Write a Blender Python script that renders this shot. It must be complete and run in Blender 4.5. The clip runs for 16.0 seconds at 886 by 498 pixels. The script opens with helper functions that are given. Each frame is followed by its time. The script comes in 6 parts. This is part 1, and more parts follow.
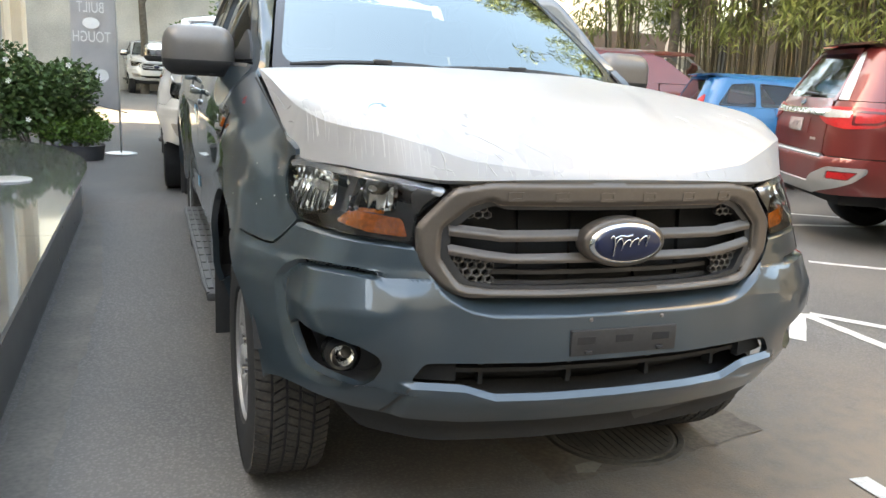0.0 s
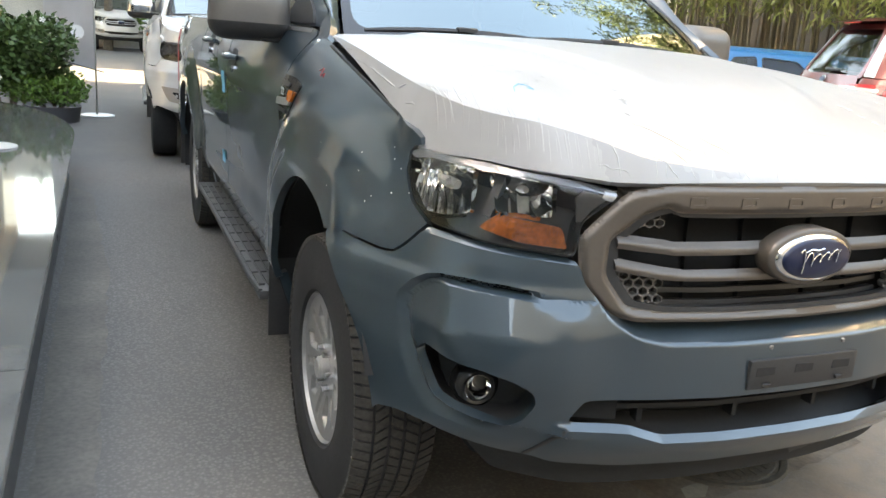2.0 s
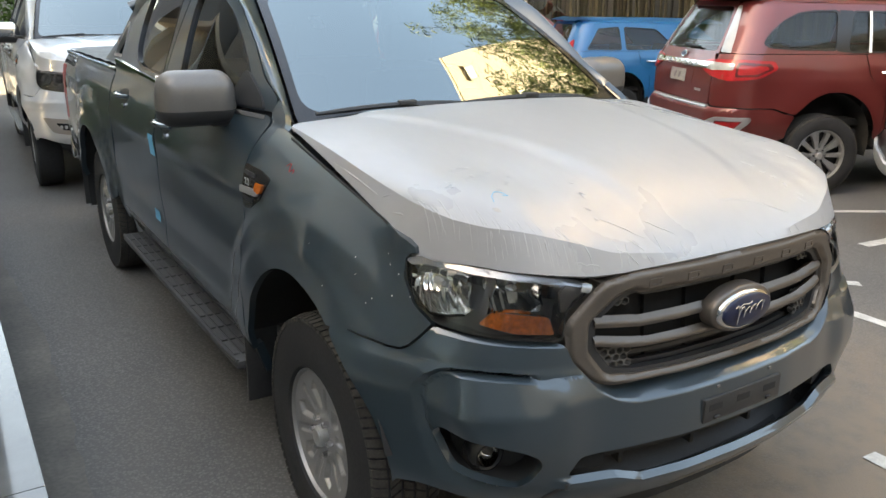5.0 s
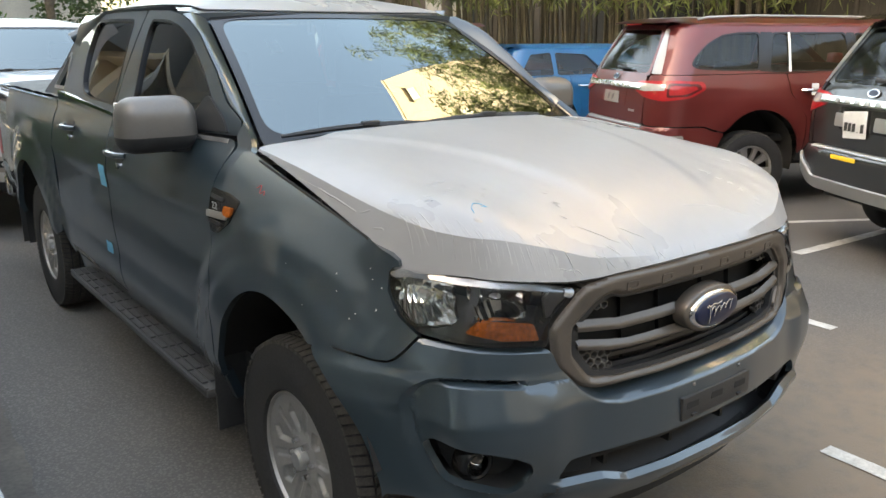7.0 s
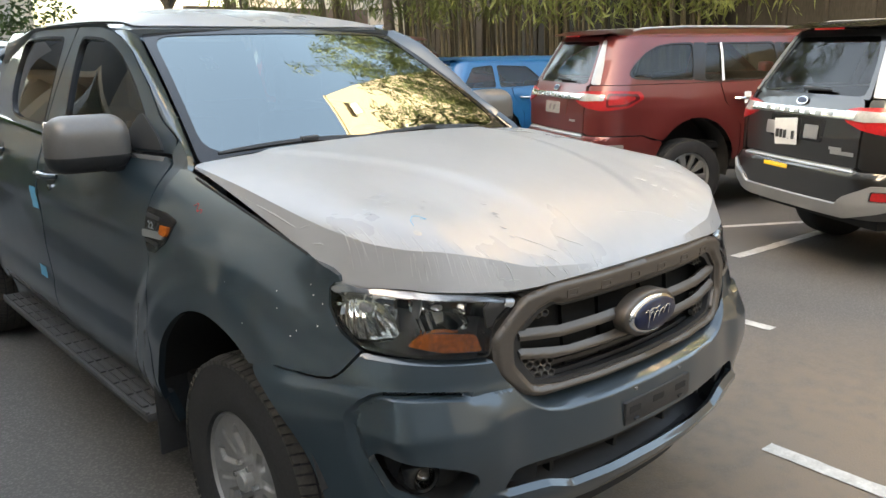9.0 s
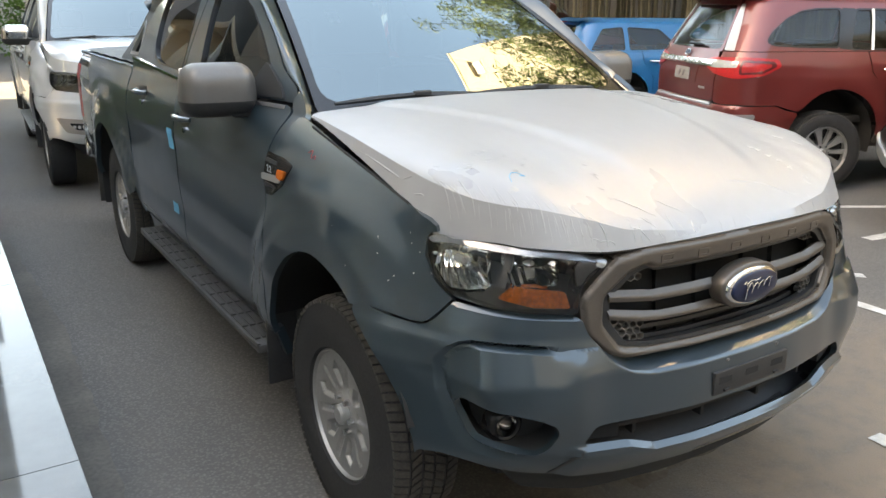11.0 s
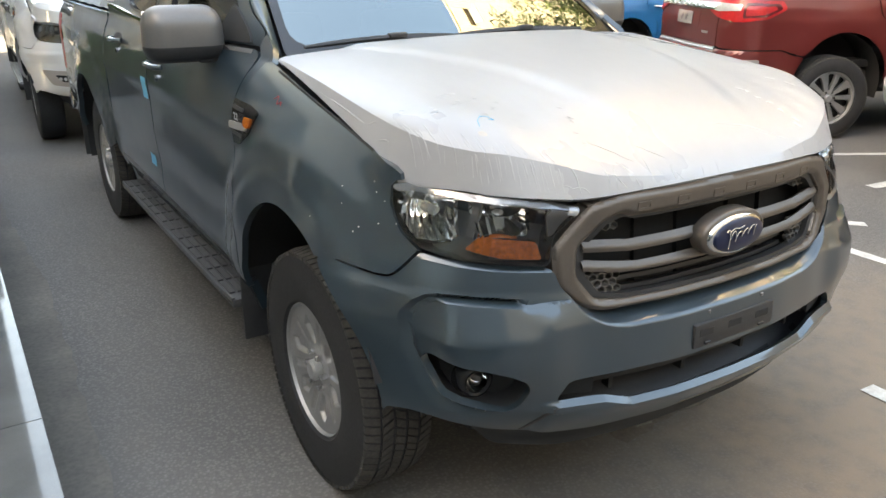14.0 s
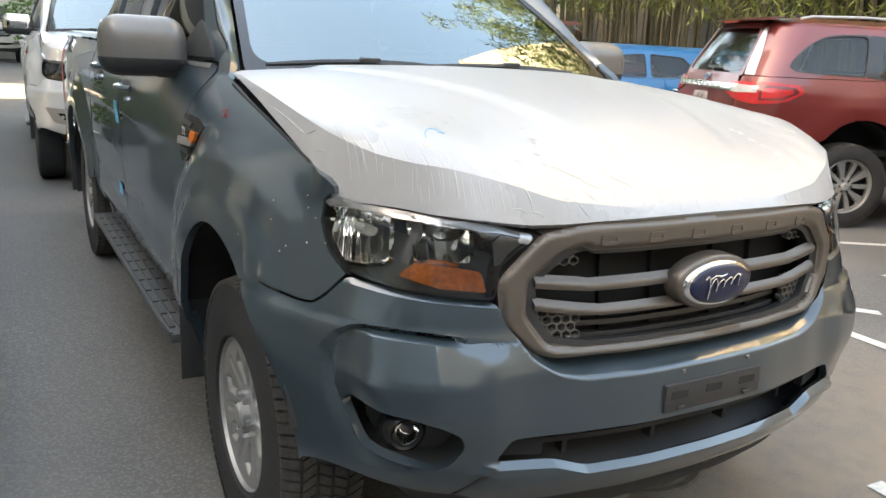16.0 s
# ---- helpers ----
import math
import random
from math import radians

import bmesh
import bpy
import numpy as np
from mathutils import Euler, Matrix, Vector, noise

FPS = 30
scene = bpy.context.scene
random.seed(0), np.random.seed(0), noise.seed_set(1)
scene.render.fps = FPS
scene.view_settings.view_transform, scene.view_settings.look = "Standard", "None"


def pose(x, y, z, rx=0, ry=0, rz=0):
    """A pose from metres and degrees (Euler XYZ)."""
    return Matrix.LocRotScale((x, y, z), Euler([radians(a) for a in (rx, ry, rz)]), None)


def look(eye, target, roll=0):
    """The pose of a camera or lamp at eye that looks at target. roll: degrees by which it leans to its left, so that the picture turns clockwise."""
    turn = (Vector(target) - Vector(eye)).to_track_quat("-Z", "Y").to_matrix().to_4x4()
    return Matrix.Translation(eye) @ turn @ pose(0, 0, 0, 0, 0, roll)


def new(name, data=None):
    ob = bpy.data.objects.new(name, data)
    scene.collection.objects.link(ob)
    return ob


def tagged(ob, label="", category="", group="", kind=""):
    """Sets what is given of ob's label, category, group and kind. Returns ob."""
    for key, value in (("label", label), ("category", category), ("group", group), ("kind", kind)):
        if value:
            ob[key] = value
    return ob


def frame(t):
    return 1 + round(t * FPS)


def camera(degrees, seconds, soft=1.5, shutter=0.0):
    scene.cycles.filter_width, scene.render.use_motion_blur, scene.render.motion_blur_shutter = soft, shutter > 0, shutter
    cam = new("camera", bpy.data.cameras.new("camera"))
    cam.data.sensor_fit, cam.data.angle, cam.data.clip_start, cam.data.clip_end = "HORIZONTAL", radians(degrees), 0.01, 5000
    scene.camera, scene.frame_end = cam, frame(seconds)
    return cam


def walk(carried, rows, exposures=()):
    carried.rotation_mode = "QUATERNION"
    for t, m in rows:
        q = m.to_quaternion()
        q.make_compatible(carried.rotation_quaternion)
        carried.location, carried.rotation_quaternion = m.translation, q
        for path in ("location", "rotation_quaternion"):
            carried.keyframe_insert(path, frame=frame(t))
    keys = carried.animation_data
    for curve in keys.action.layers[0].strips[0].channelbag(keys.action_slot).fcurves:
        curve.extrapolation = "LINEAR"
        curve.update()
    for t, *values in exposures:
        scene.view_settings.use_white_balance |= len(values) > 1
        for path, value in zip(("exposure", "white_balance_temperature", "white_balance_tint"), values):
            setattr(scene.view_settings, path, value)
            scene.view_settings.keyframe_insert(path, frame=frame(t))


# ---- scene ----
cam = camera(58.4, 16.0)
PATH = [
    (0, (-1.112, -1.617, 1.301), (-0.423, 0.209, 0.862), 3.1),
    (0.5, (-1.174, -1.53, 1.294), (-0.456, 0.278, 0.829), 3.4),
    (1, (-1.233, -1.368, 1.308), (-0.492, 0.43, 0.843), 3.3),
    (1.5, (-1.266, -1.28, 1.306), (-0.509, 0.508, 0.825), 4.4),
    (2, (-1.376, -1.146, 1.297), (-0.6, 0.623, 0.779), 4.6),
    (2.5, (-1.507, -1.05, 1.474), (-0.654, 0.665, 0.9), 5.1),
    (3, (-1.544, -1.121, 1.574), (-0.592, 0.539, 0.995), 5.7),
    (3.5, (-1.601, -1.163, 1.63), (-0.578, 0.445, 1.021), 4.1),
    (4, (-1.657, -1.131, 1.634), (-0.595, 0.449, 1.021), 2.4),
    (4.2, (-1.632, -1.168, 1.666), (-0.624, 0.443, 1.043), 1.2),
    (6.3, (-1.817, -1.108, 1.617), (-0.679, 0.442, 1.068), -0.1),
    (6.5, (-1.812, -1.11, 1.618), (-0.66, 0.433, 1.078), -0.2),
    (7, (-1.806, -1.113, 1.617), (-0.627, 0.415, 1.094), -0.2),
    (7.5, (-1.796, -1.12, 1.615), (-0.57, 0.38, 1.116), -0.3),
    (8, (-1.794, -1.12, 1.614), (-0.548, 0.367, 1.128), -0.4),
    (8.5, (-1.794, -1.127, 1.616), (-0.522, 0.34, 1.137), -0.7),
    (9, (-1.788, -1.127, 1.616), (-0.505, 0.327, 1.123), -0.9),
    (9.5, (-1.783, -1.125, 1.613), (-0.504, 0.32, 1.09), -0.8),
    (10, (-1.785, -1.113, 1.607), (-0.592, 0.387, 1.037), -0.7),
    (10.2, (-1.786, -1.127, 1.614), (-0.644, 0.411, 1.039), -0.3),
    (12.3, (-1.674, -1.276, 1.608), (-0.727, 0.38, 1.005), -0.9),
    (12.5, (-1.651, -1.274, 1.607), (-0.713, 0.383, 0.995), -1.5),
    (13, (-1.649, -1.281, 1.595), (-0.7, 0.35, 0.933), -1.5),
    (13.5, (-1.657, -1.229, 1.59), (-0.708, 0.381, 0.88), -1.3),
    (14, (-1.647, -1.186, 1.575), (-0.653, 0.403, 0.878), -0.2),
    (14.5, (-1.59, -1.258, 1.553), (-0.545, 0.289, 0.836), 1.1),
    (15, (-1.535, -1.215, 1.542), (-0.487, 0.322, 0.808), 2.0),
    (15.5, (-1.47, -1.123, 1.524), (-0.414, 0.435, 0.849), 3.1),
    (16, (-1.393, -1.11, 1.395), (-0.408, 0.554, 0.885), 3.1),
]
walk(cam, [(t, look(eye, target, roll)) for t, eye, target, roll in PATH],
     exposures=[(t, e, 9500, 8) for t, e in ((0, 3.84), (1.2, 3.84), (2, 3.90), (2.6, 3.60), (3.5, 3.28), (7, 3.28), (8.5, 3.26), (10, 3.40), (12.5, 3.48), (14, 3.62), (16, 3.72))])

# ---- light ----
world = bpy.data.worlds.new("sky")
scene.world = world
world.use_nodes = True
_wn = world.node_tree
_sky = _wn.nodes.new("ShaderNodeTexSky")
_sky.sky_type = "NISHITA"
_sky.sun_disc = False
_sky.sun_elevation = radians(31)
_sky.sun_rotation = radians(-80)
_sky.air_density, _sky.dust_density, _sky.ozone_density = 1.0, 2.6, 0.8
_wn.links.new(_sky.outputs[0], _wn.nodes["Background"].inputs[0])
_wn.nodes["Background"].inputs[1].default_value = 0.15
_sun = bpy.data.lights.new("sun", "SUN")
_sun.energy, _sun.angle, _sun.color = 4.0, radians(0.6), (1.0, 0.94, 0.84)
sun = new("sun", _sun)
sun.matrix_world = look((-84.4, 14.9, 51.5), (0, 0, 0))

# ---- materials ----
def material(name, color, rough=0.5, metal=0.0, coat=0.0, coat_rough=0.03, spec=0.5, vary=0.12, scale=8.0, fine=120.0, bump=0.0,
             bump_scale=60.0, rough_vary=0.1, stretch=(1, 1, 1), random=0.0, speck=0.0):
    """A Principled surface with tone variation at two scales, uneven gloss and fine relief."""
    m = bpy.data.materials.new(name)
    m.use_nodes = True
    nt, L = m.node_tree, m.node_tree.links
    b = nt.nodes["Principled BSDF"]
    tc, mp = nt.nodes.new("ShaderNodeTexCoord"), nt.nodes.new("ShaderNodeMapping")
    mp.inputs["Scale"].default_value = stretch
    L.new(tc.outputs["Object"], mp.inputs["Vector"])
    def tex(s, detail=5.0):
        n = nt.nodes.new("ShaderNodeTexNoise")
        n.inputs["Scale"].default_value, n.inputs["Detail"].default_value = s, detail
        L.new(mp.outputs[0], n.inputs["Vector"])
        return n.outputs["Fac"]
    def mix(fac, a, c, how="MULTIPLY"):
        n = nt.nodes.new("ShaderNodeMix")
        n.data_type, n.blend_type = "RGBA", how
        for sock, v in ((n.inputs[0], fac), (n.inputs[6], a), (n.inputs[7], c)):
            if hasattr(v, "links"):
                L.new(v, sock)
            else:
                sock.default_value = v
        return n.outputs[2]
    def ramp(v, lo, hi, a, c):
        n = nt.nodes.new("ShaderNodeMapRange")
        n.inputs[1].default_value, n.inputs[2].default_value, n.inputs[3].default_value, n.inputs[4].default_value = lo, hi, a, c
        L.new(v, n.inputs[0])
        return n.outputs[0]
    big, small = tex(scale), tex(fine, 3.0)
    col = (*color, 1)
    if vary:
        c2 = nt.nodes.new("ShaderNodeCombineColor")
        f = ramp(big, 0.3, 0.7, 1 - vary, 1 + vary)
        g = nt.nodes.new("ShaderNodeMath")
        g.operation = "MULTIPLY"
        L.new(f, g.inputs[0])
        L.new(ramp(small, 0.3, 0.7, 1 - vary * 0.6, 1 + vary * 0.6), g.inputs[1])
        last = g.outputs[0]
        if random:
            oi = nt.nodes.new("ShaderNodeObjectInfo")
            h = nt.nodes.new("ShaderNodeMath")
            h.operation = "MULTIPLY"
            L.new(last, h.inputs[0])
            L.new(ramp(oi.outputs["Random"], 0, 1, 1 - random, 1 + random), h.inputs[1])
            last = h.outputs[0]
        for k in range(3):
            L.new(last, c2.inputs[k])
        col = mix(1.0, col, c2.outputs[0])
    if speck:
        sp = nt.nodes.new("ShaderNodeTexVoronoi")
        sp.inputs["Scale"].default_value = 70
        L.new(mp.outputs[0], sp.inputs["Vector"])
        col = mix(ramp(sp.outputs["Distance"], 0.05, 0.08, speck, 0.0), col, (0.6, 0.6, 0.58, 1), "MIX")
    if hasattr(col, "links"):
        L.new(col, b.inputs["Base Color"])
    else:
        b.inputs["Base Color"].default_value = col
    b.inputs["Metallic"].default_value = metal
    b.inputs["Specular IOR Level"].default_value = spec
    L.new(ramp(big, 0.3, 0.7, max(rough - rough_vary * rough, 0.01), rough + rough_vary * rough), b.inputs["Roughness"])
    b.inputs["Coat Weight"].default_value = coat
    b.inputs["Coat Roughness"].default_value = coat_rough
    b.inputs["Coat IOR"].default_value = 1.755
    if bump:
        bn = nt.nodes.new("ShaderNodeBump")
        bn.inputs["Strength"].default_value, bn.inputs["Distance"].default_value = 1.0, bump
        L.new(tex(bump_scale), bn.inputs["Height"])
        L.new(bn.outputs[0], b.inputs["Normal"])
    return m


def glass(name, tint, gloss=1.0, dark=0.0):
    """A thin pane: a clear, tinted sheet with a Fresnel gloss."""
    m = bpy.data.materials.new(name)
    m.use_nodes = True
    nt, L = m.node_tree, m.node_tree.links
    nt.nodes.remove(nt.nodes["Principled BSDF"])
    out = nt.nodes["Material Output"]
    tr, gl, mx, fr = (nt.nodes.new("ShaderNode" + k) for k in ("BsdfTransparent", "BsdfGlossy", "MixShader", "Fresnel"))
    tr.inputs[0].default_value = (*tint, 1)
    gl.inputs["Roughness"].default_value = 0.012
    gl.inputs[0].default_value = (*gloss, 1) if isinstance(gloss, tuple) else (gloss, gloss, gloss, 1)
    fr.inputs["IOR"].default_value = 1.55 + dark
    L.new(fr.outputs[0], mx.inputs[0])
    L.new(tr.outputs[0], mx.inputs[1])
    L.new(gl.outputs[0], mx.inputs[2])
    L.new(mx.outputs[0], out.inputs[0])
    return m


def paint(name, color, metal=0.35, rough=0.38, speck=0.0):
    return material(name, color, rough, metal, coat=1.0, coat_rough=0.025, vary=0.06, scale=3, fine=400, bump=0.00006, bump_scale=9, speck=speck)


PAINT_BLUE = paint("blue_grey_paint", (0.034, 0.054, 0.067), 0.34, 0.32)
PAINT_BLUE.node_tree.nodes["Principled BSDF"].inputs["Coat IOR"].default_value = 1.6
PAINT_RED = paint("dark_red_paint", (0.155, 0.024, 0.022))
PAINT_RED.node_tree.nodes["Principled BSDF"].inputs["Coat Weight"].default_value = 0.55
PAINT_BLACK = paint("black_paint", (0.010, 0.009, 0.008), 0.1)
PAINT_WHITE = paint("white_paint", (0.55, 0.535, 0.515), 0.0)
PAINT_SKY = paint("bright_blue_paint", (0.002, 0.125, 0.30), 0.1)
PAINT_SKY.node_tree.nodes["Principled BSDF"].inputs["Coat Weight"].default_value = 0.25
FILM = material("protective_film", (0.36, 0.36, 0.36), 0.30, vary=0.035, scale=2.5, fine=30, bump=0.0009, bump_scale=5, rough_vary=0.15, stretch=(1, 0.45, 1), spec=0.60)
BRONZE = material("grey_bronze_plastic", (0.140, 0.120, 0.104), 0.40, 0.6, vary=0.06, scale=20, bump=0.0001, bump_scale=400)
MIRROR_CAP = material("grey_mirror_cap", (0.17, 0.16, 0.15), 0.40, 0.4, vary=0.05, scale=12, bump=0.0001, bump_scale=400)
BLACK = material("black_plastic", (0.028, 0.028, 0.029), 0.5, vary=0.15, scale=15, bump=0.0003, bump_scale=500)
STEP = material("grey_step_plastic", (0.045, 0.045, 0.046), 0.45, vary=0.15, scale=12, bump=0.0004, bump_scale=300)
GLOSS_BLACK = material("gloss_black_trim", (0.018, 0.018, 0.019), 0.12, vary=0.1)
# near-black that puts the shade of deep recesses into the colour
PIT = material("recess_shade_black", (0.011, 0.011, 0.011), 0.95, vary=0.2)
DARK = material("underbody_black", (0.017, 0.017, 0.017), 0.8, vary=0.2)
RUBBER = material("tyre_rubber", (0.027, 0.027, 0.028), 0.8, spec=0.3, vary=0.25, scale=10, bump=0.0004, bump_scale=180)
TREAD = material("dusty_tread_rubber", (0.046, 0.043, 0.039), 0.9, vary=0.3, scale=25, bump=0.0006, bump_scale=200)
ALLOY = material("silver_alloy", (0.30, 0.295, 0.287), 0.42, 0.5, vary=0.06, scale=30)
ALLOY_DARK = material("dark_alloy_pocket", (0.15, 0.15, 0.145), 0.5, 0.6, vary=0.15)
CHROME = material("chrome", (0.75, 0.75, 0.76), 0.10, 1.0, vary=0.02)
TAUPE = material("taupe_trim", (0.30, 0.26, 0.23), 0.45, 0.2, vary=0.05)
SATIN = material("satin_silver_trim", (0.48, 0.48, 0.47), 0.35, 0.7, vary=0.05)
BADGE_BLUE = material("badge_blue_enamel", (0.006, 0.013, 0.045), 0.35, coat=0.25, spec=0.3, vary=0.05)
# film made paler and smoother, so the folds carry a painted glint
FILM_GLINT = material("film_fold_glint", (0.46, 0.46, 0.455), 0.26, vary=0.03, spec=0.5)
AMBER = material("amber_plastic", (0.52, 0.12, 0.015), 0.25, coat=0.6, vary=0.3, scale=60)
RED_DEEP = material("deep_red_lamp", (0.10, 0.004, 0.005), 0.25, coat=0.3, vary=0.1)
RED_LENS = material("red_lamp_plastic", (0.42, 0.010, 0.014), 0.30, coat=0.3, spec=0.3, vary=0.15, scale=40)
CLEAR_LAMP = material("clear_lamp_plastic", (0.55, 0.53, 0.50), 0.15, 0.3, coat=1.0, vary=0.1, scale=40)
REFLECTOR = material("lamp_reflector", (0.90, 0.90, 0.87), 0.07, 1.0, vary=0.03, scale=35)
LAMP_TRIM = material("lamp_brow_trim", (0.30, 0.31, 0.32), 0.22, 0.5, coat=1.0, vary=0.06)
LAMP_BODY = material("lamp_housing", (0.099, 0.095, 0.090), 0.30, 0.2, vary=0.15)
TAPE_BLUE = material("blue_tape", (0.10, 0.42, 0.62), 0.6, vary=0.08)
WHITE_TAPE = material("white_tape", (0.75, 0.75, 0.73), 0.5, vary=0.05)
PLATE_WHITE = material("plate_white", (0.70, 0.70, 0.68), 0.4, vary=0.06, scale=20)
INK = material("plate_ink", (0.03, 0.03, 0.03), 0.6, vary=0.0)
YELLOW_INK = material("yellow_sticker", (0.80, 0.45, 0.02), 0.5, vary=0.05)
SEAT = material("grey_seat_cloth", (0.045, 0.045, 0.050), 0.9, vary=0.15, scale=40)
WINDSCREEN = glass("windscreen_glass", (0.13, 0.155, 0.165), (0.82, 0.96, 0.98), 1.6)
SIDE_GLASS = glass("tinted_side_glass", (0.08, 0.09, 0.09), 1.0, -0.05)
CAR_GLASS = glass("green_tinted_car_glass", (0.46, 0.50, 0.46), 1.0, -0.05)
LENS = glass("clear_lens", (0.92, 0.92, 0.92), 1.0)
WALL_CREAM = material("cream_render", (0.76, 0.67, 0.54), 0.85, vary=0.08, scale=1.5, fine=60, bump=0.001)
WALL_SLATE = material("slate_grey_render", (0.17, 0.18, 0.19), 0.8, vary=0.10, scale=1.0, fine=40)
WALL_DIM = material("taupe_render", (0.52, 0.51, 0.48), 0.85, vary=0.10, scale=1.0, fine=40)
WALL_YELLOW = material("yellow_render", (0.335, 0.272, 0.205), 0.85, vary=0.08, scale=0.8, fine=40)
WALL_GREY = material("grey_concrete", (0.50, 0.47, 0.43), 0.9, vary=0.22, scale=0.7, fine=25, bump=0.003)
FENCE = material("weathered_dark_fence", (0.036, 0.032, 0.026), 0.9, spec=0.2, vary=0.3, scale=1.2, fine=30, stretch=(1, 1, 0.3))
FRAME_ALU = material("window_frame_aluminium", (0.36, 0.36, 0.35), 0.4, 0.6, vary=0.05)
SHOP_GLASS = glass("showroom_glass", (0.86, 0.88, 0.88), 1.0, 0.1)
CULM = material("bamboo_culm", (0.085, 0.070, 0.040), 0.5, vary=0.3, scale=4, fine=40, random=0.25)
LEAF_BAMBOO = material("bamboo_leaf", (0.13, 0.155, 0.042), 0.5, vary=0.45, scale=2.5, fine=9, spec=0.4)
LEAF_DARK = material("shrub_leaf", (0.055, 0.105, 0.028), 0.5, vary=0.4, scale=6, fine=30)
LEAF_LIGHT = material("hedge_leaf", (0.075, 0.155, 0.022), 0.5, vary=0.35, scale=8, fine=40)
BARK = material("bark", (0.12, 0.10, 0.08), 0.9, vary=0.3, scale=12, fine=60, bump=0.006, bump_scale=30)
BANNER = material("grey_banner_cloth", (0.52, 0.50, 0.50), 0.8, vary=0.08, scale=4, fine=200)
BANNER_MARK = material("banner_print", (0.75, 0.74, 0.73), 0.8, vary=0.05)
POT = material("dark_planter", (0.05, 0.05, 0.055), 0.6, vary=0.2)
LINE_PAINT = material("worn_line_paint", (0.50, 0.50, 0.47), 0.8, vary=0.22, scale=14, fine=90, bump=0.0006)
WALL_BROWN = material("brown_render", (0.17, 0.12, 0.09), 0.9, vary=0.2, scale=0.8, fine=30)
DIRT = material("dust_along_kerb", (0.128, 0.116, 0.100), 0.9, vary=0.25, scale=3, fine=50, bump=0.003, bump_scale=60)
PATCH = material("brown_cement_patch", (0.140, 0.113, 0.086), 0.9, vary=0.30, scale=5, fine=50, bump=0.003, bump_scale=60)
CHIP = material("pale_cement_chip", (0.22, 0.20, 0.16), 0.9, vary=0.2, scale=12, fine=60)
IRON = material("rusty_cover", (0.085, 0.072, 0.055), 0.75, 0.2, vary=0.3, scale=20, bump=0.001, bump_scale=60)
PETAL = material("white_petal", (0.75, 0.73, 0.68), 0.6, vary=0.05)


def asphalt():
    m = material("asphalt", (0.130, 0.124, 0.116), 0.86, vary=0.15, scale=0.9, fine=60, bump=0.0035, bump_scale=110)
    nt, L = m.node_tree, m.node_tree.links
    b = nt.nodes["Principled BSDF"]
    src = b.inputs["Base Color"].links[0].from_socket
    tc = nt.nodes.new("ShaderNodeTexCoord")
    agg = nt.nodes.new("ShaderNodeTexVoronoi")
    agg.inputs["Scale"].default_value = 75
    L.new(tc.outputs["Object"], agg.inputs["Vector"])
    mr = nt.nodes.new("ShaderNodeMapRange")
    mr.inputs[1].default_value, mr.inputs[2].default_value, mr.inputs[3].default_value, mr.inputs[4].default_value = 0.0, 0.55, 1.35, 0.80
    L.new(agg.outputs["Distance"], mr.inputs[0])
    mx = nt.nodes.new("ShaderNodeMix")
    mx.data_type, mx.blend_type = "RGBA", "MULTIPLY"
    mx.inputs[0].default_value = 1.0
    L.new(src, mx.inputs[6])
    cc = nt.nodes.new("ShaderNodeCombineColor")
    for k in range(3):
        L.new(mr.outputs[0], cc.inputs[k])
    L.new(cc.outputs[0], mx.inputs[7])
    st = nt.nodes.new("ShaderNodeTexNoise")
    st.inputs["Scale"].default_value, st.inputs["Detail"].default_value = 0.55, 6
    L.new(tc.outputs["Object"], st.inputs["Vector"])
    sr = nt.nodes.new("ShaderNodeMapRange")
    sr.inputs[1].default_value, sr.inputs[2].default_value, sr.inputs[4].default_value = 0.5, 0.72, 0.55
    L.new(st.outputs["Fac"], sr.inputs[0])
    dirt = nt.nodes.new("ShaderNodeMix")
    dirt.data_type, dirt.blend_type = "RGBA", "MIX"
    L.new(sr.outputs[0], dirt.inputs[0])
    L.new(mx.outputs[2], dirt.inputs[6])
    dirt.inputs[7].default_value = (0.170, 0.154, 0.134, 1)
    mp = nt.nodes.new("ShaderNodeMapping")
    mp.inputs["Location"].default_value, mp.inputs["Scale"].default_value = (-.55, .05, 0), (.42, .55, 1)
    L.new(tc.outputs["Object"], mp.inputs["Vector"])
    gr = nt.nodes.new("ShaderNodeTexGradient")
    gr.gradient_type = "SPHERICAL"
    L.new(mp.outputs[0], gr.inputs[0])
    ml = nt.nodes.new("ShaderNodeMath")
    ml.operation = "MULTIPLY"
    L.new(gr.outputs["Fac"], ml.inputs[0])
    nr = nt.nodes.new("ShaderNodeMapRange")
    nr.inputs[1].default_value, nr.inputs[2].default_value, nr.inputs[3].default_value, nr.inputs[4].default_value = 0.3, 0.65, 0.75, 1.5
    fn = nt.nodes.new("ShaderNodeTexNoise")
    fn.inputs["Scale"].default_value, fn.inputs["Detail"].default_value = 11.0, 10
    L.new(tc.outputs["Object"], fn.inputs["Vector"])
    L.new(fn.outputs["Fac"], nr.inputs[0])
    L.new(nr.outputs[0], ml.inputs[1])
    ml.use_clamp = True
    mud = nt.nodes.new("ShaderNodeMix")
    mud.data_type, mud.blend_type = "RGBA", "MIX"
    L.new(ml.outputs[0], mud.inputs[0])
    L.new(dirt.outputs[2], mud.inputs[6])
    mud.inputs[7].default_value = (0.195, 0.156, 0.118, 1)
    L.new(mud.outputs[2], b.inputs["Base Color"])
    return m


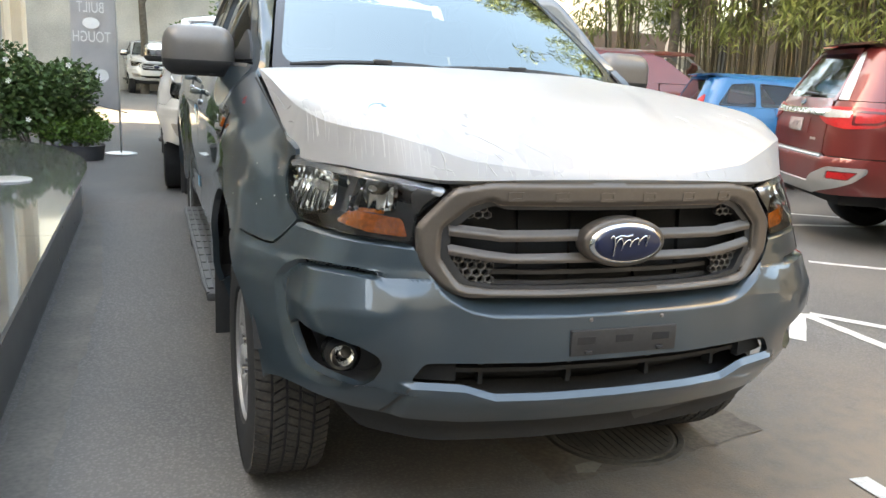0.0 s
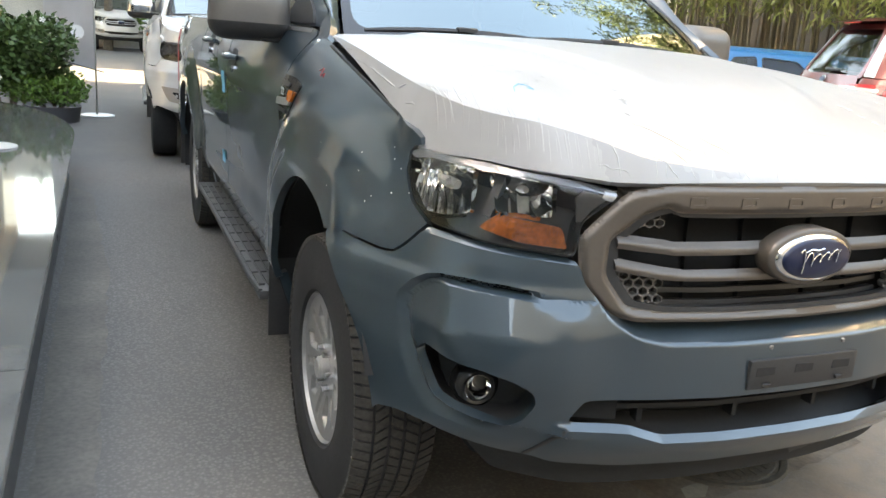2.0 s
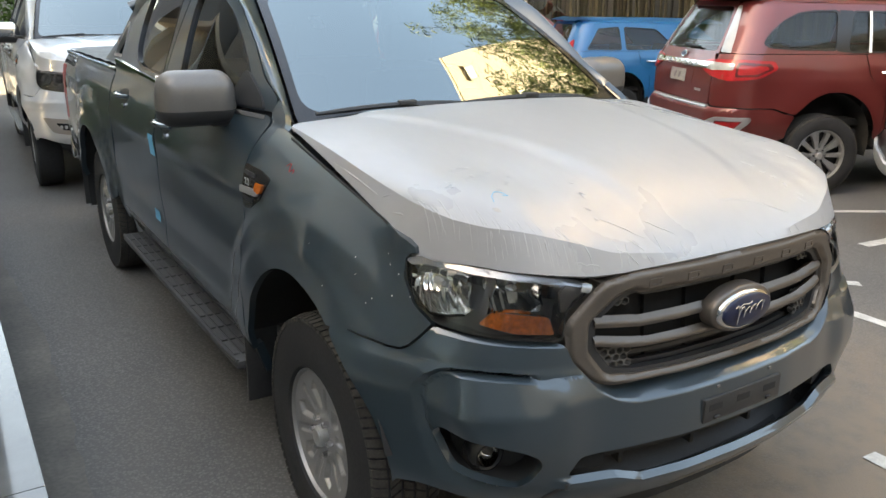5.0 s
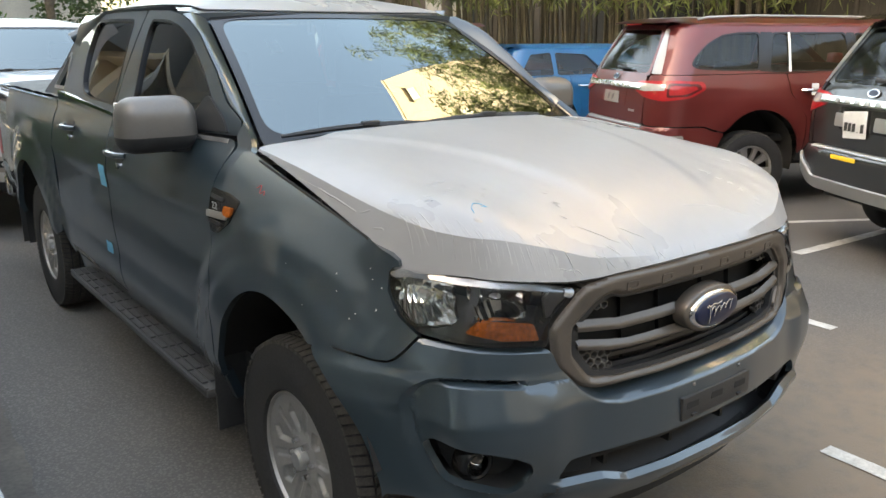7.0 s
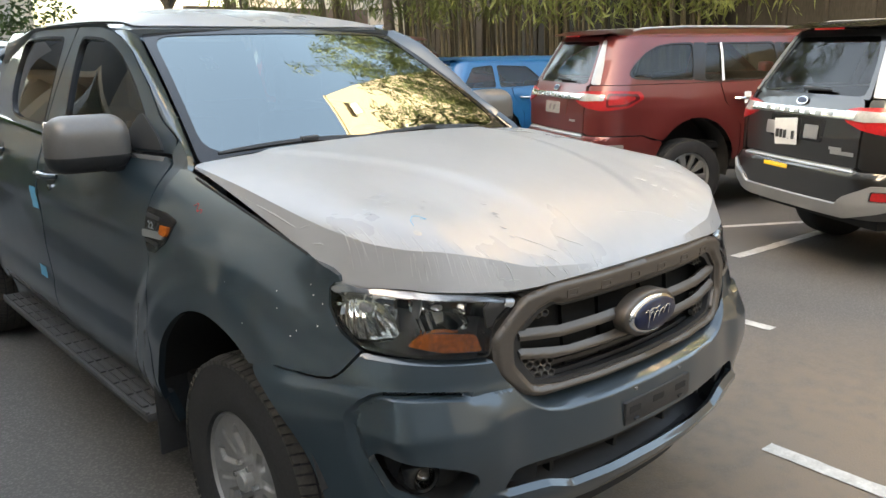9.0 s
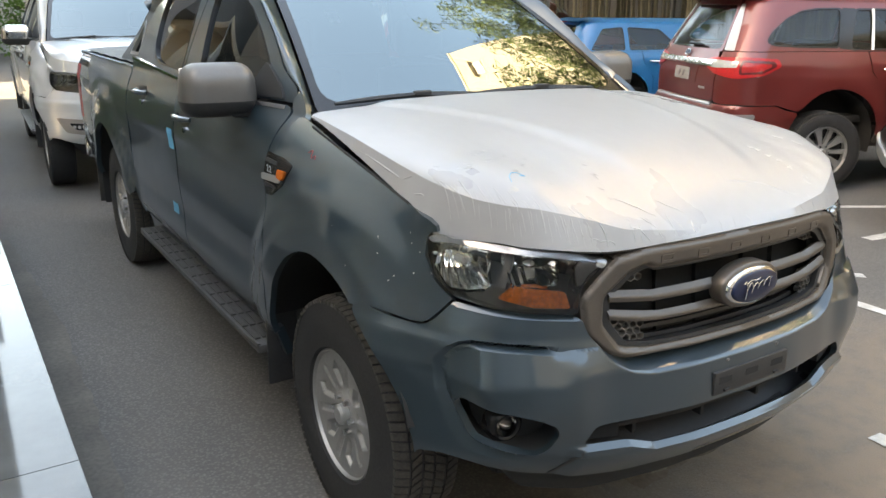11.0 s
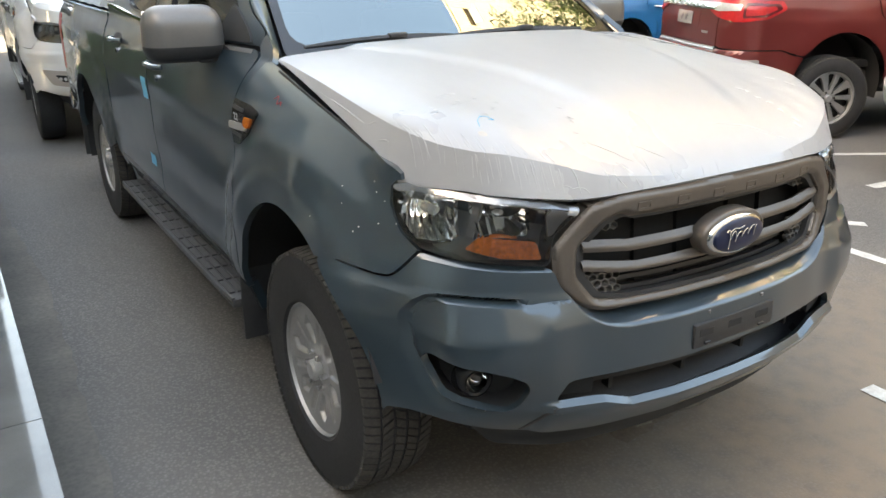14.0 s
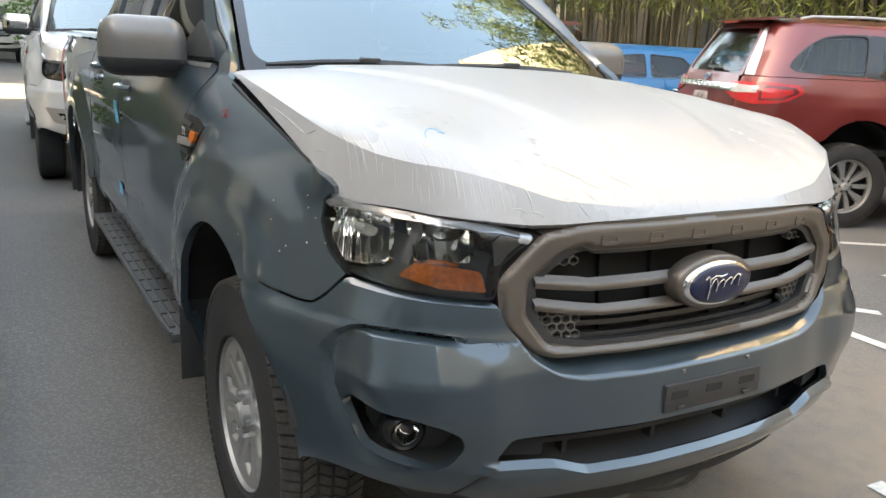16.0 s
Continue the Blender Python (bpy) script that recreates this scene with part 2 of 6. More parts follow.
ASPHALT = asphalt()
GRANITE = material("polished_grey_granite", (0.085, 0.087, 0.083), 0.055, vary=0.2, scale=6, fine=350, coat=0.25, coat_rough=0.03, spec=0.7, random=0.06)
GRANITE_DARK = material("dark_granite_riser", (0.075, 0.078, 0.078), 0.30, vary=0.25, scale=6, fine=250)

# ---- mesh helpers ----
from mathutils.geometry import delaunay_2d_cdt


def sm(a, b, t):
    t = np.clip((t - a) / (b - a), 0, 1)
    return t * t * (3 - 2 * t)


def part(name, bm, mat, parent=None, label="", smooth=True):
    me = bpy.data.meshes.new(name)
    bm.to_mesh(me)
    bm.free()
    me.materials.append(mat)
    if smooth:
        for p in me.polygons:
            p.use_smooth = True
        me.set_sharp_from_angle(angle=radians(38))
        if "sheet_normal" in me.attributes:
            nv, nl = len(me.vertices), len(me.loops)
            vn, lv = np.zeros(nv * 3, np.float32), np.zeros(nl, np.int32)
            me.attributes["sheet_normal"].data.foreach_get("vector", vn)
            me.loops.foreach_get("vertex_index", lv)
            vn = vn.reshape(-1, 3)
            ln = vn[lv].copy()
            flat = (vn ** 2).sum(1) < 0.25
            start, total = np.zeros(len(me.polygons), np.int32), np.zeros(len(me.polygons), np.int32)
            me.polygons.foreach_get("loop_start", start)
            me.polygons.foreach_get("loop_total", total)
            owner = np.repeat(np.arange(len(me.polygons)), total)
            bad = np.zeros(len(me.polygons), bool)
            np.logical_or.at(bad, owner, flat[lv])
            ln[bad[owner]] = 0
            me.normals_split_custom_set(ln.tolist())
            me.attributes.remove(me.attributes["sheet_normal"])
        if "sheet_corner" in me.attributes:
            ln = np.zeros(len(me.loops) * 3, np.float32)
            me.attributes["sheet_corner"].data.foreach_get("vector", ln)
            me.normals_split_custom_set(ln.reshape(-1, 3).tolist())
            me.attributes.remove(me.attributes["sheet_corner"])
    ob = new(name, me)
    if parent is not None:
        ob.parent = parent
    return tagged(ob, label)


def thing(name, m, label, category, group="", kind=""):
    ob = new(name)
    ob.matrix_world = m
    return tagged(ob, label, category, group, kind)


def from_arrays(verts, faces):
    bm = bmesh.new()
    vs = [bm.verts.new(tuple(v)) for v in verts]
    for f in faces:
        try:
            bm.faces.new([vs[i] for i in f])
        except ValueError:
            pass
    return bm


def rounded(pts, r=0.02, n=4, closed=True):
    """A polygon with its corners rounded."""
    out, m = [], len(pts)
    for i, p in enumerate(pts):
        p = np.array(p, float)
        if not closed and i in (0, m - 1):
            out.append(tuple(p))
            continue
        a, b = np.array(pts[i - 1], float) - p, np.array(pts[(i + 1) % m], float) - p
        la, lb = np.linalg.norm(a), np.linalg.norm(b)
        k = min(r, 0.45 * la, 0.45 * lb)
        q0, q1 = p + a / la * k, p + b / lb * k
        for t in np.linspace(0, 1, n):
            out.append(tuple((1 - t) ** 2 * q0 + 2 * t * (1 - t) * p + t * t * q1))
    return out


def split(poly, step):
    out = []
    for i, p in enumerate(poly):
        q = poly[(i + 1) % len(poly)]
        d = math.dist(p, q)
        n = max(1, int(math.ceil(d / step)))
        out += [(p[0] + (q[0] - p[0]) * k / n, p[1] + (q[1] - p[1]) * k / n) for k in range(n)]
    return out


def split_open(line, step):
    out = []
    for p, q in zip(line, line[1:]):
        n = max(1, int(math.ceil(math.dist(p, q) / step)))
        out += [(p[0] + (q[0] - p[0]) * k / n, p[1] + (q[1] - p[1]) * k / n) for k in range(n)]
    return out + [tuple(line[-1])]


def reach(line, s, z):
    """Distance from points to an open line."""
    best = np.full(np.shape(s), 9.0)
    for (x0, y0), (x1, y1) in zip(line, line[1:]):
        dx, dy = x1 - x0, y1 - y0
        t = np.clip(((s - x0) * dx + (z - y0) * dy) / (dx * dx + dy * dy + 1e-12), 0, 1)
        best = np.minimum(best, np.hypot(s - x0 - t * dx, z - y0 - t * dy))
    return best


def inside(poly, pts):
    x, y, hit = pts[:, 0], pts[:, 1], np.zeros(len(pts), bool)
    for i in range(len(poly)):
        (x0, y0), (x1, y1) = poly[i - 1], poly[i]
        if y0 != y1:
            hit ^= ((y0 > y) != (y1 > y)) & (x < (x1 - x0) * (y - y0) / (y1 - y0) + x0)
    return hit


def corner_normals(v2, tris, fmap, ref):
    """A normal for each corner of each triangle, taken on the triangle's own side of a crease and evened out among like neighbours."""
    T = np.array(tris)
    pts = v2[T]
    cen = pts.mean(1, keepdims=True)
    q = (pts + .30 * (cen - pts)).reshape(-1, 2)
    e = 6e-4
    a, b = q[:, 0], q[:, 1]
    n = np.cross(fmap(a + e, b) - fmap(a - e, b), fmap(a, b + e) - fmap(a, b - e))
    n /= np.maximum(np.linalg.norm(n, axis=1, keepdims=True), 1e-12)
    own = T.ravel()
    n *= np.sign((n * ref[own]).sum(1, keepdims=True) + 1e-9)
    out = n.copy()
    rows = np.argsort(own, kind="stable")
    cut = np.flatnonzero(np.diff(own[rows])) + 1
    for g in np.split(rows, cut):
        m = n[g]
        like = (m @ m.T) > .97
        out[g] = like @ m
    out /= np.linalg.norm(out, axis=1, keepdims=True)
    return out.reshape(-1, 3, 3)


def panel(outer, fmap, step=0.03, holes=(), skirt=0.012, core=None, push=0.0, creases=()):
    """A sheet cut from the surface fmap along a polygon, with holes, its edges folded inwards by skirt. push moves it out along its normal."""
    loops = [split(list(outer), step)] + [split(list(h), step) for h in holes]
    pts = [p for l in loops for p in l]
    edges, k = [], 0
    for l in loops:
        edges += [(k + i, k + (i + 1) % len(l)) for i in range(len(l))]
        k += len(l)
    for line in creases:
        l = split_open(line, step)
        pts += l
        edges += [(k + i, k + i + 1) for i in range(len(l) - 1)]
        k += len(l)
    o = np.array(loops[0])
    lo, hi = o.min(0), o.max(0)
    gx, gy = np.meshgrid(np.arange(lo[0] + step / 2, hi[0], step), np.arange(lo[1] + step / 2, hi[1], step), indexing="ij")
    g = np.stack([gx.ravel(), gy.ravel()], -1)
    keep = inside(loops[0], g)
    for h in loops[1:]:
        keep &= ~inside(h, g)
    g = g[keep]
    if len(g):
        edge_pts = np.array(pts)
        near = np.array([np.min(((edge_pts - q) ** 2).sum(1)) for q in g])
        g = g[near > (0.4 * step) ** 2]
    res = delaunay_2d_cdt([Vector(p) for p in pts] + [Vector(p) for p in g], edges, [], 0, 1e-6)
    v2, tris = np.array([tuple(v) for v in res[0]]), res[2]
    cen = np.array([v2[list(t)].mean(0) for t in tris])
    ok = inside(loops[0], cen)
    for h in loops[1:]:
        ok &= ~inside(h, cen)
    e = 2.5e-3
    a, b = v2[:, 0], v2[:, 1]
    p3 = fmap(a, b)
    n3 = np.cross(fmap(a + e, b) - fmap(a - e, b), fmap(a, b + e) - fmap(a, b - e))
    n3 /= np.maximum(np.linalg.norm(n3, axis=1, keepdims=True), 1e-12)
    mid = np.array(core if core is not None else (0, 2.6, 0.8), float)
    ref = p3 - np.stack([np.full(len(p3), mid[0]), np.clip(p3[:, 1], mid[1] - 1.6, mid[1] + 1.6), np.full(len(p3), mid[2])], -1)
    n3 *= np.sign((n3 * ref).sum(1, keepdims=True) + 1e-9)
    p3 = p3 + push * n3
    bm = bmesh.new()
    vs = []
    if creases:
        lay = bm.loops.layers.float_vector.new("sheet_corner")
        corner = corner_normals(v2, [t for t, good in zip(tris, ok) if good], fmap, n3)
        vs = [bm.verts.new(p) for p in p3]
    else:
        lay = bm.verts.layers.float_vector.new("sheet_normal")
        vs = [bm.verts.new(p) for p in p3]
        for v, q in zip(vs, n3):
            v[lay] = Vector(q)
    row = -1
    for t, good in zip(tris, ok):
        if good:
            row += 1
            i, j, l = t
            order = [0, 1, 2]
            if np.cross(p3[j] - p3[i], p3[l] - p3[i]) @ n3[i] < 0:
                j, l = l, j
                order = [0, 2, 1]
            try:
                fc = bm.faces.new((vs[i], vs[j], vs[l]))
                if creases:
                    for lp, o_ in zip(fc.loops, order):
                        lp[lay] = Vector(corner[row, o_])
            except ValueError:
                pass
    bm.verts.ensure_lookup_table()
    if skirt:
        deep = {}
        index = {v: i for i, v in enumerate(vs)}
        for ed in [ed for ed in bm.edges if len(ed.link_faces) == 1]:
            q = []
            for v in ed.verts:
                if v not in deep:
                    deep[v] = bm.verts.new(p3[index[v]] - skirt * n3[index[v]])
                q.append(deep[v])
            f = ed.link_faces[0]
            la = [lp for lp in f.loops if lp.edge == ed][0]
            v0, v1 = la.vert, la.link_loop_next.vert
            bm.faces.new((v1, v0, deep[v0], deep[v1]))
    for v in [v for v in bm.verts if not v.link_faces]:
        bm.verts.remove(v)
    return bm


def grid(nu, nv, f, closed=False, back=0.0):
    """A sheet over a grid: f(u, v) for u, v in 0..1."""
    bm = bmesh.new()
    vs = [[bm.verts.new(f(i / (nu - (0 if closed else 1)), j / (nv - 1))) for j in range(nv)] for i in range(nu)]
    for i in range(nu if closed else nu - 1):
        for j in range(nv - 1):
            k = (i + 1) % nu
            bm.faces.new((vs[i][j], vs[k][j], vs[k][j + 1], vs[i][j + 1]))
    return bm


def box(x0, x1, y0, y1, z0, z1, bevel=0.0, seg=2, bm=None):
    own = bmesh.new()
    bmesh.ops.create_cube(own, size=1.0)
    bmesh.ops.transform(own, matrix=Matrix.Translation(((x0 + x1) / 2, (y0 + y1) / 2, (z0 + z1) / 2)) @ Matrix.Diagonal((abs(x1 - x0), abs(y1 - y0), abs(z1 - z0), 1)), verts=own.verts)
    if bevel:
        bmesh.ops.bevel(own, geom=own.edges[:], offset=bevel, segments=seg, affect="EDGES", profile=0.6)
    return join(bm, own) if bm is not None else own


def join(bm, other, m=None):
    """Adds other, moved by m, to bm."""
    if m is not None:
        bmesh.ops.transform(other, matrix=m, verts=other.verts)
    base = {}
    for v in other.verts:
        base[v] = bm.verts.new(v.co)
    for f in other.faces:
        try:
            bm.faces.new([base[v] for v in f.verts])
        except ValueError:
            pass
    other.free()
    return bm


def tube(path, radius, n=8, caps=True, bm=None):
    """A round bar along a path; radius is one number or one for each point."""
    path = [Vector(p) for p in path]
    rad = radius if isinstance(radius, (list, tuple)) else [radius] * len(path)
    own = bm if bm is not None else bmesh.new()
    rings = []
    for i, p in enumerate(path):
        d = (path[min(i + 1, len(path) - 1)] - path[max(i - 1, 0)]).normalized()
        s = d.cross(Vector((0, 0, 1)) if abs(d.z) < 0.95 else Vector((1, 0, 0))).normalized()
        u = s.cross(d)
        rings.append([own.verts.new(p + rad[i] * (math.cos(6.28318 * k / n) * s + math.sin(6.28318 * k / n) * u)) for k in range(n)])
    for a, b in zip(rings, rings[1:]):
        for k in range(n):
            own.faces.new((a[k], a[(k + 1) % n], b[(k + 1) % n], b[k]))
    if caps:
        own.faces.new(rings[0][::-1])
        own.faces.new(rings[-1])
    return own


def lathe(profile, n=48, axis="x", bm=None, closed=False):
    """A turned body about the x axis: profile of (x, r)."""
    own = bm if bm is not None else bmesh.new()
    rings = [[own.verts.new((x, r * math.cos(6.28318 * k / n), r * math.sin(6.28318 * k / n))) for k in range(n)] for x, r in profile]
    pairs = list(zip(rings, rings[1:])) + ([(rings[-1], rings[0])] if closed else [])
    for a, b in pairs:
        for k in range(n):
            own.faces.new((a[k], a[(k + 1) % n], b[(k + 1) % n], b[k]))
    return own


def plate(poly, thick, m=None, bevel=0.0):
    """A flat plate: a polygon in x, z, thick along y (from 0 to thick)."""
    bm = bmesh.new()
    a = [bm.verts.new((x, 0, z)) for x, z in poly]
    b = [bm.verts.new((x, thick, z)) for x, z in poly]
    bm.faces.new(a)
    bm.faces.new(b[::-1])
    for i in range(len(a)):
        j = (i + 1) % len(a)
        bm.faces.new((a[j], a[i], b[i], b[j]))
    bmesh.ops.recalc_face_normals(bm, faces=bm.faces[:])
    if bevel:
        bmesh.ops.bevel(bm, geom=[e for e in bm.edges], offset=bevel, segments=2, affect="EDGES")
    if m is not None:
        bmesh.ops.transform(bm, matrix=m, verts=bm.verts)
    return bm


def mirror_x(bm):
    bmesh.ops.transform(bm, matrix=Matrix.Diagonal((-1, 1, 1, 1)), verts=bm.verts)
    bmesh.ops.reverse_faces(bm, faces=bm.faces[:])
    return bm


def ellipse(cx, cz, a, b, n=40):
    return [(cx + a * math.cos(6.28318 * k / n), cz + b * math.sin(6.28318 * k / n)) for k in range(n)]

# ---- wheels ----
def wheel(name, parent, at, outward, radius=0.38, width=0.25, rim=0.208, style="six", lugs=True):
    """tyre > tread, rim > nuts. outward: -1 or 1 along x. at: the wheel's centre."""
    hub = new(name)
    hub.parent = parent
    hub.matrix_local = Matrix.Translation(at) @ (Matrix.Rotation(math.pi, 4, "Z") if outward > 0 else Matrix.Identity(4))
    w, R = width / 2, radius
    FACE = .70 if style == "six" else .62
    prof = [(-w * 0.80, rim), (-w * 0.96, rim + 0.012), (-w * 1.02, rim + 0.05), (-w * 1.0, rim + 0.095), (-w * 0.92, R - 0.020), (-w * 0.80, R - 0.008), (-w * 0.4, R - 0.006),
            (w * 0.4, R - 0.006), (w * 0.80, R - 0.008), (w * 0.92, R - 0.020), (w, rim + 0.095), (w * 1.02, rim + 0.05), (w * 0.96, rim + 0.012), (w * 0.80, rim)]
    tyre = part("tyre", lathe(prof, 64), RUBBER, hub, "black rubber tyre with a dusty tread")
    if lugs:
        bm = bmesh.new()
        n = 84
        for row, (x0, x1, lean) in enumerate(((-0.95, -0.58, 0.35), (-0.50, -0.21, -0.6), (-0.13, 0.13, 0.5), (0.21, 0.50, 0.6), (0.58, 0.95, -0.35))):
            for k in range(n):
                a0 = 6.28318 * (k + 0.5 * (row % 2)) / n
                da = 6.28318 / n * 0.76
                q = []
                for (xx, aa) in ((x0, 0), (x1, 0), (x1, da), (x0, da)):
                    ang = a0 + aa + lean * 6.28318 / n * (xx - x0) / (x1 - x0)
                    drop = 0.010 if abs(xx) > 0.9 else 0.0
                    for rr in (R - 0.012 - drop, R + 0.0 - drop):
                        q.append(bm.verts.new((xx * w, rr * math.cos(ang), rr * math.sin(ang))))
                top, low = q[1::2], q[0::2]
                bm.faces.new(top[::-1])
                for i in range(4):
                    j = (i + 1) % 4
                    bm.faces.new((low[i], low[j], top[j], top[i])[::-1])
        bmesh.ops.recalc_face_normals(bm, faces=bm.faces[:])
        part("tread", bm, TREAD, hub, "worn dusty tread blocks", smooth=False)
    # rim face: a dished disc with pockets between the spokes
    def dish(a, b):
        r = np.hypot(a, b)
        x = -w * FACE - 0.012 * sm(0.07, 0.17, r)
        if style == "six":
            ph = (np.arctan2(b, a) + 6.28318 / 24) % (6.28318 / 6) - 6.28318 / 12
            arc = r * np.abs(ph)
            half = .013 + .29 * (r - .085) - 1.3 * np.clip(r - .145, 0, 1)
            pit = ramp(half - arc, 0, .012, .002) * ramp(r, .080, .098, .003) * ramp(r, .186, .172, .003)
            spoke = r * (6.28318 / 12 - np.abs(ph))
            x = x + .013 * pit + .005 * ramp(spoke, .015, .007, .002) * sm(.075, .10, r) * sm(.180, .165, r)
        return np.stack([x, a, b], -1)
    holes = []
    if style == "six":
        for k in range(6):
            a = 6.28318 * (k + 0.5) / 6
            def P(r, t, a=a):
                return (r * math.cos(a + t), r * math.sin(a + t))
            a += 6.28318 / 24
            holes.append(rounded([P(0.120, 0), P(0.160, -0.075), P(0.178, -0.07), P(0.178, 0.07), P(0.160, 0.075)], 0.008, 3))
    else:
        for k in range(10):
            a = 6.28318 * (k + 0.5) / 10
            def P(r, t, a=a):
                return (r * math.cos(a + t), r * math.sin(a + t))
            holes.append(rounded([P(0.075, -0.10), P(rim * 0.90, -0.215 if k % 2 else -0.15), P(rim * 0.93, 0), P(rim * 0.90, 0.15 if k % 2 else 0.215), P(0.075, 0.10)], 0.012, 3))
    if style == "six":
        disc = bmesh.new()
        lay = disc.verts.layers.float_vector.new("sheet_normal")
        nt_, nr = (288, 34) if lugs else (120, 20)
        A, Rr = np.meshgrid(np.arange(nt_) * 6.28318531 / nt_, np.linspace(.020, rim * .97, nr), indexing="ij")
        ca, sa = (Rr * np.cos(A)).ravel(), (Rr * np.sin(A)).ravel()
        p3, e = dish(ca, sa), 1.5e-3
        n3 = np.cross(dish(ca + e, sa) - dish(ca - e, sa), dish(ca, sa + e) - dish(ca, sa - e))
        n3 *= -np.sign(n3[:, :1]) / np.linalg.norm(n3, axis=1, keepdims=True)
        vs = [disc.verts.new(p) for p in p3]
        for v, q in zip(vs, n3):
            v[lay] = Vector(q)
        for i in range(nt_):
            for j in range(nr - 1):
                k = (i + 1) % nt_
                disc.faces.new((vs[k * nr + j], vs[k * nr + j + 1], vs[i * nr + j + 1], vs[i * nr + j]))
    else:
        disc = panel(ellipse(0, 0, rim * 0.97, rim * 0.97, 48), dish, .016, holes, 0.035, core=(0.5, 0, 0))
    lathe([(-w * FACE, rim * 0.955), (-w * 0.80, rim * 0.975), (-w * 0.90, rim * 1.0), (-w * 0.86, rim * 1.03), (-w * 0.3, rim * 1.0)], 48, bm=disc)
    rim_ob = part("rim", disc, ALLOY, hub, "silver alloy rim")
    back = lathe([(-w * 0.25, 0.001), (-w * 0.25, 0.14), (-w * 0.12, 0.15), (-w * 0.12, rim), (w * 0.8, rim)], 32)
    part("brake_drum", back, ALLOY_DARK if style == "six" else DARK, hub, "dark brake behind the spokes")
    cap = lathe([(-w * FACE - 0.030, 0.0005), (-w * FACE - 0.029, 0.026), (-w * FACE - 0.022, 0.033), (-w * FACE + 0.01, 0.034)], 24)
    part("centre_cap", cap, SATIN, rim_ob)
    for k in range(6):
        a = 6.28318 * k / 6
        nut = bmesh.new()
        bmesh.ops.create_cone(nut, cap_ends=True, segments=6, radius1=0.011, radius2=0.009, depth=0.025, matrix=Matrix.Translation((-w * FACE - 0.008, 0.058 * math.cos(a), 0.058 * math.sin(a))) @ Matrix.Rotation(-math.pi / 2, 4, "Y"))
        part("wheel_nut", nut, CHROME, rim_ob)
    return hub


# ---- the pickup's body surface: s runs round the body from the middle of the nose, z is height ----
PS = [0, .2, .4, .53, .65, .75, .85, .95, 1.05, 1.15, 1.30, 1.6, 1.95, 2.4, 6.0]
PX0 = [0, .2, .4, .53, .65, .745, .81, .855, .885, .898, .895, .885, .885, .887, .887]
PY0 = [.005, .012, .045, .085, .145, .215, .30, .395, .49, .59, .74, 1.04, 1.39, 1.84, 5.44]
PX1 = [0, .2, .4, .53, .62, .69, .745, .785, .825, .85, .868, .878, .88, .887, .887]
PY1 = [.06, .066, .09, .125, .20, .29, .385, .48, .57, .66, .80, 1.06, 1.39, 1.84, 5.44]
_sf = np.arange(-0.4, 6.0, 0.002)


def _soft(ys, odd, xs=None, width=.085):
    """A table drawn as a smooth line."""
    v = np.interp(np.abs(_sf), PS if xs is None else xs, ys) * (np.sign(_sf) if odd else 1)
    n = int(width / .002)
    k = np.hanning(2 * n + 1)
    return np.convolve(np.pad(v, n, mode="edge"), k / k.sum(), mode="valid")


PX0, PY0, PX1, PY1 = _soft(PX0, True), _soft(PY0, False), _soft(PX1, True), _soft(PY1, False)
LEDGE = [(0, .728), (.34, .728), (.405, .742), (.46, .776), (.505, .842), (.527, .895)]
LEDGE_Z = _soft([p[1] for p in LEDGE] + [1.3], False, [p[0] for p in LEDGE] + [.75], .035)
LIP_OUT = [(.596, .827), (.656, .834), (.726, .838), (.774, .836), (.80, .830), (.83, .814), (.866, .782), (.88, .762), (.872, .694), (.852, .622), (.832, .580), (.81, .552), (.788, .538), (.728, .526), (.656, .520), (.632, .518)]
LIP_IN = [(.592, .815), (.658, .823), (.714, .826), (.770, .825), (.796, .819), (.822, .803), (.850, .776), (.854, .754), (.840, .686), (.828, .656), (.814, .624), (.794, .584), (.778, .568), (.742, .556), (.692, .548), (.644, .542)]


def ramp(z, a, b, k):
    """A straight ramp from 0 to 1 with rounded ends."""
    return sum(np.clip((z + d * k - a) / (b - a), 0, 1) for d in (-1, -.6, -.2, .2, .6, 1)) / 6


def corner_out(a, z):
    return .046 * sm(.47, .74, a) * sm(1.22, .78, a) * sm(.735, .83, z) * (1 - .85 * sm(.94, 1.07, z))


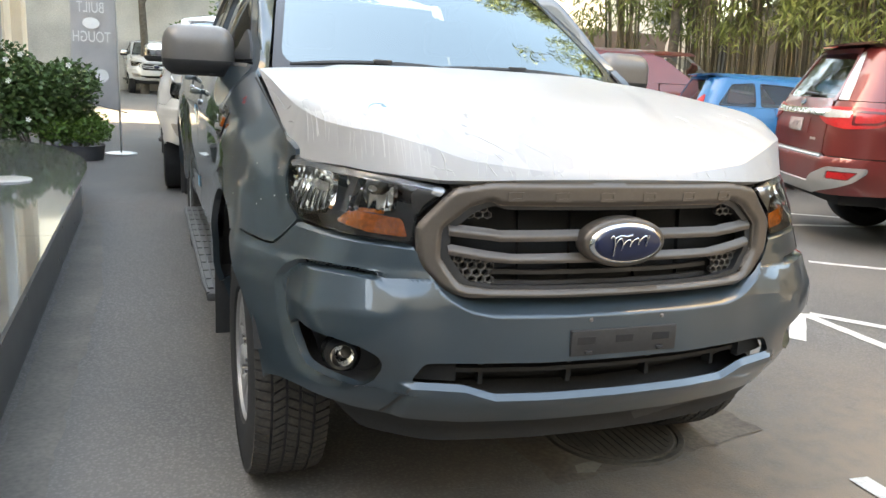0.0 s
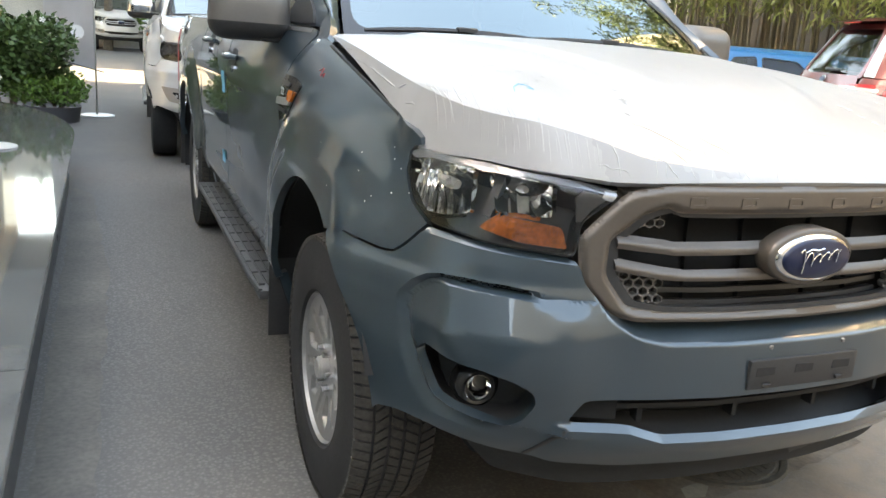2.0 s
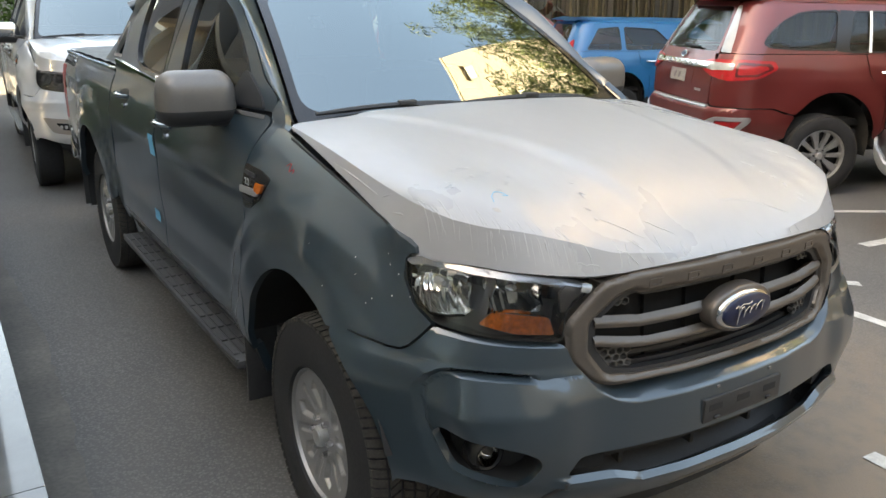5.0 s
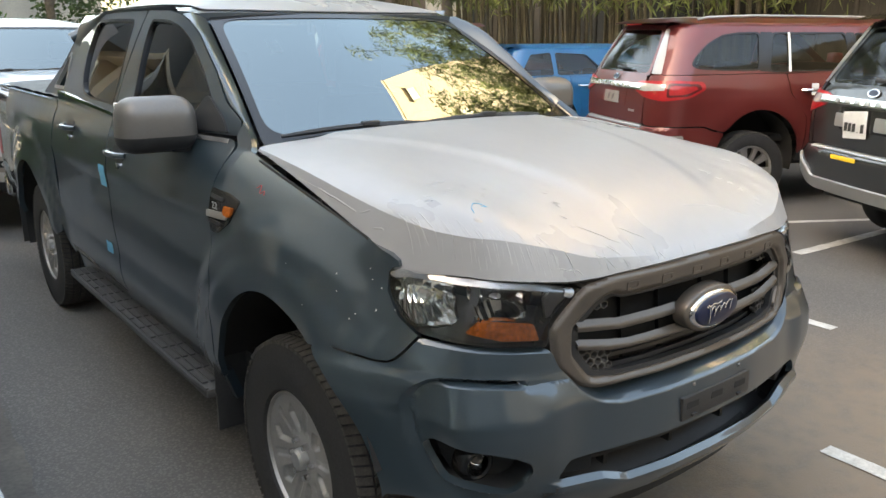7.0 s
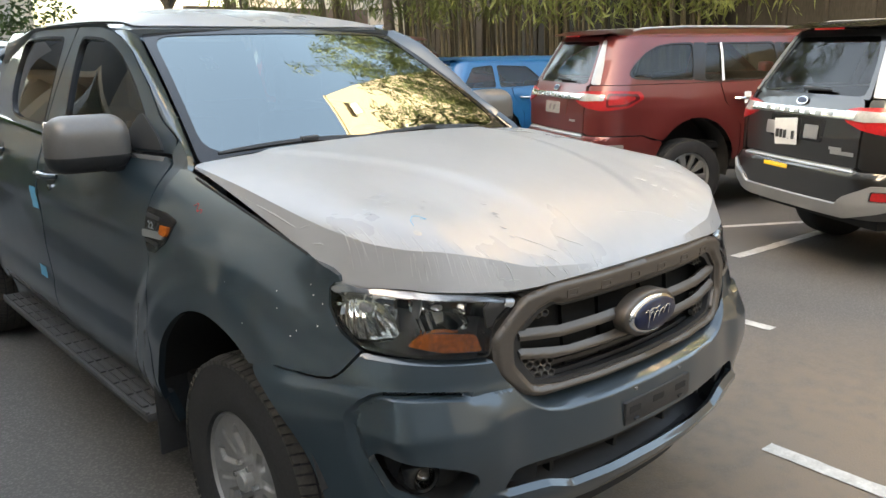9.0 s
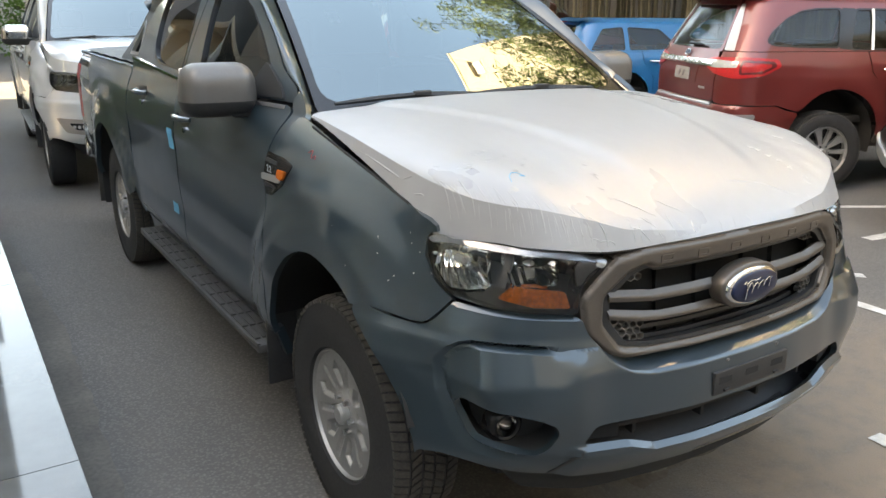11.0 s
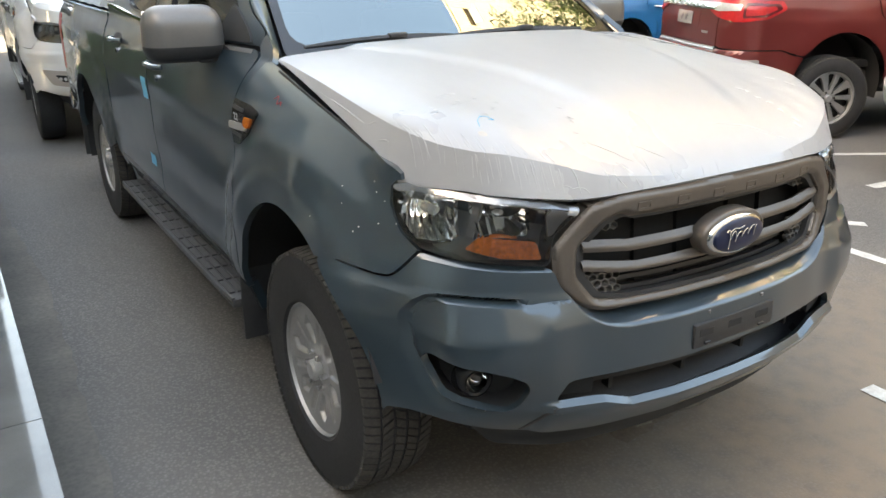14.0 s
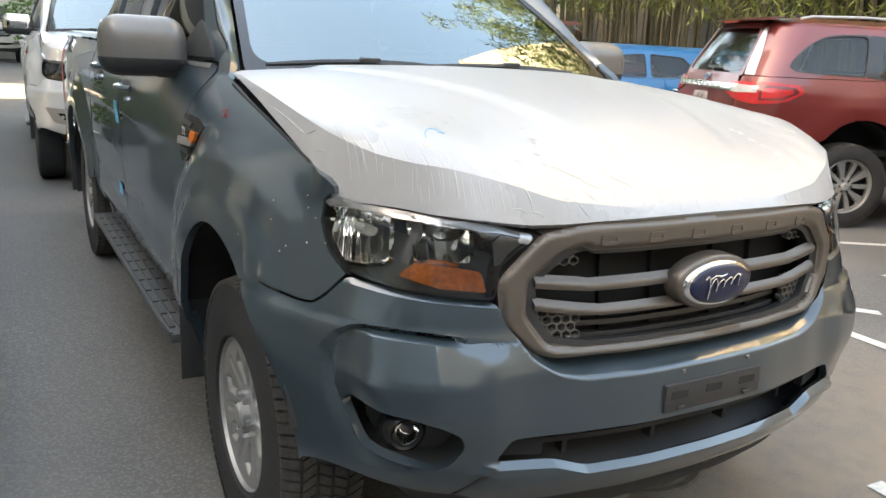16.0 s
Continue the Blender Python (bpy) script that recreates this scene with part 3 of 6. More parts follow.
def body(s, z, plain=False):
    s, z = np.asarray(s, float), np.asarray(z, float)
    a, g = np.abs(s), np.where(s < 0, -1.0, 1.0)
    w = .52 * ramp(z, .752, .838, .010) + .48 * ramp(z, .835, .95, .03)
    x = (1 - w) * np.interp(a, _sf, PX0) + w * np.interp(a, _sf, PX1)
    y = (1 - w) * np.interp(a, _sf, PY0) + w * np.interp(a, _sf, PY1)
    # the corner below and round the lamp stands out
    out = corner_out(a, z)
    th = np.interp(a, [.5, .7, .85, 1.0], [.45, .75, .95, 1.2])
    x, y = x + out * np.sin(th), y - out * np.cos(th)
    fr = 1 - sm(.75, 1.1, a)
    y = y + fr * .085 * sm(.535, .38, z) + fr * .012 * ramp(z, .62, .76, .04)
    if plain:
        y = y + .026 * (1 - w)
    side = sm(.85, 1.15, a)
    x = x - side * (.05 * sm(.60, .40, z) + .012 * sm(.75, .6, z))
    # swage low on the doors and shoulder line
    door = sm(1.7, 2.0, a) * (1 - sm(5.5, 5.8, a))
    x = x - door * .010 * (sm(.62, .70, z) - sm(.70, .86, z)) + door * .006 * np.exp(-((z - 1.06) / .03) ** 2)
    zt = 1.10 + (np.minimum(y, 1.25) - .42) * .205
    zt = np.where(y < 1.25, zt, 1.27)
    k = np.clip((z - (zt - .22)) / .22, 0, 1.0)
    xt = np.where(y < 1.25, .772 - .016 * np.clip((y - .42) / .8, 0, 1), .756 + .079 * sm(1.22, 1.7, y))
    x = x - sm(.86, .98, a) * np.maximum(x - xt, 0) * k ** 2.4
    x = x - side * np.clip(z - 1.268, 0, .1) * .5 * sm(1.65, 1.5, y)
    x = x - side * .034 * sm(4.35, 5.5, y)
    for cy in (.86, 4.07):
        r = np.hypot(y - cy, z - .42)
        x = x + side * (.017 * ramp(r, .712, .655, .012) + .008 * ramp(r, .655, .54, .03) + .008 * ramp(r, .600, .560, .008)) * sm(.3, .45, z)
    return np.stack([x * g, y, z], -1)


BULGE = .050


BROW = .736
BROW_TOP = [(.598, .8085), (.658, .816), (.714, .819), (.768, .818), (.792, .812), (.816, .797), (.842, .772)]


def bumper_at(s, z):
    """The bumper, with the flat brow that leans back between its crease and the groove above."""
    s, z = np.asarray(s, float), np.asarray(z, float)
    a, g = np.abs(s), np.where(s < 0, -1.0, 1.0)
    q = bumper_base(s, z)
    low = bumper_base(s, np.minimum(z, BROW))
    d = z - BROW
    d = .5 * (d + np.sqrt(d * d + .003 ** 2)) * np.interp(a, [.45, .75, .85], [.42, .42, .26])
    th = np.interp(a, [.5, .7, .85, 1.0], [.25, .6, .95, 1.2])
    low[..., 0] -= g * d * np.sin(th)
    low[..., 1] += d * np.cos(th)
    low[..., 2] = z
    core = inside(LIP_IN + [(.36, .700), (.36, .810)], np.stack([a.ravel(), z.ravel()], -1)).reshape(a.shape)
    k = (np.where(core, np.clip(reach(LIP_IN, a, z) / .007, 0, 1), 0.0) * (z > BROW - .012) * sm(.53, .60, a) * (1 - sm(.62, .58, a) * sm(.785, .812, z)))[..., None]
    return q * (1 - k) + low * k


def bumper_base(s, z):
    """Body surface with the ledge under the grille, the channel round the fog lamp, the swollen face inside it and the chamfers."""
    s, z = np.asarray(s, float), np.asarray(z, float)
    a, g = np.abs(s), np.where(s < 0, -1.0, 1.0)
    q = body(s, z)
    zc = np.interp(a, _sf, LEDGE_Z)
    q[..., 1] += (.062 - .030 * sm(.38, .48, a)) * ramp(z, zc, zc + .030, .0025) * sm(.95, .90, z) * (a < .60)
    zh = np.interp(a, [.52, .70, .82], [.893, .907, .917])
    q[..., 1] += .014 * np.clip((z - zh + .011) / .011, 0, 1) * sm(.50, .53, a) * sm(.84, .80, a)
    # chamfered strip along the intake's lower edge
    zi = np.interp(a, [0, .335, .412, .535], [.535, .535, .560, .568])
    q[..., 1] += (.016 * np.clip((z - zi + .014) / .014, 0, 1) - .016) * sm(.575, .535, a) * (z < zi + .02)
    flat = np.stack([a.ravel(), z.ravel()], -1)
    ins = inside(LIP_OUT + [(.60, .53), (.592, .82)], flat).reshape(a.shape)
    core = inside(LIP_IN + [(.36, .530), (.36, .810)], flat).reshape(a.shape)
    d0, d1 = reach(LIP_OUT, a, z), reach(LIP_IN, a, z)
    band = np.where(ins & ~core, d0 / (d0 + d1 + 1e-9), 0.0)
    # inside the channel the face stands forward
    step = np.where(core, ramp(reach(LIP_IN[4:12], a, z), -.004, .095, .02), 0.0)
    swell = step * sm(.40, .66, a) * (.30 + .70 * ramp(z, .555, .665, .03)) * BULGE - corner_out(a, z)
    swell = .5 * (swell + np.sqrt(swell * swell + .012 ** 2)) * step * sm(.83, .77, z) * sm(.40, .55, a)
    dep = np.where(z > .66, .007 + .011 * sm(.77, .81, z), .007) * np.where(z > .66, sm(.585, .63, a), sm(.640, .72, a)) * np.maximum(band, np.where(core & ins, np.clip(1 - d1 / .012, 0, 1), 0.0)) - swell
    th = np.interp(a, [.5, .7, .85, 1.0], [.25, .6, .95, 1.2])
    q[..., 0] -= g * dep * np.sin(th)
    q[..., 1] += dep * np.cos(th)
    return q


LIP_LINE = _soft([.070, .076, .100, .122, .155, .222, .315, .395, .47, .56], False, [0, .2, .4, .47, .55, .63, .70, .745, .77, .80], .04)
LIP_RISE = _soft([1.058, 1.053, 1.044, 1.052, 1.061, 1.072, 1.080], False, [0, .35, .44, .55, .70, .76, .80], .04)


def lip_y(x):
    """Front edge of the bonnet in plan."""
    return np.interp(np.abs(x), _sf, LIP_LINE)


# crease and outer edge of the bonnet: x, y, height
CREASE_3D = [(.753, 1.26, 1.280), (.753, 1.10, 1.267), (.752, .90, 1.245), (.750, .70, 1.217), (.748, .60, 1.203), (.744, .50, 1.190), (.730, .41, 1.177), (.70, .345, 1.163), (.65, .272, 1.154), (.60, .232, 1.150),
             (.55, .196, 1.139), (.50, .166, 1.127), (.40, .120, 1.095), (.20, .089, 1.074), (-.08, .081, 1.072)]
EDGE_X = [0, .20, .40, .47, .55, .63, .70, .748, .761, .7675]
EDGE_Z = [1.058, 1.055, 1.047, 1.045, 1.052, 1.055, 1.058, 1.054, 1.058, 1.066]
EDGE_3D = [(.7675, 1.26, 1.270), (.7675, .53, 1.121), (.7675, .50, 1.106), (.7675, .476, 1.072)] + [(float(x), float(lip_y(x)) - .0015, float(np.interp(abs(x), EDGE_X, EDGE_Z))) for x in np.linspace(.766, -.08, 80)]


def dense(line, step=.008):
    """A line in space cut into short, slightly smoothed steps."""
    p = np.array(line)
    d = np.r_[0, np.cumsum(np.hypot(*np.diff(p[:, :2], axis=0).T))]
    t = np.arange(0, d[-1], step)
    q = np.stack([np.interp(t, d, p[:, k]) for k in range(3)], -1)
    k = np.hanning(11)
    q = np.stack([np.convolve(np.pad(q[:, c], 5, mode="reflect", reflect_type="odd"), k / k.sum(), mode="valid") for c in range(3)], -1)
    return q[::3]


CREASE_PTS, EDGE_PTS = dense(CREASE_3D), np.array(EDGE_3D)
CREASE = [(float(p[0]), float(p[1])) for p in CREASE_PTS if p[0] > .01 and p[1] < 1.19]


def nearest(pts, a, y):
    """Distance to a line in space seen from above, and the nearest point of it."""
    best, foot = np.full(np.shape(a), 9.0), np.zeros(np.shape(a) + (3,))
    for p, q in zip(pts, pts[1:]):
        e = q - p
        t = np.clip(((a - p[0]) * e[0] + (y - p[1]) * e[1]) / (e[0] ** 2 + e[1] ** 2), 0, 1)
        d = np.hypot(a - p[0] - t * e[0], y - p[1] - t * e[1])
        hit = d < best
        best = np.where(hit, d, best)
        foot = np.where(hit[..., None], p + t[..., None] * e, foot)
    return best, foot


def bonnet_top(a, y):
    """The bonnet's upper face, before its crease."""
    yf = lip_y(a)
    v = np.clip((y - yf) / (1.205 - yf), 0, 1)
    lip = np.interp(a, _sf, LIP_RISE)
    rear = 1.302 - .022 * (a / .74) ** 2
    z = lip + (rear - lip) * (.58 * (1 - (1 - v) ** 5.6) + .42 * (1 - (1 - v) ** 2.2))
    # raised middle with a soft ridge at each side
    xc = .18 + .22 * v + .10 * v * v
    return z + .009 * ramp(a, xc + .030, xc - .022, .010) * sm(.03, .25, v)


def bonnet(x, y):
    """The bonnet: a cambered top, a firm crease round it and steep flanks down to the seam."""
    x, y = np.asarray(x, float), np.asarray(y, float)
    a = np.abs(x)
    dc, pc = nearest(CREASE_PTS, a, y)
    de, pe = nearest(EDGE_PTS, a, y)
    within = inside([tuple(p[:2]) for p in CREASE_PTS] + [(-.12, .10), (-.12, 1.27)], np.stack([a.ravel(), y.ravel()], -1)).reshape(a.shape)
    top = bonnet_top(a, y) + (pc[..., 2] - bonnet_top(pc[..., 0], pc[..., 1])) * np.clip(1 - dc / .30, 0, 1) ** 2
    k = de / (dc + de + 1e-6)
    z = np.where(within, top, pe[..., 2] + (pc[..., 2] - pe[..., 2]) * (k + .10 * k * (1 - k)))
    return np.stack([x, y, z], -1)


def cabin(y, z):
    """The leaning side of the greenhouse (x taken positive)."""
    t = (np.asarray(z, float) - 1.28) / .38
    return np.stack([.838 - .115 * t - .035 * t * t - .02 * sm(2.9, 3.5, np.asarray(y, float)) - .100 * sm(2.05, 1.20, np.asarray(y, float)), np.asarray(y, float), np.asarray(z, float)], -1)


def screen(u, v):
    """The windscreen: u across -1..1, v up 0..1."""
    u, v = np.asarray(u, float), np.asarray(v, float)
    x = u * (.715 - .135 * v) + .022 * np.clip(u, 0, 1) ** 2
    y = 1.195 + .735 * v + (.055 - .005 * v) * u * u
    z = 1.268 + .43 * v - .012 * u * u + .018 * np.sin(np.pi * v)
    return np.stack([x, y, z], -1)


def roof_at(x, y):
    a = np.abs(np.asarray(x, float)) / .656
    v = np.clip((np.asarray(y, float) - 1.93) / 1.5, 0, 1)
    crown = .020 + .085 * (1 - np.clip(1 - v / .5, 0, 1) ** 2.2) - .035 * np.clip((v - .5) / .5, 0, 1) ** 2
    z = 1.700 + .020 * sm(0, .12, v) + (crown - .020) * (1 - a ** 3.2) - .006 * a ** 2
    return np.stack([np.asarray(x, float), np.asarray(y, float), z], -1)


def pickup(m, paint_mat, name, label, film=True, projector=False, tapes=True, detail=True):
    T = thing(name, m, label, "pickup truck")
    P = lambda n, bm, mat, lab="", par=None: part(n, bm, mat, par or T, lab)
    both = (-1, 1)

    def on(side, off=0.0):
        return lambda s, z: body(side * s, z)

    face = lambda s, z: body(s, z, True)

    arch = lambda c, r0, r1, rx: [(c + rx * math.cos(t), .42 + .49 * math.sin(t)) for t in np.linspace(r0, r1, 18)]
    # bumper
    half = [(.40, .766), (.455, .785), (.512, .845), (.526, .893), (.70, .907), (.815, .917), (.846, .884), (.870, .862), (.893, .848), (.935, .844), (1.00, .848), (1.05, .852), (1.115, .862)]
    half += [(1.40 - .47 * math.cos(t), .42 + .49 * math.sin(t)) for t in np.linspace(1.0, .12, 8)]
    half += [(.925, .50), (.86, .515), (.79, .508), (.66, .474), (.55, .456), (.40, .446)]
    outer = half + [(-s, z) for s, z in half[::-1]]
    intake = [(-.505, .614), (.505, .614), (.535, .568), (.412, .560), (.335, .535), (-.335, .535), (-.412, .560), (-.535, .568)]
    pocket = [(.829, .664), (.802, .688), (.743, .680), (.69, .672), (.635, .655), (.60, .632), (.593, .605), (.612, .566), (.640, .5475), (.692, .5530), (.742, .5610), (.776, .5725), (.790, .5885), (.811, .6285)]
    bump = lambda sd, off=0.0: (lambda s, z: bumper_at(sd * s, z) if film else body(sd * s, z))
    mirror = lambda line: [(-s, z) for s, z in line]
    edge_l = [(float(a_), float(np.interp(a_, _sf, LEDGE_Z))) for a_ in np.linspace(0, .525, 30)]
    edge_l = [p for p in edge_l if p[1] < .888]
    edge_u = [(s, z + .030) for s, z in edge_l if z + .030 < .76 or (.42 < s < .505 and z < .855)]
    strip_l = [(-.53, .554), (-.412, .546), (-.335, .521), (.335, .521), (.412, .546), (.53, .554)]
    cham = [(.535, .8825), (.70, .896), (.80, .9045)]
    lines = [mirror(edge_l[:0:-1]) + edge_l, mirror(edge_u[:0:-1]) + edge_u, strip_l]
    for o_ in (-.006, .006):
        side_l = [(s, z + o_) for s, z in edge_l if s < .46]
        lines.append(mirror(side_l[:0:-1]) + side_l)
    for l_ in (LIP_OUT, LIP_IN, cham, [(.56, BROW), (.62, BROW), (.72, BROW), (.838, BROW)], BROW_TOP):
        lines += [l_, mirror(l_)]
    bm = panel(rounded(outer, .02, 3), bump(1), .011, [rounded(intake, .012, 3)] + ([rounded(pocket, .010, 3), rounded([(-s, z) for s, z in pocket][::-1], .010, 3)] if film else []), .02, creases=lines if film else ())
    bumper = P("front_bumper", bm, paint_mat, "painted front bumper with a wide lower intake")
    apron = rounded([(-.70, .482), (-.55, .462), (-.40, .452), (.40, .452), (.55, .462), (.70, .482), (.62, .395), (.46, .368), (-.46, .368), (-.62, .395)], .02, 3)
    P("apron", panel(apron, lambda s, z: body(s, z) + np.array([0, .012, 0]), .03, (), .03), DARK, "black plastic apron under the bumper", bumper)
    for sd in both:
        if not film:
            FS = P("fog_surround", panel(rounded([(.80, .690), (.50, .672), (.50, .552), (.58, .548), (.72, .566)], .02, 3), on(sd), .02, (), .008, push=.006), TAUPE, "taupe trim round the fog lamp", bumper)
            P("fog_lamp", panel(rounded([(.69, .648), (.52, .640), (.52, .588), (.64, .592)], .015, 3), on(sd), .02, (), .006, push=.014), GLOSS_BLACK, "slim dark fog lamp", FS)
            for s0 in (.545, .580, .615, .650):
                P("fog_cell", panel(ellipse(s0, .616, .012, .015, 12), on(sd), .02, (), .003, push=.018), CLEAR_LAMP, "", FS)
            continue
        bk = panel(rounded([(s, z) for s, z in [(.83, .70), (.70, .69), (.58, .66), (.535, .61), (.55, .55), (.62, .535), (.76, .55), (.80, .60)]], .02, 3), on(sd), .02, (), .0, push=-.070)
        P("fog_lamp_pocket", bk, BLACK, "black pocket round the fog lamp", bumper)
        wall = bmesh.new()
        rp = rounded(pocket, .010, 3)
        fa = bump(sd)(np.array([p[0] for p in rp]), np.array([p[1] for p in rp]))
        ins = fa + np.array([-sd * .055, .135, .004])
        v0, v1 = [wall.verts.new(p) for p in fa], [wall.verts.new(p) for p in ins]
        for i in range(len(rp)):
            j = (i + 1) % len(rp)
            wall.faces.new((v0[i], v0[j], v1[j], v1[i]))
        wall.faces.new(v1)
        P("pocket_wall", wall, BLACK, "", bumper)
        d = Matrix.Translation((sd * .674, .215, .594)) @ Matrix.Rotation(sd * .12, 4, "Z") @ Matrix.Rotation(-math.pi / 2, 4, "Z")
        fog = bmesh.new()
        lathe([(.045, .050), (.010, .050), (.0, .043), (-.004, .036), (-.002, .030)], 32, bm=fog)
        bmesh.ops.transform(fog, matrix=d @ Matrix.Rotation(math.pi, 4, "Z"), verts=fog.verts)
        fl = P("fog_lamp", fog, GLOSS_BLACK, "round fog lamp with a clear lens", bumper)
        bowl = lathe([(.004, .030), (.022, .024), (.032, .011), (.034, .001)], 28)
        bmesh.ops.transform(bowl, matrix=d @ Matrix.Rotation(math.pi, 4, "Z"), verts=bowl.verts)
        P("fog_reflector", bowl, REFLECTOR, "", T)
        lens = lathe([(-.012, .0008), (-.010, .011), (-.006, .021), (0, .030)], 28)
        bmesh.ops.transform(lens, matrix=d @ Matrix.Rotation(math.pi, 4, "Z"), verts=lens.verts)
        P("fog_lens", lens, LENS, "", T).visible_shadow = False
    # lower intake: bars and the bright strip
    # backing sheet in near-black for the shade inside the intake
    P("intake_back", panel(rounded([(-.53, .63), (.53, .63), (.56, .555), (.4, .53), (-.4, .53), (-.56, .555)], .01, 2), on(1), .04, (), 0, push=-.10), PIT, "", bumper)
    for z0, h in ((.590, .011),):
        P("intake_bar", panel([(-.46, z0), (.46, z0), (.46, z0 - h), (-.46, z0 - h)], on(1), .03, (), .03, push=-.035), DARK, "", bumper)
    for s0 in (-.36, -.12, .12, .36):
        P("intake_strut", panel([(s0 - .006, .612), (s0 + .006, .612), (s0 + .006, .54), (s0 - .006, .54)], on(1), .03, (), .03, push=-.05), DARK, "", bumper)
    for sd in both:
        # cheek in the same near-black, darker than the plastic, as painted shade
        P("intake_cheek", panel([(.43, .612), (.512, .612), (.550, .566), (.43, .562)], on(sd), .03, (), .02, push=-.018), PIT, "", bumper)
    for sd in both:
        P("valance_seam", panel([(.535, .556), (.545, .553), (.592, .468), (.584, .466)], bump(sd), .02, (), .004, push=.0015), BLACK, "", bumper)
    chin = [(-.62, .47), (-.5, .452), (0, .436), (.5, .452), (.62, .47), (.56, .40), (0, .37), (-.56, .40)]
    P("chin_spoiler", panel(rounded(chin, .02, 3), on(1), .04, (), .1, push=-.015), BLACK, "black lower lip under the bumper", bumper)
    # number plate holder
    hold = bmesh.new()
    box(-.148, .160, .006, .04, .626, .692, .004, 2, hold)
    for x0 in (-.10, .11):
        box(x0 - .010, x0 + .010, .0, .01, .632, .640, .001, 1, hold)
    if film:
        PH = P("plate_holder", hold, BLACK, "empty black number plate holder", bumper)
        for x0 in (-.105, .004, .112):
            P("holder_slot", box(x0 - .026, x0 + .026, .0052, .009, .656, .676, .001, 1), DARK, "", PH)
        for x0 in (-.092, .116):
            P("plate_clip", box(x0 - .005, x0 + .005, .013, .040, .712, .721, .002, 1), MIRROR_CAP, "small metal clip", bumper)
    else:
        hold.free()
    # grille
    go = [(0, 1.052), (.35, 1.048), (.44, 1.032), (.527, .936), (.516, .845), (.46, .786), (.404, .768), (0, .767)]
    gi = [(0, .991), (.326, .991), (.348, 1.003), (.396, .988), (.461, .932), (.464, .862), (.418, .799), (.338, .787), (0, .785)]
    sym = lambda h: h + [(-s, z) for s, z in h[::-1] if s > 0]
    frame_mat = BRONZE if film else SATIN
    ring_o, ring_i = rounded(sym(go), .018, 3), rounded(sym(gi), .012, 3)
    def frame_at(s, z):
        q = face(s, z)
        do, di = reach(ring_o + ring_o[:1], s, z), reach(ring_i + ring_i[:1], s, z)
        q[..., 1] += .012 * np.clip(1 - do / .014, 0, 1) ** 2 + .014 * np.clip(1 - di / .016, 0, 1) ** 1.5 - .010
        return q
    gr = P("grille", panel(ring_o, frame_at, .0065, [ring_i], .045), frame_mat, "grey bronze grille frame with embossed top bar")
    # near-black backing paints the shade behind the grille
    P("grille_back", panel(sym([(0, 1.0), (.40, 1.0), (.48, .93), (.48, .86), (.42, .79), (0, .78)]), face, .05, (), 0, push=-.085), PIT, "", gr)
    P("grille_liner", panel(rounded(sym(gi), .012, 3), face, .02, [rounded([(s * .955, .89 + (z - .89) * .9) for s, z in sym(gi)], .012, 3)], .03, push=-.012), BLACK, "", gr)
    for nm, prof in (("grille_slat", [(-.446, .946, .916), (-.34, .935, .906), (-.32, .931, .903), (0, .934, .906), (.32, .931, .903), (.34, .935, .906), (.446, .946, .916)]),
                     ("grille_slat", [(-.446, .897, .870), (-.34, .880, .853), (-.29, .874, .850), (0, .876, .850), (.29, .874, .850), (.34, .880, .853), (.446, .897, .870)])):
        poly = [(s, t) for s, t, b in prof] + [(s, b) for s, t, b in prof[::-1]]
        def slat_at(s, z, prof=prof):
            q = face(s, z)
            m_ = np.interp(s, [p[0] for p in prof], [(p[1] + p[2]) / 2 for p in prof])
            q[..., 1] += .016 * ramp(z - m_, .0, .016, .003) + .004 * ramp(m_ - z, .006, .016, .002)
            return q
        P(nm, panel(poly, slat_at, .008, (), .03, push=-.002), frame_mat, "", gr)
    for zz in (.832, .806):
        P("grille_bar", panel([(-.33, zz), (.33, zz), (.33, zz - .010), (-.33, zz - .010)], face, .03, (), .02, push=-.05), BLACK, "", gr)
    for s0 in (-.25, -.10, .10, .25):
        # struts share the painted shade colour of the backing
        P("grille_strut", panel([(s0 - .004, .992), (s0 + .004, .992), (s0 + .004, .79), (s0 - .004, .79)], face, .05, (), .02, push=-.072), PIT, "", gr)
    if detail:
        for s0, s1, z0, z1 in ((.335, .455, .794, .866), (.345, .44, .952, .996)):
            for sd in both:
                hm = bmesh.new()
                r = .0125
                for i in range(9):
                    for j in range(7):
                        cx, cz = s0 + .022 * i + (.011 if j % 2 else 0), z0 + .0125 + .0165 * j
                        inner = inside(rounded(gi[1:9], .01, 2), np.array([[cx, cz]]))[0]
                        if cx > s1 or cz > z1 or not inner:
                            continue
                        ring = [[], [], [], []]
                        for k in range(6):
                            t = math.pi / 6 + k * math.pi / 3
                            for rr, dep, l in ((r, -.028, 0), (r * .85, -.028, 1), (r * .85, -.045, 2)):
                                q = face(np.array([sd * (cx + rr * math.cos(t))]), np.array([cz + rr * .85 * math.sin(t)]))[0]
                                ring[l].append(hm.verts.new((q[0], q[1] - dep, q[2])))
                        for k in range(6):
                            kk = (k + 1) % 6
                            hm.faces.new((ring[0][k], ring[0][kk], ring[1][kk], ring[1][k]))
                            hm.faces.new((ring[1][k], ring[1][kk], ring[2][kk], ring[2][k]))
                P("honeycomb_mesh", hm, MIRROR_CAP, "grey honeycomb mesh", gr)
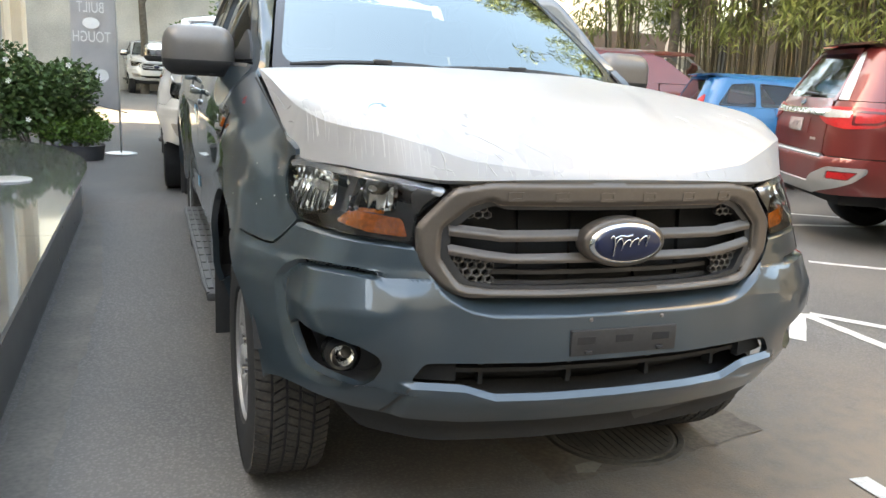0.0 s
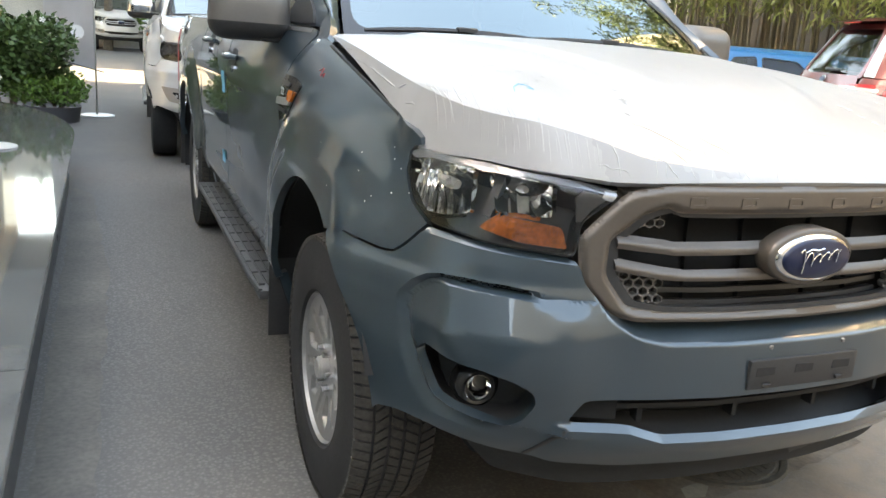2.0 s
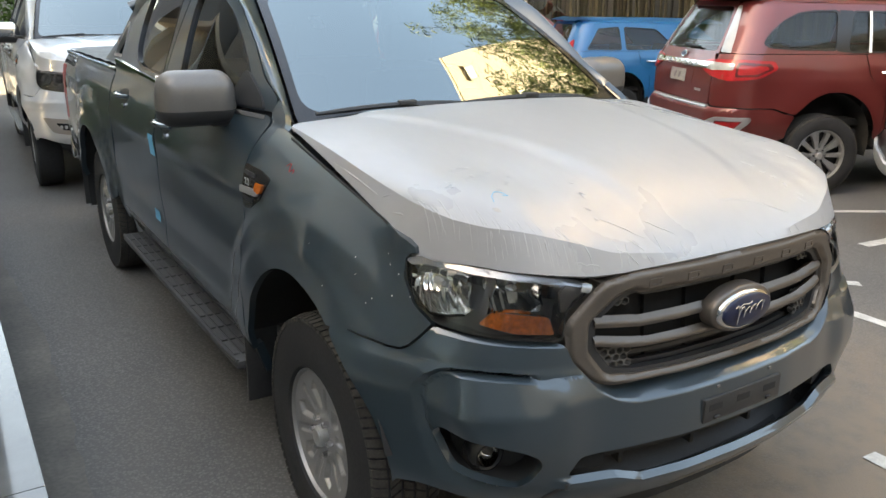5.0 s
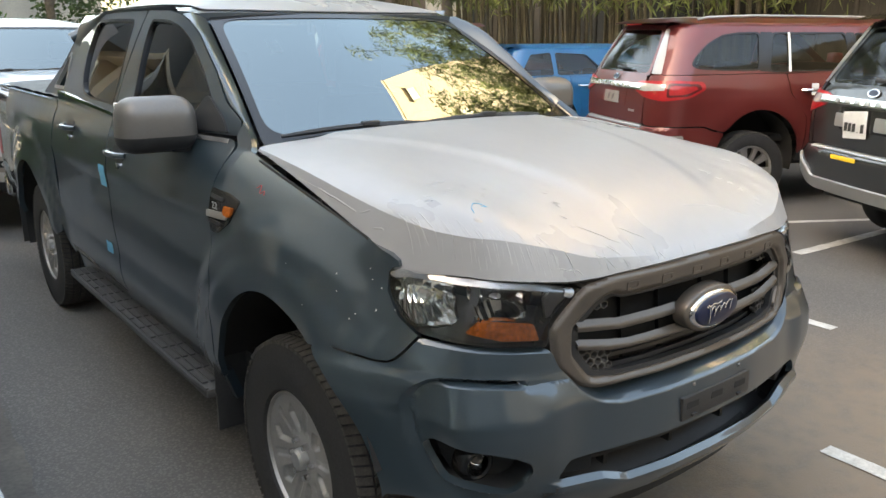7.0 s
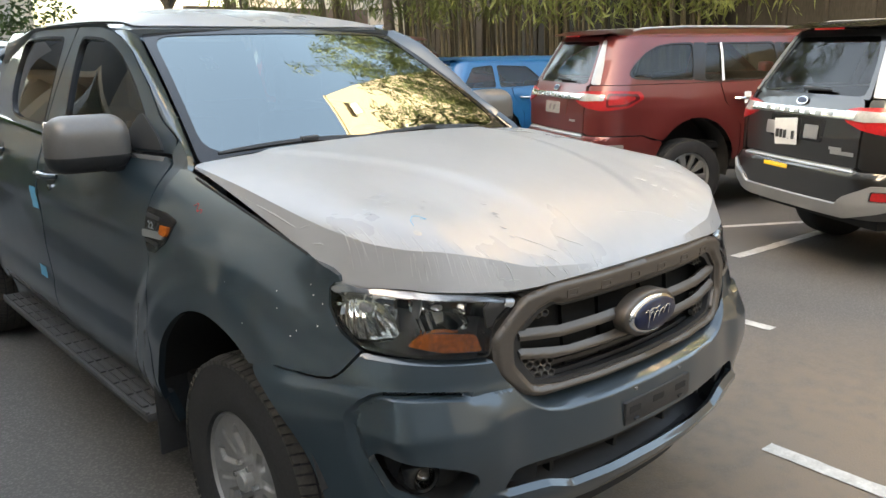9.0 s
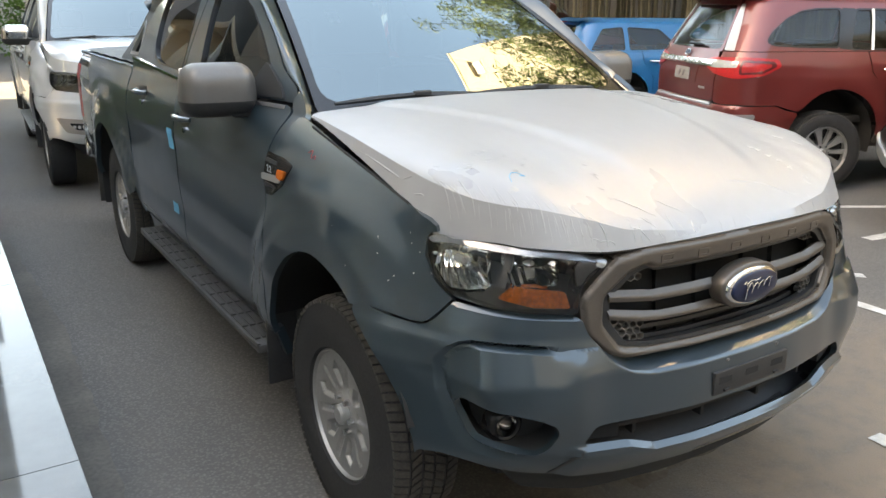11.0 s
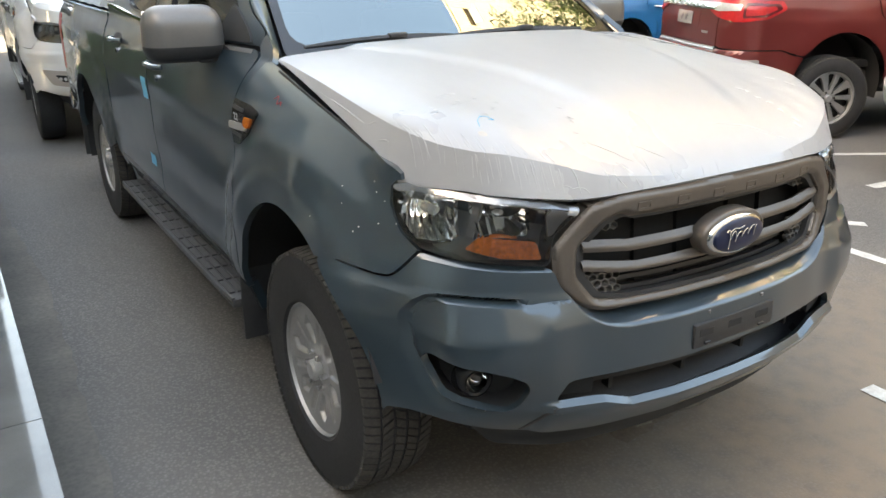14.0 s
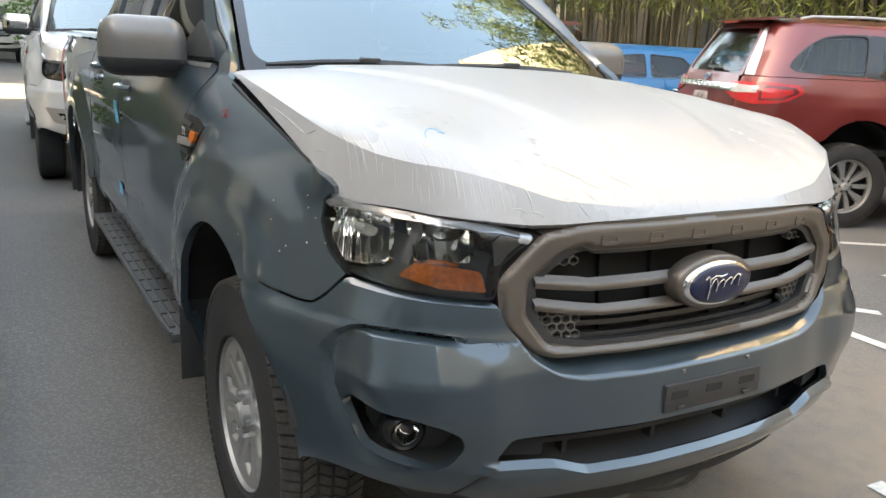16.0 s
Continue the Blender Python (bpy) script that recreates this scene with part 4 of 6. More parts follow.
    # raised bars where the name is embossed
    for s0 in (-.290, -.170, -.048, .074, .196, .316):
        hole = [rounded([(s0 - .014, 1.022), (s0 + .014, 1.022), (s0 + .014, 1.012), (s0 - .014, 1.012)], .002, 2)]
        P("embossed_bar", panel(rounded([(s0 - .021, 1.027), (s0 + .021, 1.027), (s0 + .021, 1.005), (s0 - .021, 1.005)], .003, 2), face, .01, hole, .004, push=.0118), frame_mat, "", gr)
    # oval badge
    def boss(a, b, y0, d, mat, nm, par, rim=.008):
        q = bmesh.new()
        n = 48
        rings = []
        for k, (sc, dy) in enumerate(((1.0, .03), (1.0, .002), (.97, -.003), (.90, -.006), (.5, -.008), (.001, -.009))):
            rings.append([q.verts.new(((a * sc) * math.cos(6.28318 * i / n), y0 + dy * d, .905 + b * sc * math.sin(6.28318 * i / n))) for i in range(n)])
        for r0, r1 in zip(rings, rings[1:]):
            for i in range(n):
                q.faces.new((r0[i], r0[(i + 1) % n], r1[(i + 1) % n], r1[i]))
        return P(nm, q, mat, "", par)
    boss(.119, .063, .046, 1.2, frame_mat, "badge_surround", gr)
    badge = boss(.106, .0520, .036, 1.0, CHROME, "badge_ring", gr)
    boss(.096, .0445, .029, 1.0, BADGE_BLUE, "badge_enamel", gr)
    boss(.0985, .0465, .0305, .3, CHROME, "badge_line", gr)
    if detail:
        sw = bmesh.new()
        wave = [(-.058 + .0011 * k + .006 * math.sin(.30 * k), .0176, .899 + .0002 * k + (.020 * math.exp(-(k / 26.0) ** 2) + .009 + .011 * math.exp(-((k - 100) / 9.0) ** 2)) * math.sin(.30 * k + .9)) for k in range(104)]
        tube(wave, .0019, 6, True, sw)
        tube([(-.046, .0178, .922), (-.030, .0178, .929), (-.012, .0178, .926), (.004, .0178, .930)], .0019, 6, True, sw)
        P("badge_swoosh", sw, CHROME, "silver wavy strokes on the blue oval", gr)
    # headlights
    hl = [(.447, 1.030), (.524, 1.045), (.648, 1.055), (.848, 1.066), (.904, 1.053), (.903, 1.015), (.866, .962), (.815, .927), (.70, .911), (.533, .897), (.522, .965)]
    def lens_at(s, z):
        q = body(s, z)
        zt = np.interp(np.abs(s), [.447, .524, .648, .848, .904], [1.030, 1.045, 1.055, 1.066, 1.053])
        q[..., 1] += .020 * np.clip((z - zt + .016) / .016, 0, 1) ** 1.5
        return q
    for sd in both:
        lf = lambda s, z, sd=sd: lens_at(sd * s, z)
        H = P("headlight", panel(rounded(hl, .012, 3), lf, .03, (), .015, push=-.075), LAMP_BODY, "clear headlight with two reflectors and an amber indicator")
        brow = [(.462, 1.029), (.524, 1.045), (.648, 1.055), (.848, 1.066), (.898, 1.055), (.892, 1.043), (.846, 1.050), (.648, 1.0415), (.524, 1.033), (.470, 1.022)]
        P("headlight_brow", panel(rounded(brow, .004, 2), lf, .012, (), .006, push=-.0015), LAMP_TRIM, "pale strip along the top of the lamp", H)
        P("headlight_rim", panel(rounded(hl, .012, 3), lf, .02, [rounded([(.70 + (s - .70) * .988, .983 + (z - .983) * .962) for s, z in hl], .012, 3)], .07, push=-.003), GLOSS_BLACK, "", H)
        for cs, cz, rs, rz in ((.793, .998, .068, .056), (.638, 1.008, .062, .042)):
            def bowl_map(a, b, cs=cs, cz=cz, rs=rs, rz=rz, sd=sd):
                q = lens_at(sd * (cs + a * rs), cz + b * rz)
                d = np.clip(1 - (a * a + b * b) * .8, 0, 1)
                q[..., 1] += .012 + .056 * d + .0032 * np.abs(np.sin(a * 9.5)) + .004 * ramp(b, .25, .35, .03)
                q[..., 0] -= sd * .02 * d
                return q
            if projector:
                rim_r = panel(ellipse(0, 0, .95, .95, 24), bowl_map, .3, [ellipse(0, 0, .62, .62, 20)], .01)
                P("projector_ring", rim_r, CHROME, "", H)
                P("projector_lens", panel(ellipse(0, 0, .62, .62, 24), lambda a, b, f=bowl_map: f(a, b) - np.array([0, .035, 0]), .2, (), .03), GLOSS_BLACK, "", H)
            else:
                sq = [(-.98, -.70), (-.85, .95), (.85, .95), (.98, -.2), (.35, -.98), (-.3, -.98)] if cs > .7 else [(-.98, -.95), (-.95, .90), (.9, .90), (.7, -.95)]
                P("reflector", panel(rounded(sq, .12, 3), bowl_map, .05, (), .012), REFLECTOR, "bright fluted reflector", H)
                c = bowl_map(np.array([0.0]), np.array([0.1]))[0]
                bulb = bmesh.new()
                tube([c + np.array([0, .0, 0]), c - np.array([0, .020, 0]), c - np.array([0, .030, 0])], [.011, .011, .007], 10, True, bulb)
                P("bulb", bulb, CLEAR_LAMP, "", H)
        am = [(.722, .936), (.690, .970), (.558, .952), (.543, .910), (.640, .918)]
        if not projector:
          P("indicator", panel(rounded(am, .008, 3), on(sd), .02, (), .03, push=-.022), AMBER, "amber indicator", H)
        P("headlight_trim", panel([(.462, 1.024), (.515, 1.036), (.540, 1.012), (.532, .965), (.520, .968), (.505, .99)], on(sd), .015, (), .01, push=-.008), LAMP_BODY, "", H)
        P("lamp_tab", panel(rounded([(.458, 1.026), (.482, 1.031), (.494, 1.016), (.470, 1.010)], .003, 2), lf, .01, (), .002, push=.004), LAMP_TRIM, "small pale tab", H)
        P("headlight_divider", panel([(.690, 1.05), (.708, 1.05), (.722, .966), (.704, .962)], on(sd), .02, (), .03, push=-.03), LAMP_BODY, "", H)
        L = P("headlight_lens", panel(rounded(hl, .012, 3), lf, .018, (), .0, push=.002), LENS, "clear lens", H)
        L.visible_shadow = False
    # wings
    top = [(s, 1.0965 + (float(np.interp(s, _sf, PY1)) - .42) * .205) for s in np.linspace(.905, 1.78, 16)]
    wing = top + [(1.82, 1.300), (1.895, 1.340), (1.905, 1.298), (1.868, 1.26), (1.864, 1.17), (1.868, 1.02), (1.862, .70), (1.862, .50)]
    wing += [(1.40 + .465 * math.cos(t), .42 + .49 * math.sin(t)) for t in np.linspace(.17, 2.12, 26)]
    wing += [(1.05, .8565), (1.00, .8525), (.935, .8490), (.8955, .8530), (.874, .8665), (.850, .8885), (.8185, .9215), (.869, .957), (.907, 1.012), (.908, 1.054), (.893, 1.0685), (.876, 1.071), (.880, 1.086)]
    for sd in both:
        P("front_wing", panel(wing, on(sd), .015, (), .022), paint_mat, "front wing with a flared wheel arch")
        if film:
            rnd = random.Random(11 + sd)
            for _ in range(11):
                s0, z0 = rnd.gauss(1.02, .10), rnd.uniform(.92, 1.08)
                dot = panel(ellipse(s0, z0, rnd.uniform(.0012, .0024), rnd.uniform(.001, .002), 8), on(sd), .01, (), .0, push=.0012)
                P("dust_speck", dot, WHITE_TAPE, "", T)
        if film and sd < 0:
            q = [body(np.array([-(1.555 + .058 * t)]), np.array([1.162 + .022 * t + .007 * math.sin(t * 11)]))[0] for t in np.linspace(0, 1, 14)]
            P("crayon_mark", tube([(p[0] - .001, p[1], p[2]) for p in q], .0011, 5), RED_LENS, "small red crayon scribble", T)
        # side vent with its marker
        vent = [(1.655, 1.13), (1.73, 1.145), (1.862, 1.150), (1.862, 1.01), (1.80, 1.012), (1.70, 1.06)]
        V = P("wing_vent", panel(rounded(vent, .012, 3), on(sd), .02, (), .01, push=.004), GLOSS_BLACK, "black vent trim with a bright bar and orange marker")
        P("vent_bar", panel(rounded([(1.70, 1.088), (1.865, 1.080), (1.865, 1.060), (1.72, 1.066)], .004, 2), on(sd), .02, (), .006, push=.011), SATIN, "", V)
        P("side_marker", panel(rounded([(1.682, 1.108), (1.735, 1.108), (1.74, 1.082), (1.70, 1.076), (1.684, 1.092)], .006, 3), on(sd), .02, (), .008, push=.012), AMBER, "orange side marker", V)
        for k, (dz, wd) in enumerate(((0, .05), (.035, .035))):
            P("vent_slot", panel(rounded([(1.76, 1.128 - dz * 2.2), (1.85, 1.132 - dz * 2.2), (1.85, 1.120 - dz * 2.2), (1.76, 1.116 - dz * 2.2)], .003, 2), on(sd), .02, (), .004, push=.008), BLACK, "", V)
    # bonnet under its white film
    ex = list(np.linspace(0, .60, 31)) + list(np.linspace(.61, .766, 28))
    edge = [(float(x), float(lip_y(x))) for x in ex] + [(.7675, .474), (.7675, .485), (.7675, .50), (.7675, .60), (.7640, .85), (.7605, 1.05), (.757, 1.19), (.72, 1.214)]
    poly = edge + [(-x, y) for x, y in edge[::-1] if x > 0]
    bon = P("bonnet", panel(poly, bonnet, .018, (), .022, core=(0, 2.6, .5), push=.0, creases=[mirror(CREASE) + CREASE[::-1]]), FILM if film else paint_mat, "bonnet wrapped in wrinkled white protective film" if film else "")
    # dark tube laid along each seam to paint the shade of the gap
    for sd in both:
        q = [(.766, .478, 1.070)] + [tuple(np.interp(y, [.50, .53, 1.26], [v[k] for v in EDGE_3D[2::-1]]) for k in (0, 1, 2)) for y in np.arange(.50, 1.20, .05)]
        P("bonnet_gap", tube([(sd * (p[0] + .0015), p[1], p[2] - .004) for p in q if p[1] < 1.19], .0045, 6), DARK, "dark tube standing in for the shade in the bonnet gap", bon)
    if film:
        rnd = random.Random(5)
        def crease(x, y, dx, dy, n, r, wob):
            pts, cre = [], bmesh.new()
            for k in range(n):
                q = bonnet(np.array([x]), np.array([max(y, float(lip_y(x)) + .004)]))[0]
                pts.append((q[0], q[1] + .0003, q[2] - .0005))
                x += dx / n + rnd.uniform(-wob, wob)
                y += dy / n + rnd.uniform(-wob, wob) * .5
            tube(pts, [1.7 * r * (.35 + .65 * math.sin(math.pi * (k + .3) / n)) for k in range(n)], 5, True, cre)
            # the fold's glint is put into its paler colour
            P("film_crease", cre, FILM_GLINT, "", bon)
        for k in range(30):
            x = -.735 + .0085 * k + rnd.uniform(-.004, .004)
            crease(x, float(lip_y(x)) + rnd.uniform(.003, .02), rnd.uniform(-.006, .006), rnd.uniform(.03, .12) * (1 - .35 * (k % 3 == 0)), 7, rnd.uniform(.0005, .0011), .0012)
        for k in range(9):
            x = -.46 + .033 * k + rnd.uniform(-.01, .01)
            crease(x, float(lip_y(x)) + .005, rnd.uniform(-.08, .02), rnd.uniform(.03, .08), 8, rnd.uniform(.0006, .0012), .004)
        for k in range(12):
            x = -.15 + .06 * k + rnd.uniform(-.02, .02)
            crease(x, float(lip_y(x)) + .004, rnd.uniform(-.02, .02), rnd.uniform(.012, .035), 5, rnd.uniform(.0004, .0008), .002)
        for x, y, dx, dy, n, r in ((-.7615, .925, .003, -.12, 6, .0010), (-.7585, .805, .0025, -.213, 9, .0022), (-.7560, .592, .008, -.045, 5, .0016), (-.7600, .53, .008, -.05, 5, .0020), (-.7595, 1.03, .004, -.06, 5, .0010), (.05, .20, .13, -.02, 9, .0016), (.18, .18, .10, -.05, 8, .0016),
                                   (-.28, .14, -.10, .09, 9, .0018), (-.18, .13, -.06, .06, 8, .0014)):
            crease(x, y, dx, dy, n, .7 * r, .004 if x > -.7 else .0003)
        tick = bmesh.new()
        loop = [(-.596, .330), (-.588, .352), (-.570, .368), (-.552, .362), (-.544, .344), (-.558, .350)]
        q = [bonnet(np.array([x]), np.array([y]))[0] + np.array([0, 0, .0006]) for x, y in split_open(loop, .006)]
        tube(q, .0009, 5, True, tick)
        P("pen_mark", tick, TAPE_BLUE, "small blue pen mark", bon)
    # cowl, wipers and windscreen
    P("cowl", panel([(-.70, 1.20), (0, 1.165), (.70, 1.20), (.72, 1.27), (0, 1.23), (-.72, 1.27)], lambda x, y: np.stack([x, y, 1.268 + 0 * x], -1), .06, (), .03, core=(0, 2.6, .5)), BLACK, "black cowl below the windscreen")
    ws = rounded([(-.985, .0), (.985, .0), (.985, 1.0), (-.985, 1.0)], .06, 4)
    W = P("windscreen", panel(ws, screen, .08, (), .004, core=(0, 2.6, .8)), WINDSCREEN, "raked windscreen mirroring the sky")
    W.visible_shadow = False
    inn = rounded([(-.945, .075), (-.45, .055), (.45, .055), (.945, .075), (.925, .955), (-.925, .955)], .12, 5)
    P("windscreen_border", panel(ws, screen, .06, [inn], 0, core=(0, 2.6, .8), push=.0025), GLOSS_BLACK, "", T)
    P("paper_sticker", panel([(-.70, .66), (-.63, .66), (-.63, .76), (-.70, .76)], screen, .05, (), 0, core=(0, 2.6, .8), push=-.012), WHITE_TAPE, "small white paper on the glass", T)
    for x0, x1, y0 in ((-.64, -.06, 1.225), (-.13, .50, 1.205)):
        wp = bmesh.new()
        pts = []
        for k in range(8):
            t = k / 7
            q = screen(np.array([(x0 + (x1 - x0) * t) / .71]), np.array([.045 + .02 * math.sin(t * 3)]))[0]
            pts.append((q[0], q[1] - .012, q[2] + .016))
        tube(pts, [.006, .009, .010, .010, .010, .010, .009, .006], 6, True, wp)
        mid = pts[4]
        box(mid[0] - .035, mid[0] + .035, mid[1] - .012, mid[1] + .012, mid[2] - .004, mid[2] + .014, .004, 1, wp)
        tube([mid, (mid[0] + .18, mid[1] - .030, mid[2] - .016), (mid[0] + .26, mid[1] - .05, mid[2] - .04)], .009, 6, True, wp)
        P("wiper", wp, BLACK, "black wiper blade")
    # windscreen pillars, roof, doors
    for sd in both:
        def pillar(u, v, sd=sd):
            v = .03 + v * .97
            w0 = screen(np.array([1.0 * sd]), np.array([max(v, -.02)]))[0] * np.array([sd, 1, 1])
            y1 = float(np.interp(v, [0, .151, .308, .497, .76, .88, 1.0], [1.245, 1.350, 1.472, 1.597, 1.784, 1.884, 1.975]))
            z1 = float(np.interp(v, [0, .151, .308, .497, .76, .88, 1.0], [1.262, 1.343, 1.397, 1.503, 1.627, 1.670, 1.695]))
            d0 = cabin(np.array([y1]), np.array([z1]))[0]
            q = w0 * (1 - u) + d0 * u
            bulge = .014 * math.sin(math.pi * u)
            return (sd * (q[0] + bulge * .6), q[1] - bulge * .5, q[2] + bulge * .6)
        P("windscreen_pillar", grid(8, 20, pillar), paint_mat)
        # doors: skin below, frame and glass above
        skin = lambda s, z, sd=sd: body(sd * s, z)
        front = [(1.872, .50), (1.872, 1.17), (1.876, 1.255), (1.912, 1.288), (2.995, 1.30), (2.995, .50)]
        upf = [(1.36, 1.296), (1.358, 1.341), (1.48, 1.395), (1.604, 1.501), (1.79, 1.625), (1.89, 1.668), (1.980, 1.693), (2.14, 1.713), (2.385, 1.720), (2.434, 1.298), (1.9, 1.285)]
        glf = [(1.53, 1.318), (1.54, 1.363), (1.598, 1.430), (1.698, 1.518), (1.835, 1.608), (1.95, 1.652), (2.08, 1.674), (2.300, 1.682), (2.272, 1.55), (2.222, 1.389), (2.212, 1.318)]
        rear = [(3.005, .50), (3.005, 1.30), (3.96, 1.345), (3.985, 1.05), (3.95, .90)] + [(4.63 + .70 * math.cos(t), .40 + .58 * math.sin(t)) for t in np.linspace(2.65, 3.0, 5)] + [(3.93, .50)]
        upr = [(2.445, 1.298), (2.395, 1.720), (2.75, 1.722), (3.06, 1.712), (3.22, 1.69), (3.32, 1.60), (3.42, 1.42), (3.44, 1.345), (2.9, 1.318)]
        glr = [(2.462, 1.328), (2.468, 1.50), (2.515, 1.685), (2.8, 1.690), (3.06, 1.686), (3.115, 1.665), (3.095, 1.52), (3.055, 1.42), (2.98, 1.358), (2.85, 1.335)]
        cab = lambda y, z, sd=sd: cabin(y, z) * np.array([sd, 1, 1])
        for nm, lo, up, gl_, hy, lab in (("front_door", front, upf, glf, 2.27, "front door with black window frame"), ("rear_door", rear, upr, glr, 3.07, "rear door with black window frame")):
            D = P(nm, panel(rounded(lo, .02, 3), skin, .04, (), .02), paint_mat, lab)
            P("window_frame", panel(rounded(up, .02, 3), cab, .035, [rounded(gl_, .04, 4)], .02), paint_mat, "", D)
            P("window_seal", panel(rounded(gl_, .04, 4), cab, .03, [rounded([((1.95 + (y - 1.95) * .965) if nm == "front_door" else 2.78 + (y - 2.78) * .955, 1.50 + (z - 1.50) * .945) for y, z in gl_], .04, 4)], .012, push=.002), GLOSS_BLACK, "", D)
            P("window_glass", panel(rounded(gl_, .04, 4), cab, .06, (), .0, push=-.010), SIDE_GLASS, "dark tinted window", D).visible_shadow = False
            # handle
            zc = 1.150 if nm == "front_door" else 1.190
            hs = hy + .56
            c = [skin(np.array([hs + t]), np.array([zc]))[0] for t in (-.10, -.07, 0, .07, .10)]
            hd = bmesh.new()
            tube([(p[0] + sd * o, p[1], p[2]) for p, o in zip(c, (.004, .030, .038, .030, .004))], [.010, .013, .014, .013, .010], 8, True, hd)
            Hn = P("door_handle", hd, paint_mat, "", D)
            cup = panel(rounded([(hs - .07, zc - .035), (hs + .07, zc - .035), (hs + .07, zc + .030), (hs - .07, zc + .030)], .03, 4), skin, .02, (), .004, push=.0015)
            P("handle_cup", cup, BLACK, "", Hn)
            lk = bmesh.new()
            p = skin(np.array([hs - .02]), np.array([zc - .050]))[0]
            bmesh.ops.create_cone(lk, cap_ends=True, segments=14, radius1=.013, radius2=.011, depth=.012, matrix=Matrix.Translation((p[0] + sd * .004, p[1], p[2])) @ Matrix.Rotation(math.pi / 2, 4, "Y"))
            P("door_lock", lk, CHROME, "", Hn)
            (s0, z0), (s1, z1) = ((1.93, 1.286), (2.99, 1.302)) if nm == "front_door" else ((3.01, 1.302), (3.93, 1.346))
            P("belt_moulding", panel([(s0, z0), (s1, z1), (s1, z1 - .014), (s0, z0 - .014)], skin, .05, (), .004, push=.006), CHROME if film else GLOSS_BLACK, "", D)
        if tapes:
            for s0, zz, w_, h_ in ((3.055, 1.030, .026, .046), (3.125, .690, .028, .026)):
                P("blue_tape", panel([(s0 - 1.7 * w_, zz - h_), (s0 + 1.7 * w_, zz - h_), (s0 + 1.7 * w_, zz + h_), (s0 - 1.7 * w_, zz + h_)], skin, .03, (), .0, push=.004), TAPE_BLUE, "strip of blue tape", T) if sd < 0 else None
        # sill, bed side, tail lamp
        P("sill", panel([(1.87, .505), (3.93, .505), (3.93, .40), (1.87, .40)], skin, .06, (), .03, push=-.012), paint_mat)
        ar = [(4.63 + .475 * math.cos(t), .42 + .49 * math.sin(t)) for t in np.linspace(.18, 2.8, 26)]
        bedp = [(3.995, 1.05), (3.995, 1.27), (5.74, 1.27), (5.79, 1.20), (5.79, .62), (5.15, .58)] + ar + [(4.10, .56), (3.995, .60)]
        P("bed_side", panel(bedp, skin, .045, (), .03), paint_mat, "cargo bed side with a flared arch")
        P("bed_rail", panel([(3.99, 1.268), (5.80, 1.268), (5.80, 1.292), (3.99, 1.292)], skin, .03, (), .03, push=.003), paint_mat)
        P("tail_lamp", panel(rounded([(5.66, 1.20), (5.80, 1.20), (5.80, .82), (5.70, .82)], .02, 3), skin, .05, (), .03, push=.002), RED_LENS, "upright red tail lamp")
        # sports bar sail behind the cabin
        sail = rounded([(3.44, 1.30), (4.02, 1.30), (3.70, 1.46), (3.50, 1.62), (3.42, 1.64)], .04, 4)
        hole = rounded([(3.52, 1.34), (3.78, 1.335), (3.66, 1.43), (3.54, 1.54)], .03, 4)
        S_ = P("sports_bar", panel(sail, lambda y, z, sd=sd: np.stack([sd * (.775 - .30 * (z - 1.3)), y, z], -1), .04, [hole], .06), paint_mat if film else BLACK, "sports bar sail behind the cabin")
        P("sail_trim", panel(hole, lambda y, z, sd=sd: np.stack([sd * (.775 - .30 * (z - 1.3)), y, z], -1), .03, [[(3.63 + (y - 3.63) * .8, 1.42 + (z - 1.42) * .8) for y, z in hole]], .02, push=.006), SATIN, "", S_)
        # step, flaps, wheel wells
        st = bmesh.new()
        box(sd * .74, sd * .925, 1.36, 3.22, .405, .440, .014, 2, st)
        ST = P("side_step", st, STEP, "black ribbed side step")
        ridge = bmesh.new()
        for k in range(5):
            x0 = .775 + k * .030
            for j in range(13):
                y0 = 1.42 + j * .137
                box(sd * x0, sd * (x0 + .020), y0, y0 + .122, .438, .446, 0, 1, ridge)
        P("step_tread", ridge, STEP, "ribbed rubber tread", ST)
        P("step_edge", tube([(sd * .918, 1.37, .436), (sd * .925, 1.5, .436), (sd * .925, 3.1, .436), (sd * .918, 3.21, .436)], .008, 6), STEP, "", ST)
        for y0 in (1.7, 2.9):
            P("step_bracket", box(sd * .60, sd * .80, y0 - .03, y0 + .03, .40, .43, .004, 1), DARK, "", ST)
        for y0, z0 in ((1.345, .285), (4.60, .30)):
            P("mud_flap", box(sd * .66, sd * .895, y0, y0 + .014, z0, .66, .005, 2), BLACK, "black rubber mud flap")
        for cy in (.86, 4.07):
            well = bmesh.new()
            n = 22
            r0 = [[well.verts.new((sd * x, cy + .505 * math.cos(t), .42 + .50 * math.sin(t))) for t in np.linspace(-.25, math.pi - .30, n)] for x in (.87, .52)]
            for k in range(n - 1):
                well.faces.new((r0[0][k], r0[0][k + 1], r0[1][k + 1], r0[1][k]))
            well.faces.new(r0[1])
            P("wheel_arch_liner", well, DARK)
        wheel("front_wheel", T, (sd * .748, .85, .380), sd, width=.222, lugs=detail)
        wheel("rear_wheel", T, (sd * .748, 4.07, .380), sd, width=.222, lugs=detail)
        # mirror
        mir = bmesh.new()
        bmesh.ops.create_cube(mir, size=1)
        for v in mir.verts:
            v.co.x *= .268 if v.co.z > 0 else .285
            v.co.y *= .15 if v.co.y > 0 else .15
            v.co.z *= .200
            if v.co.y < 0:
                v.co.x *= .90
                v.co.z *= .86
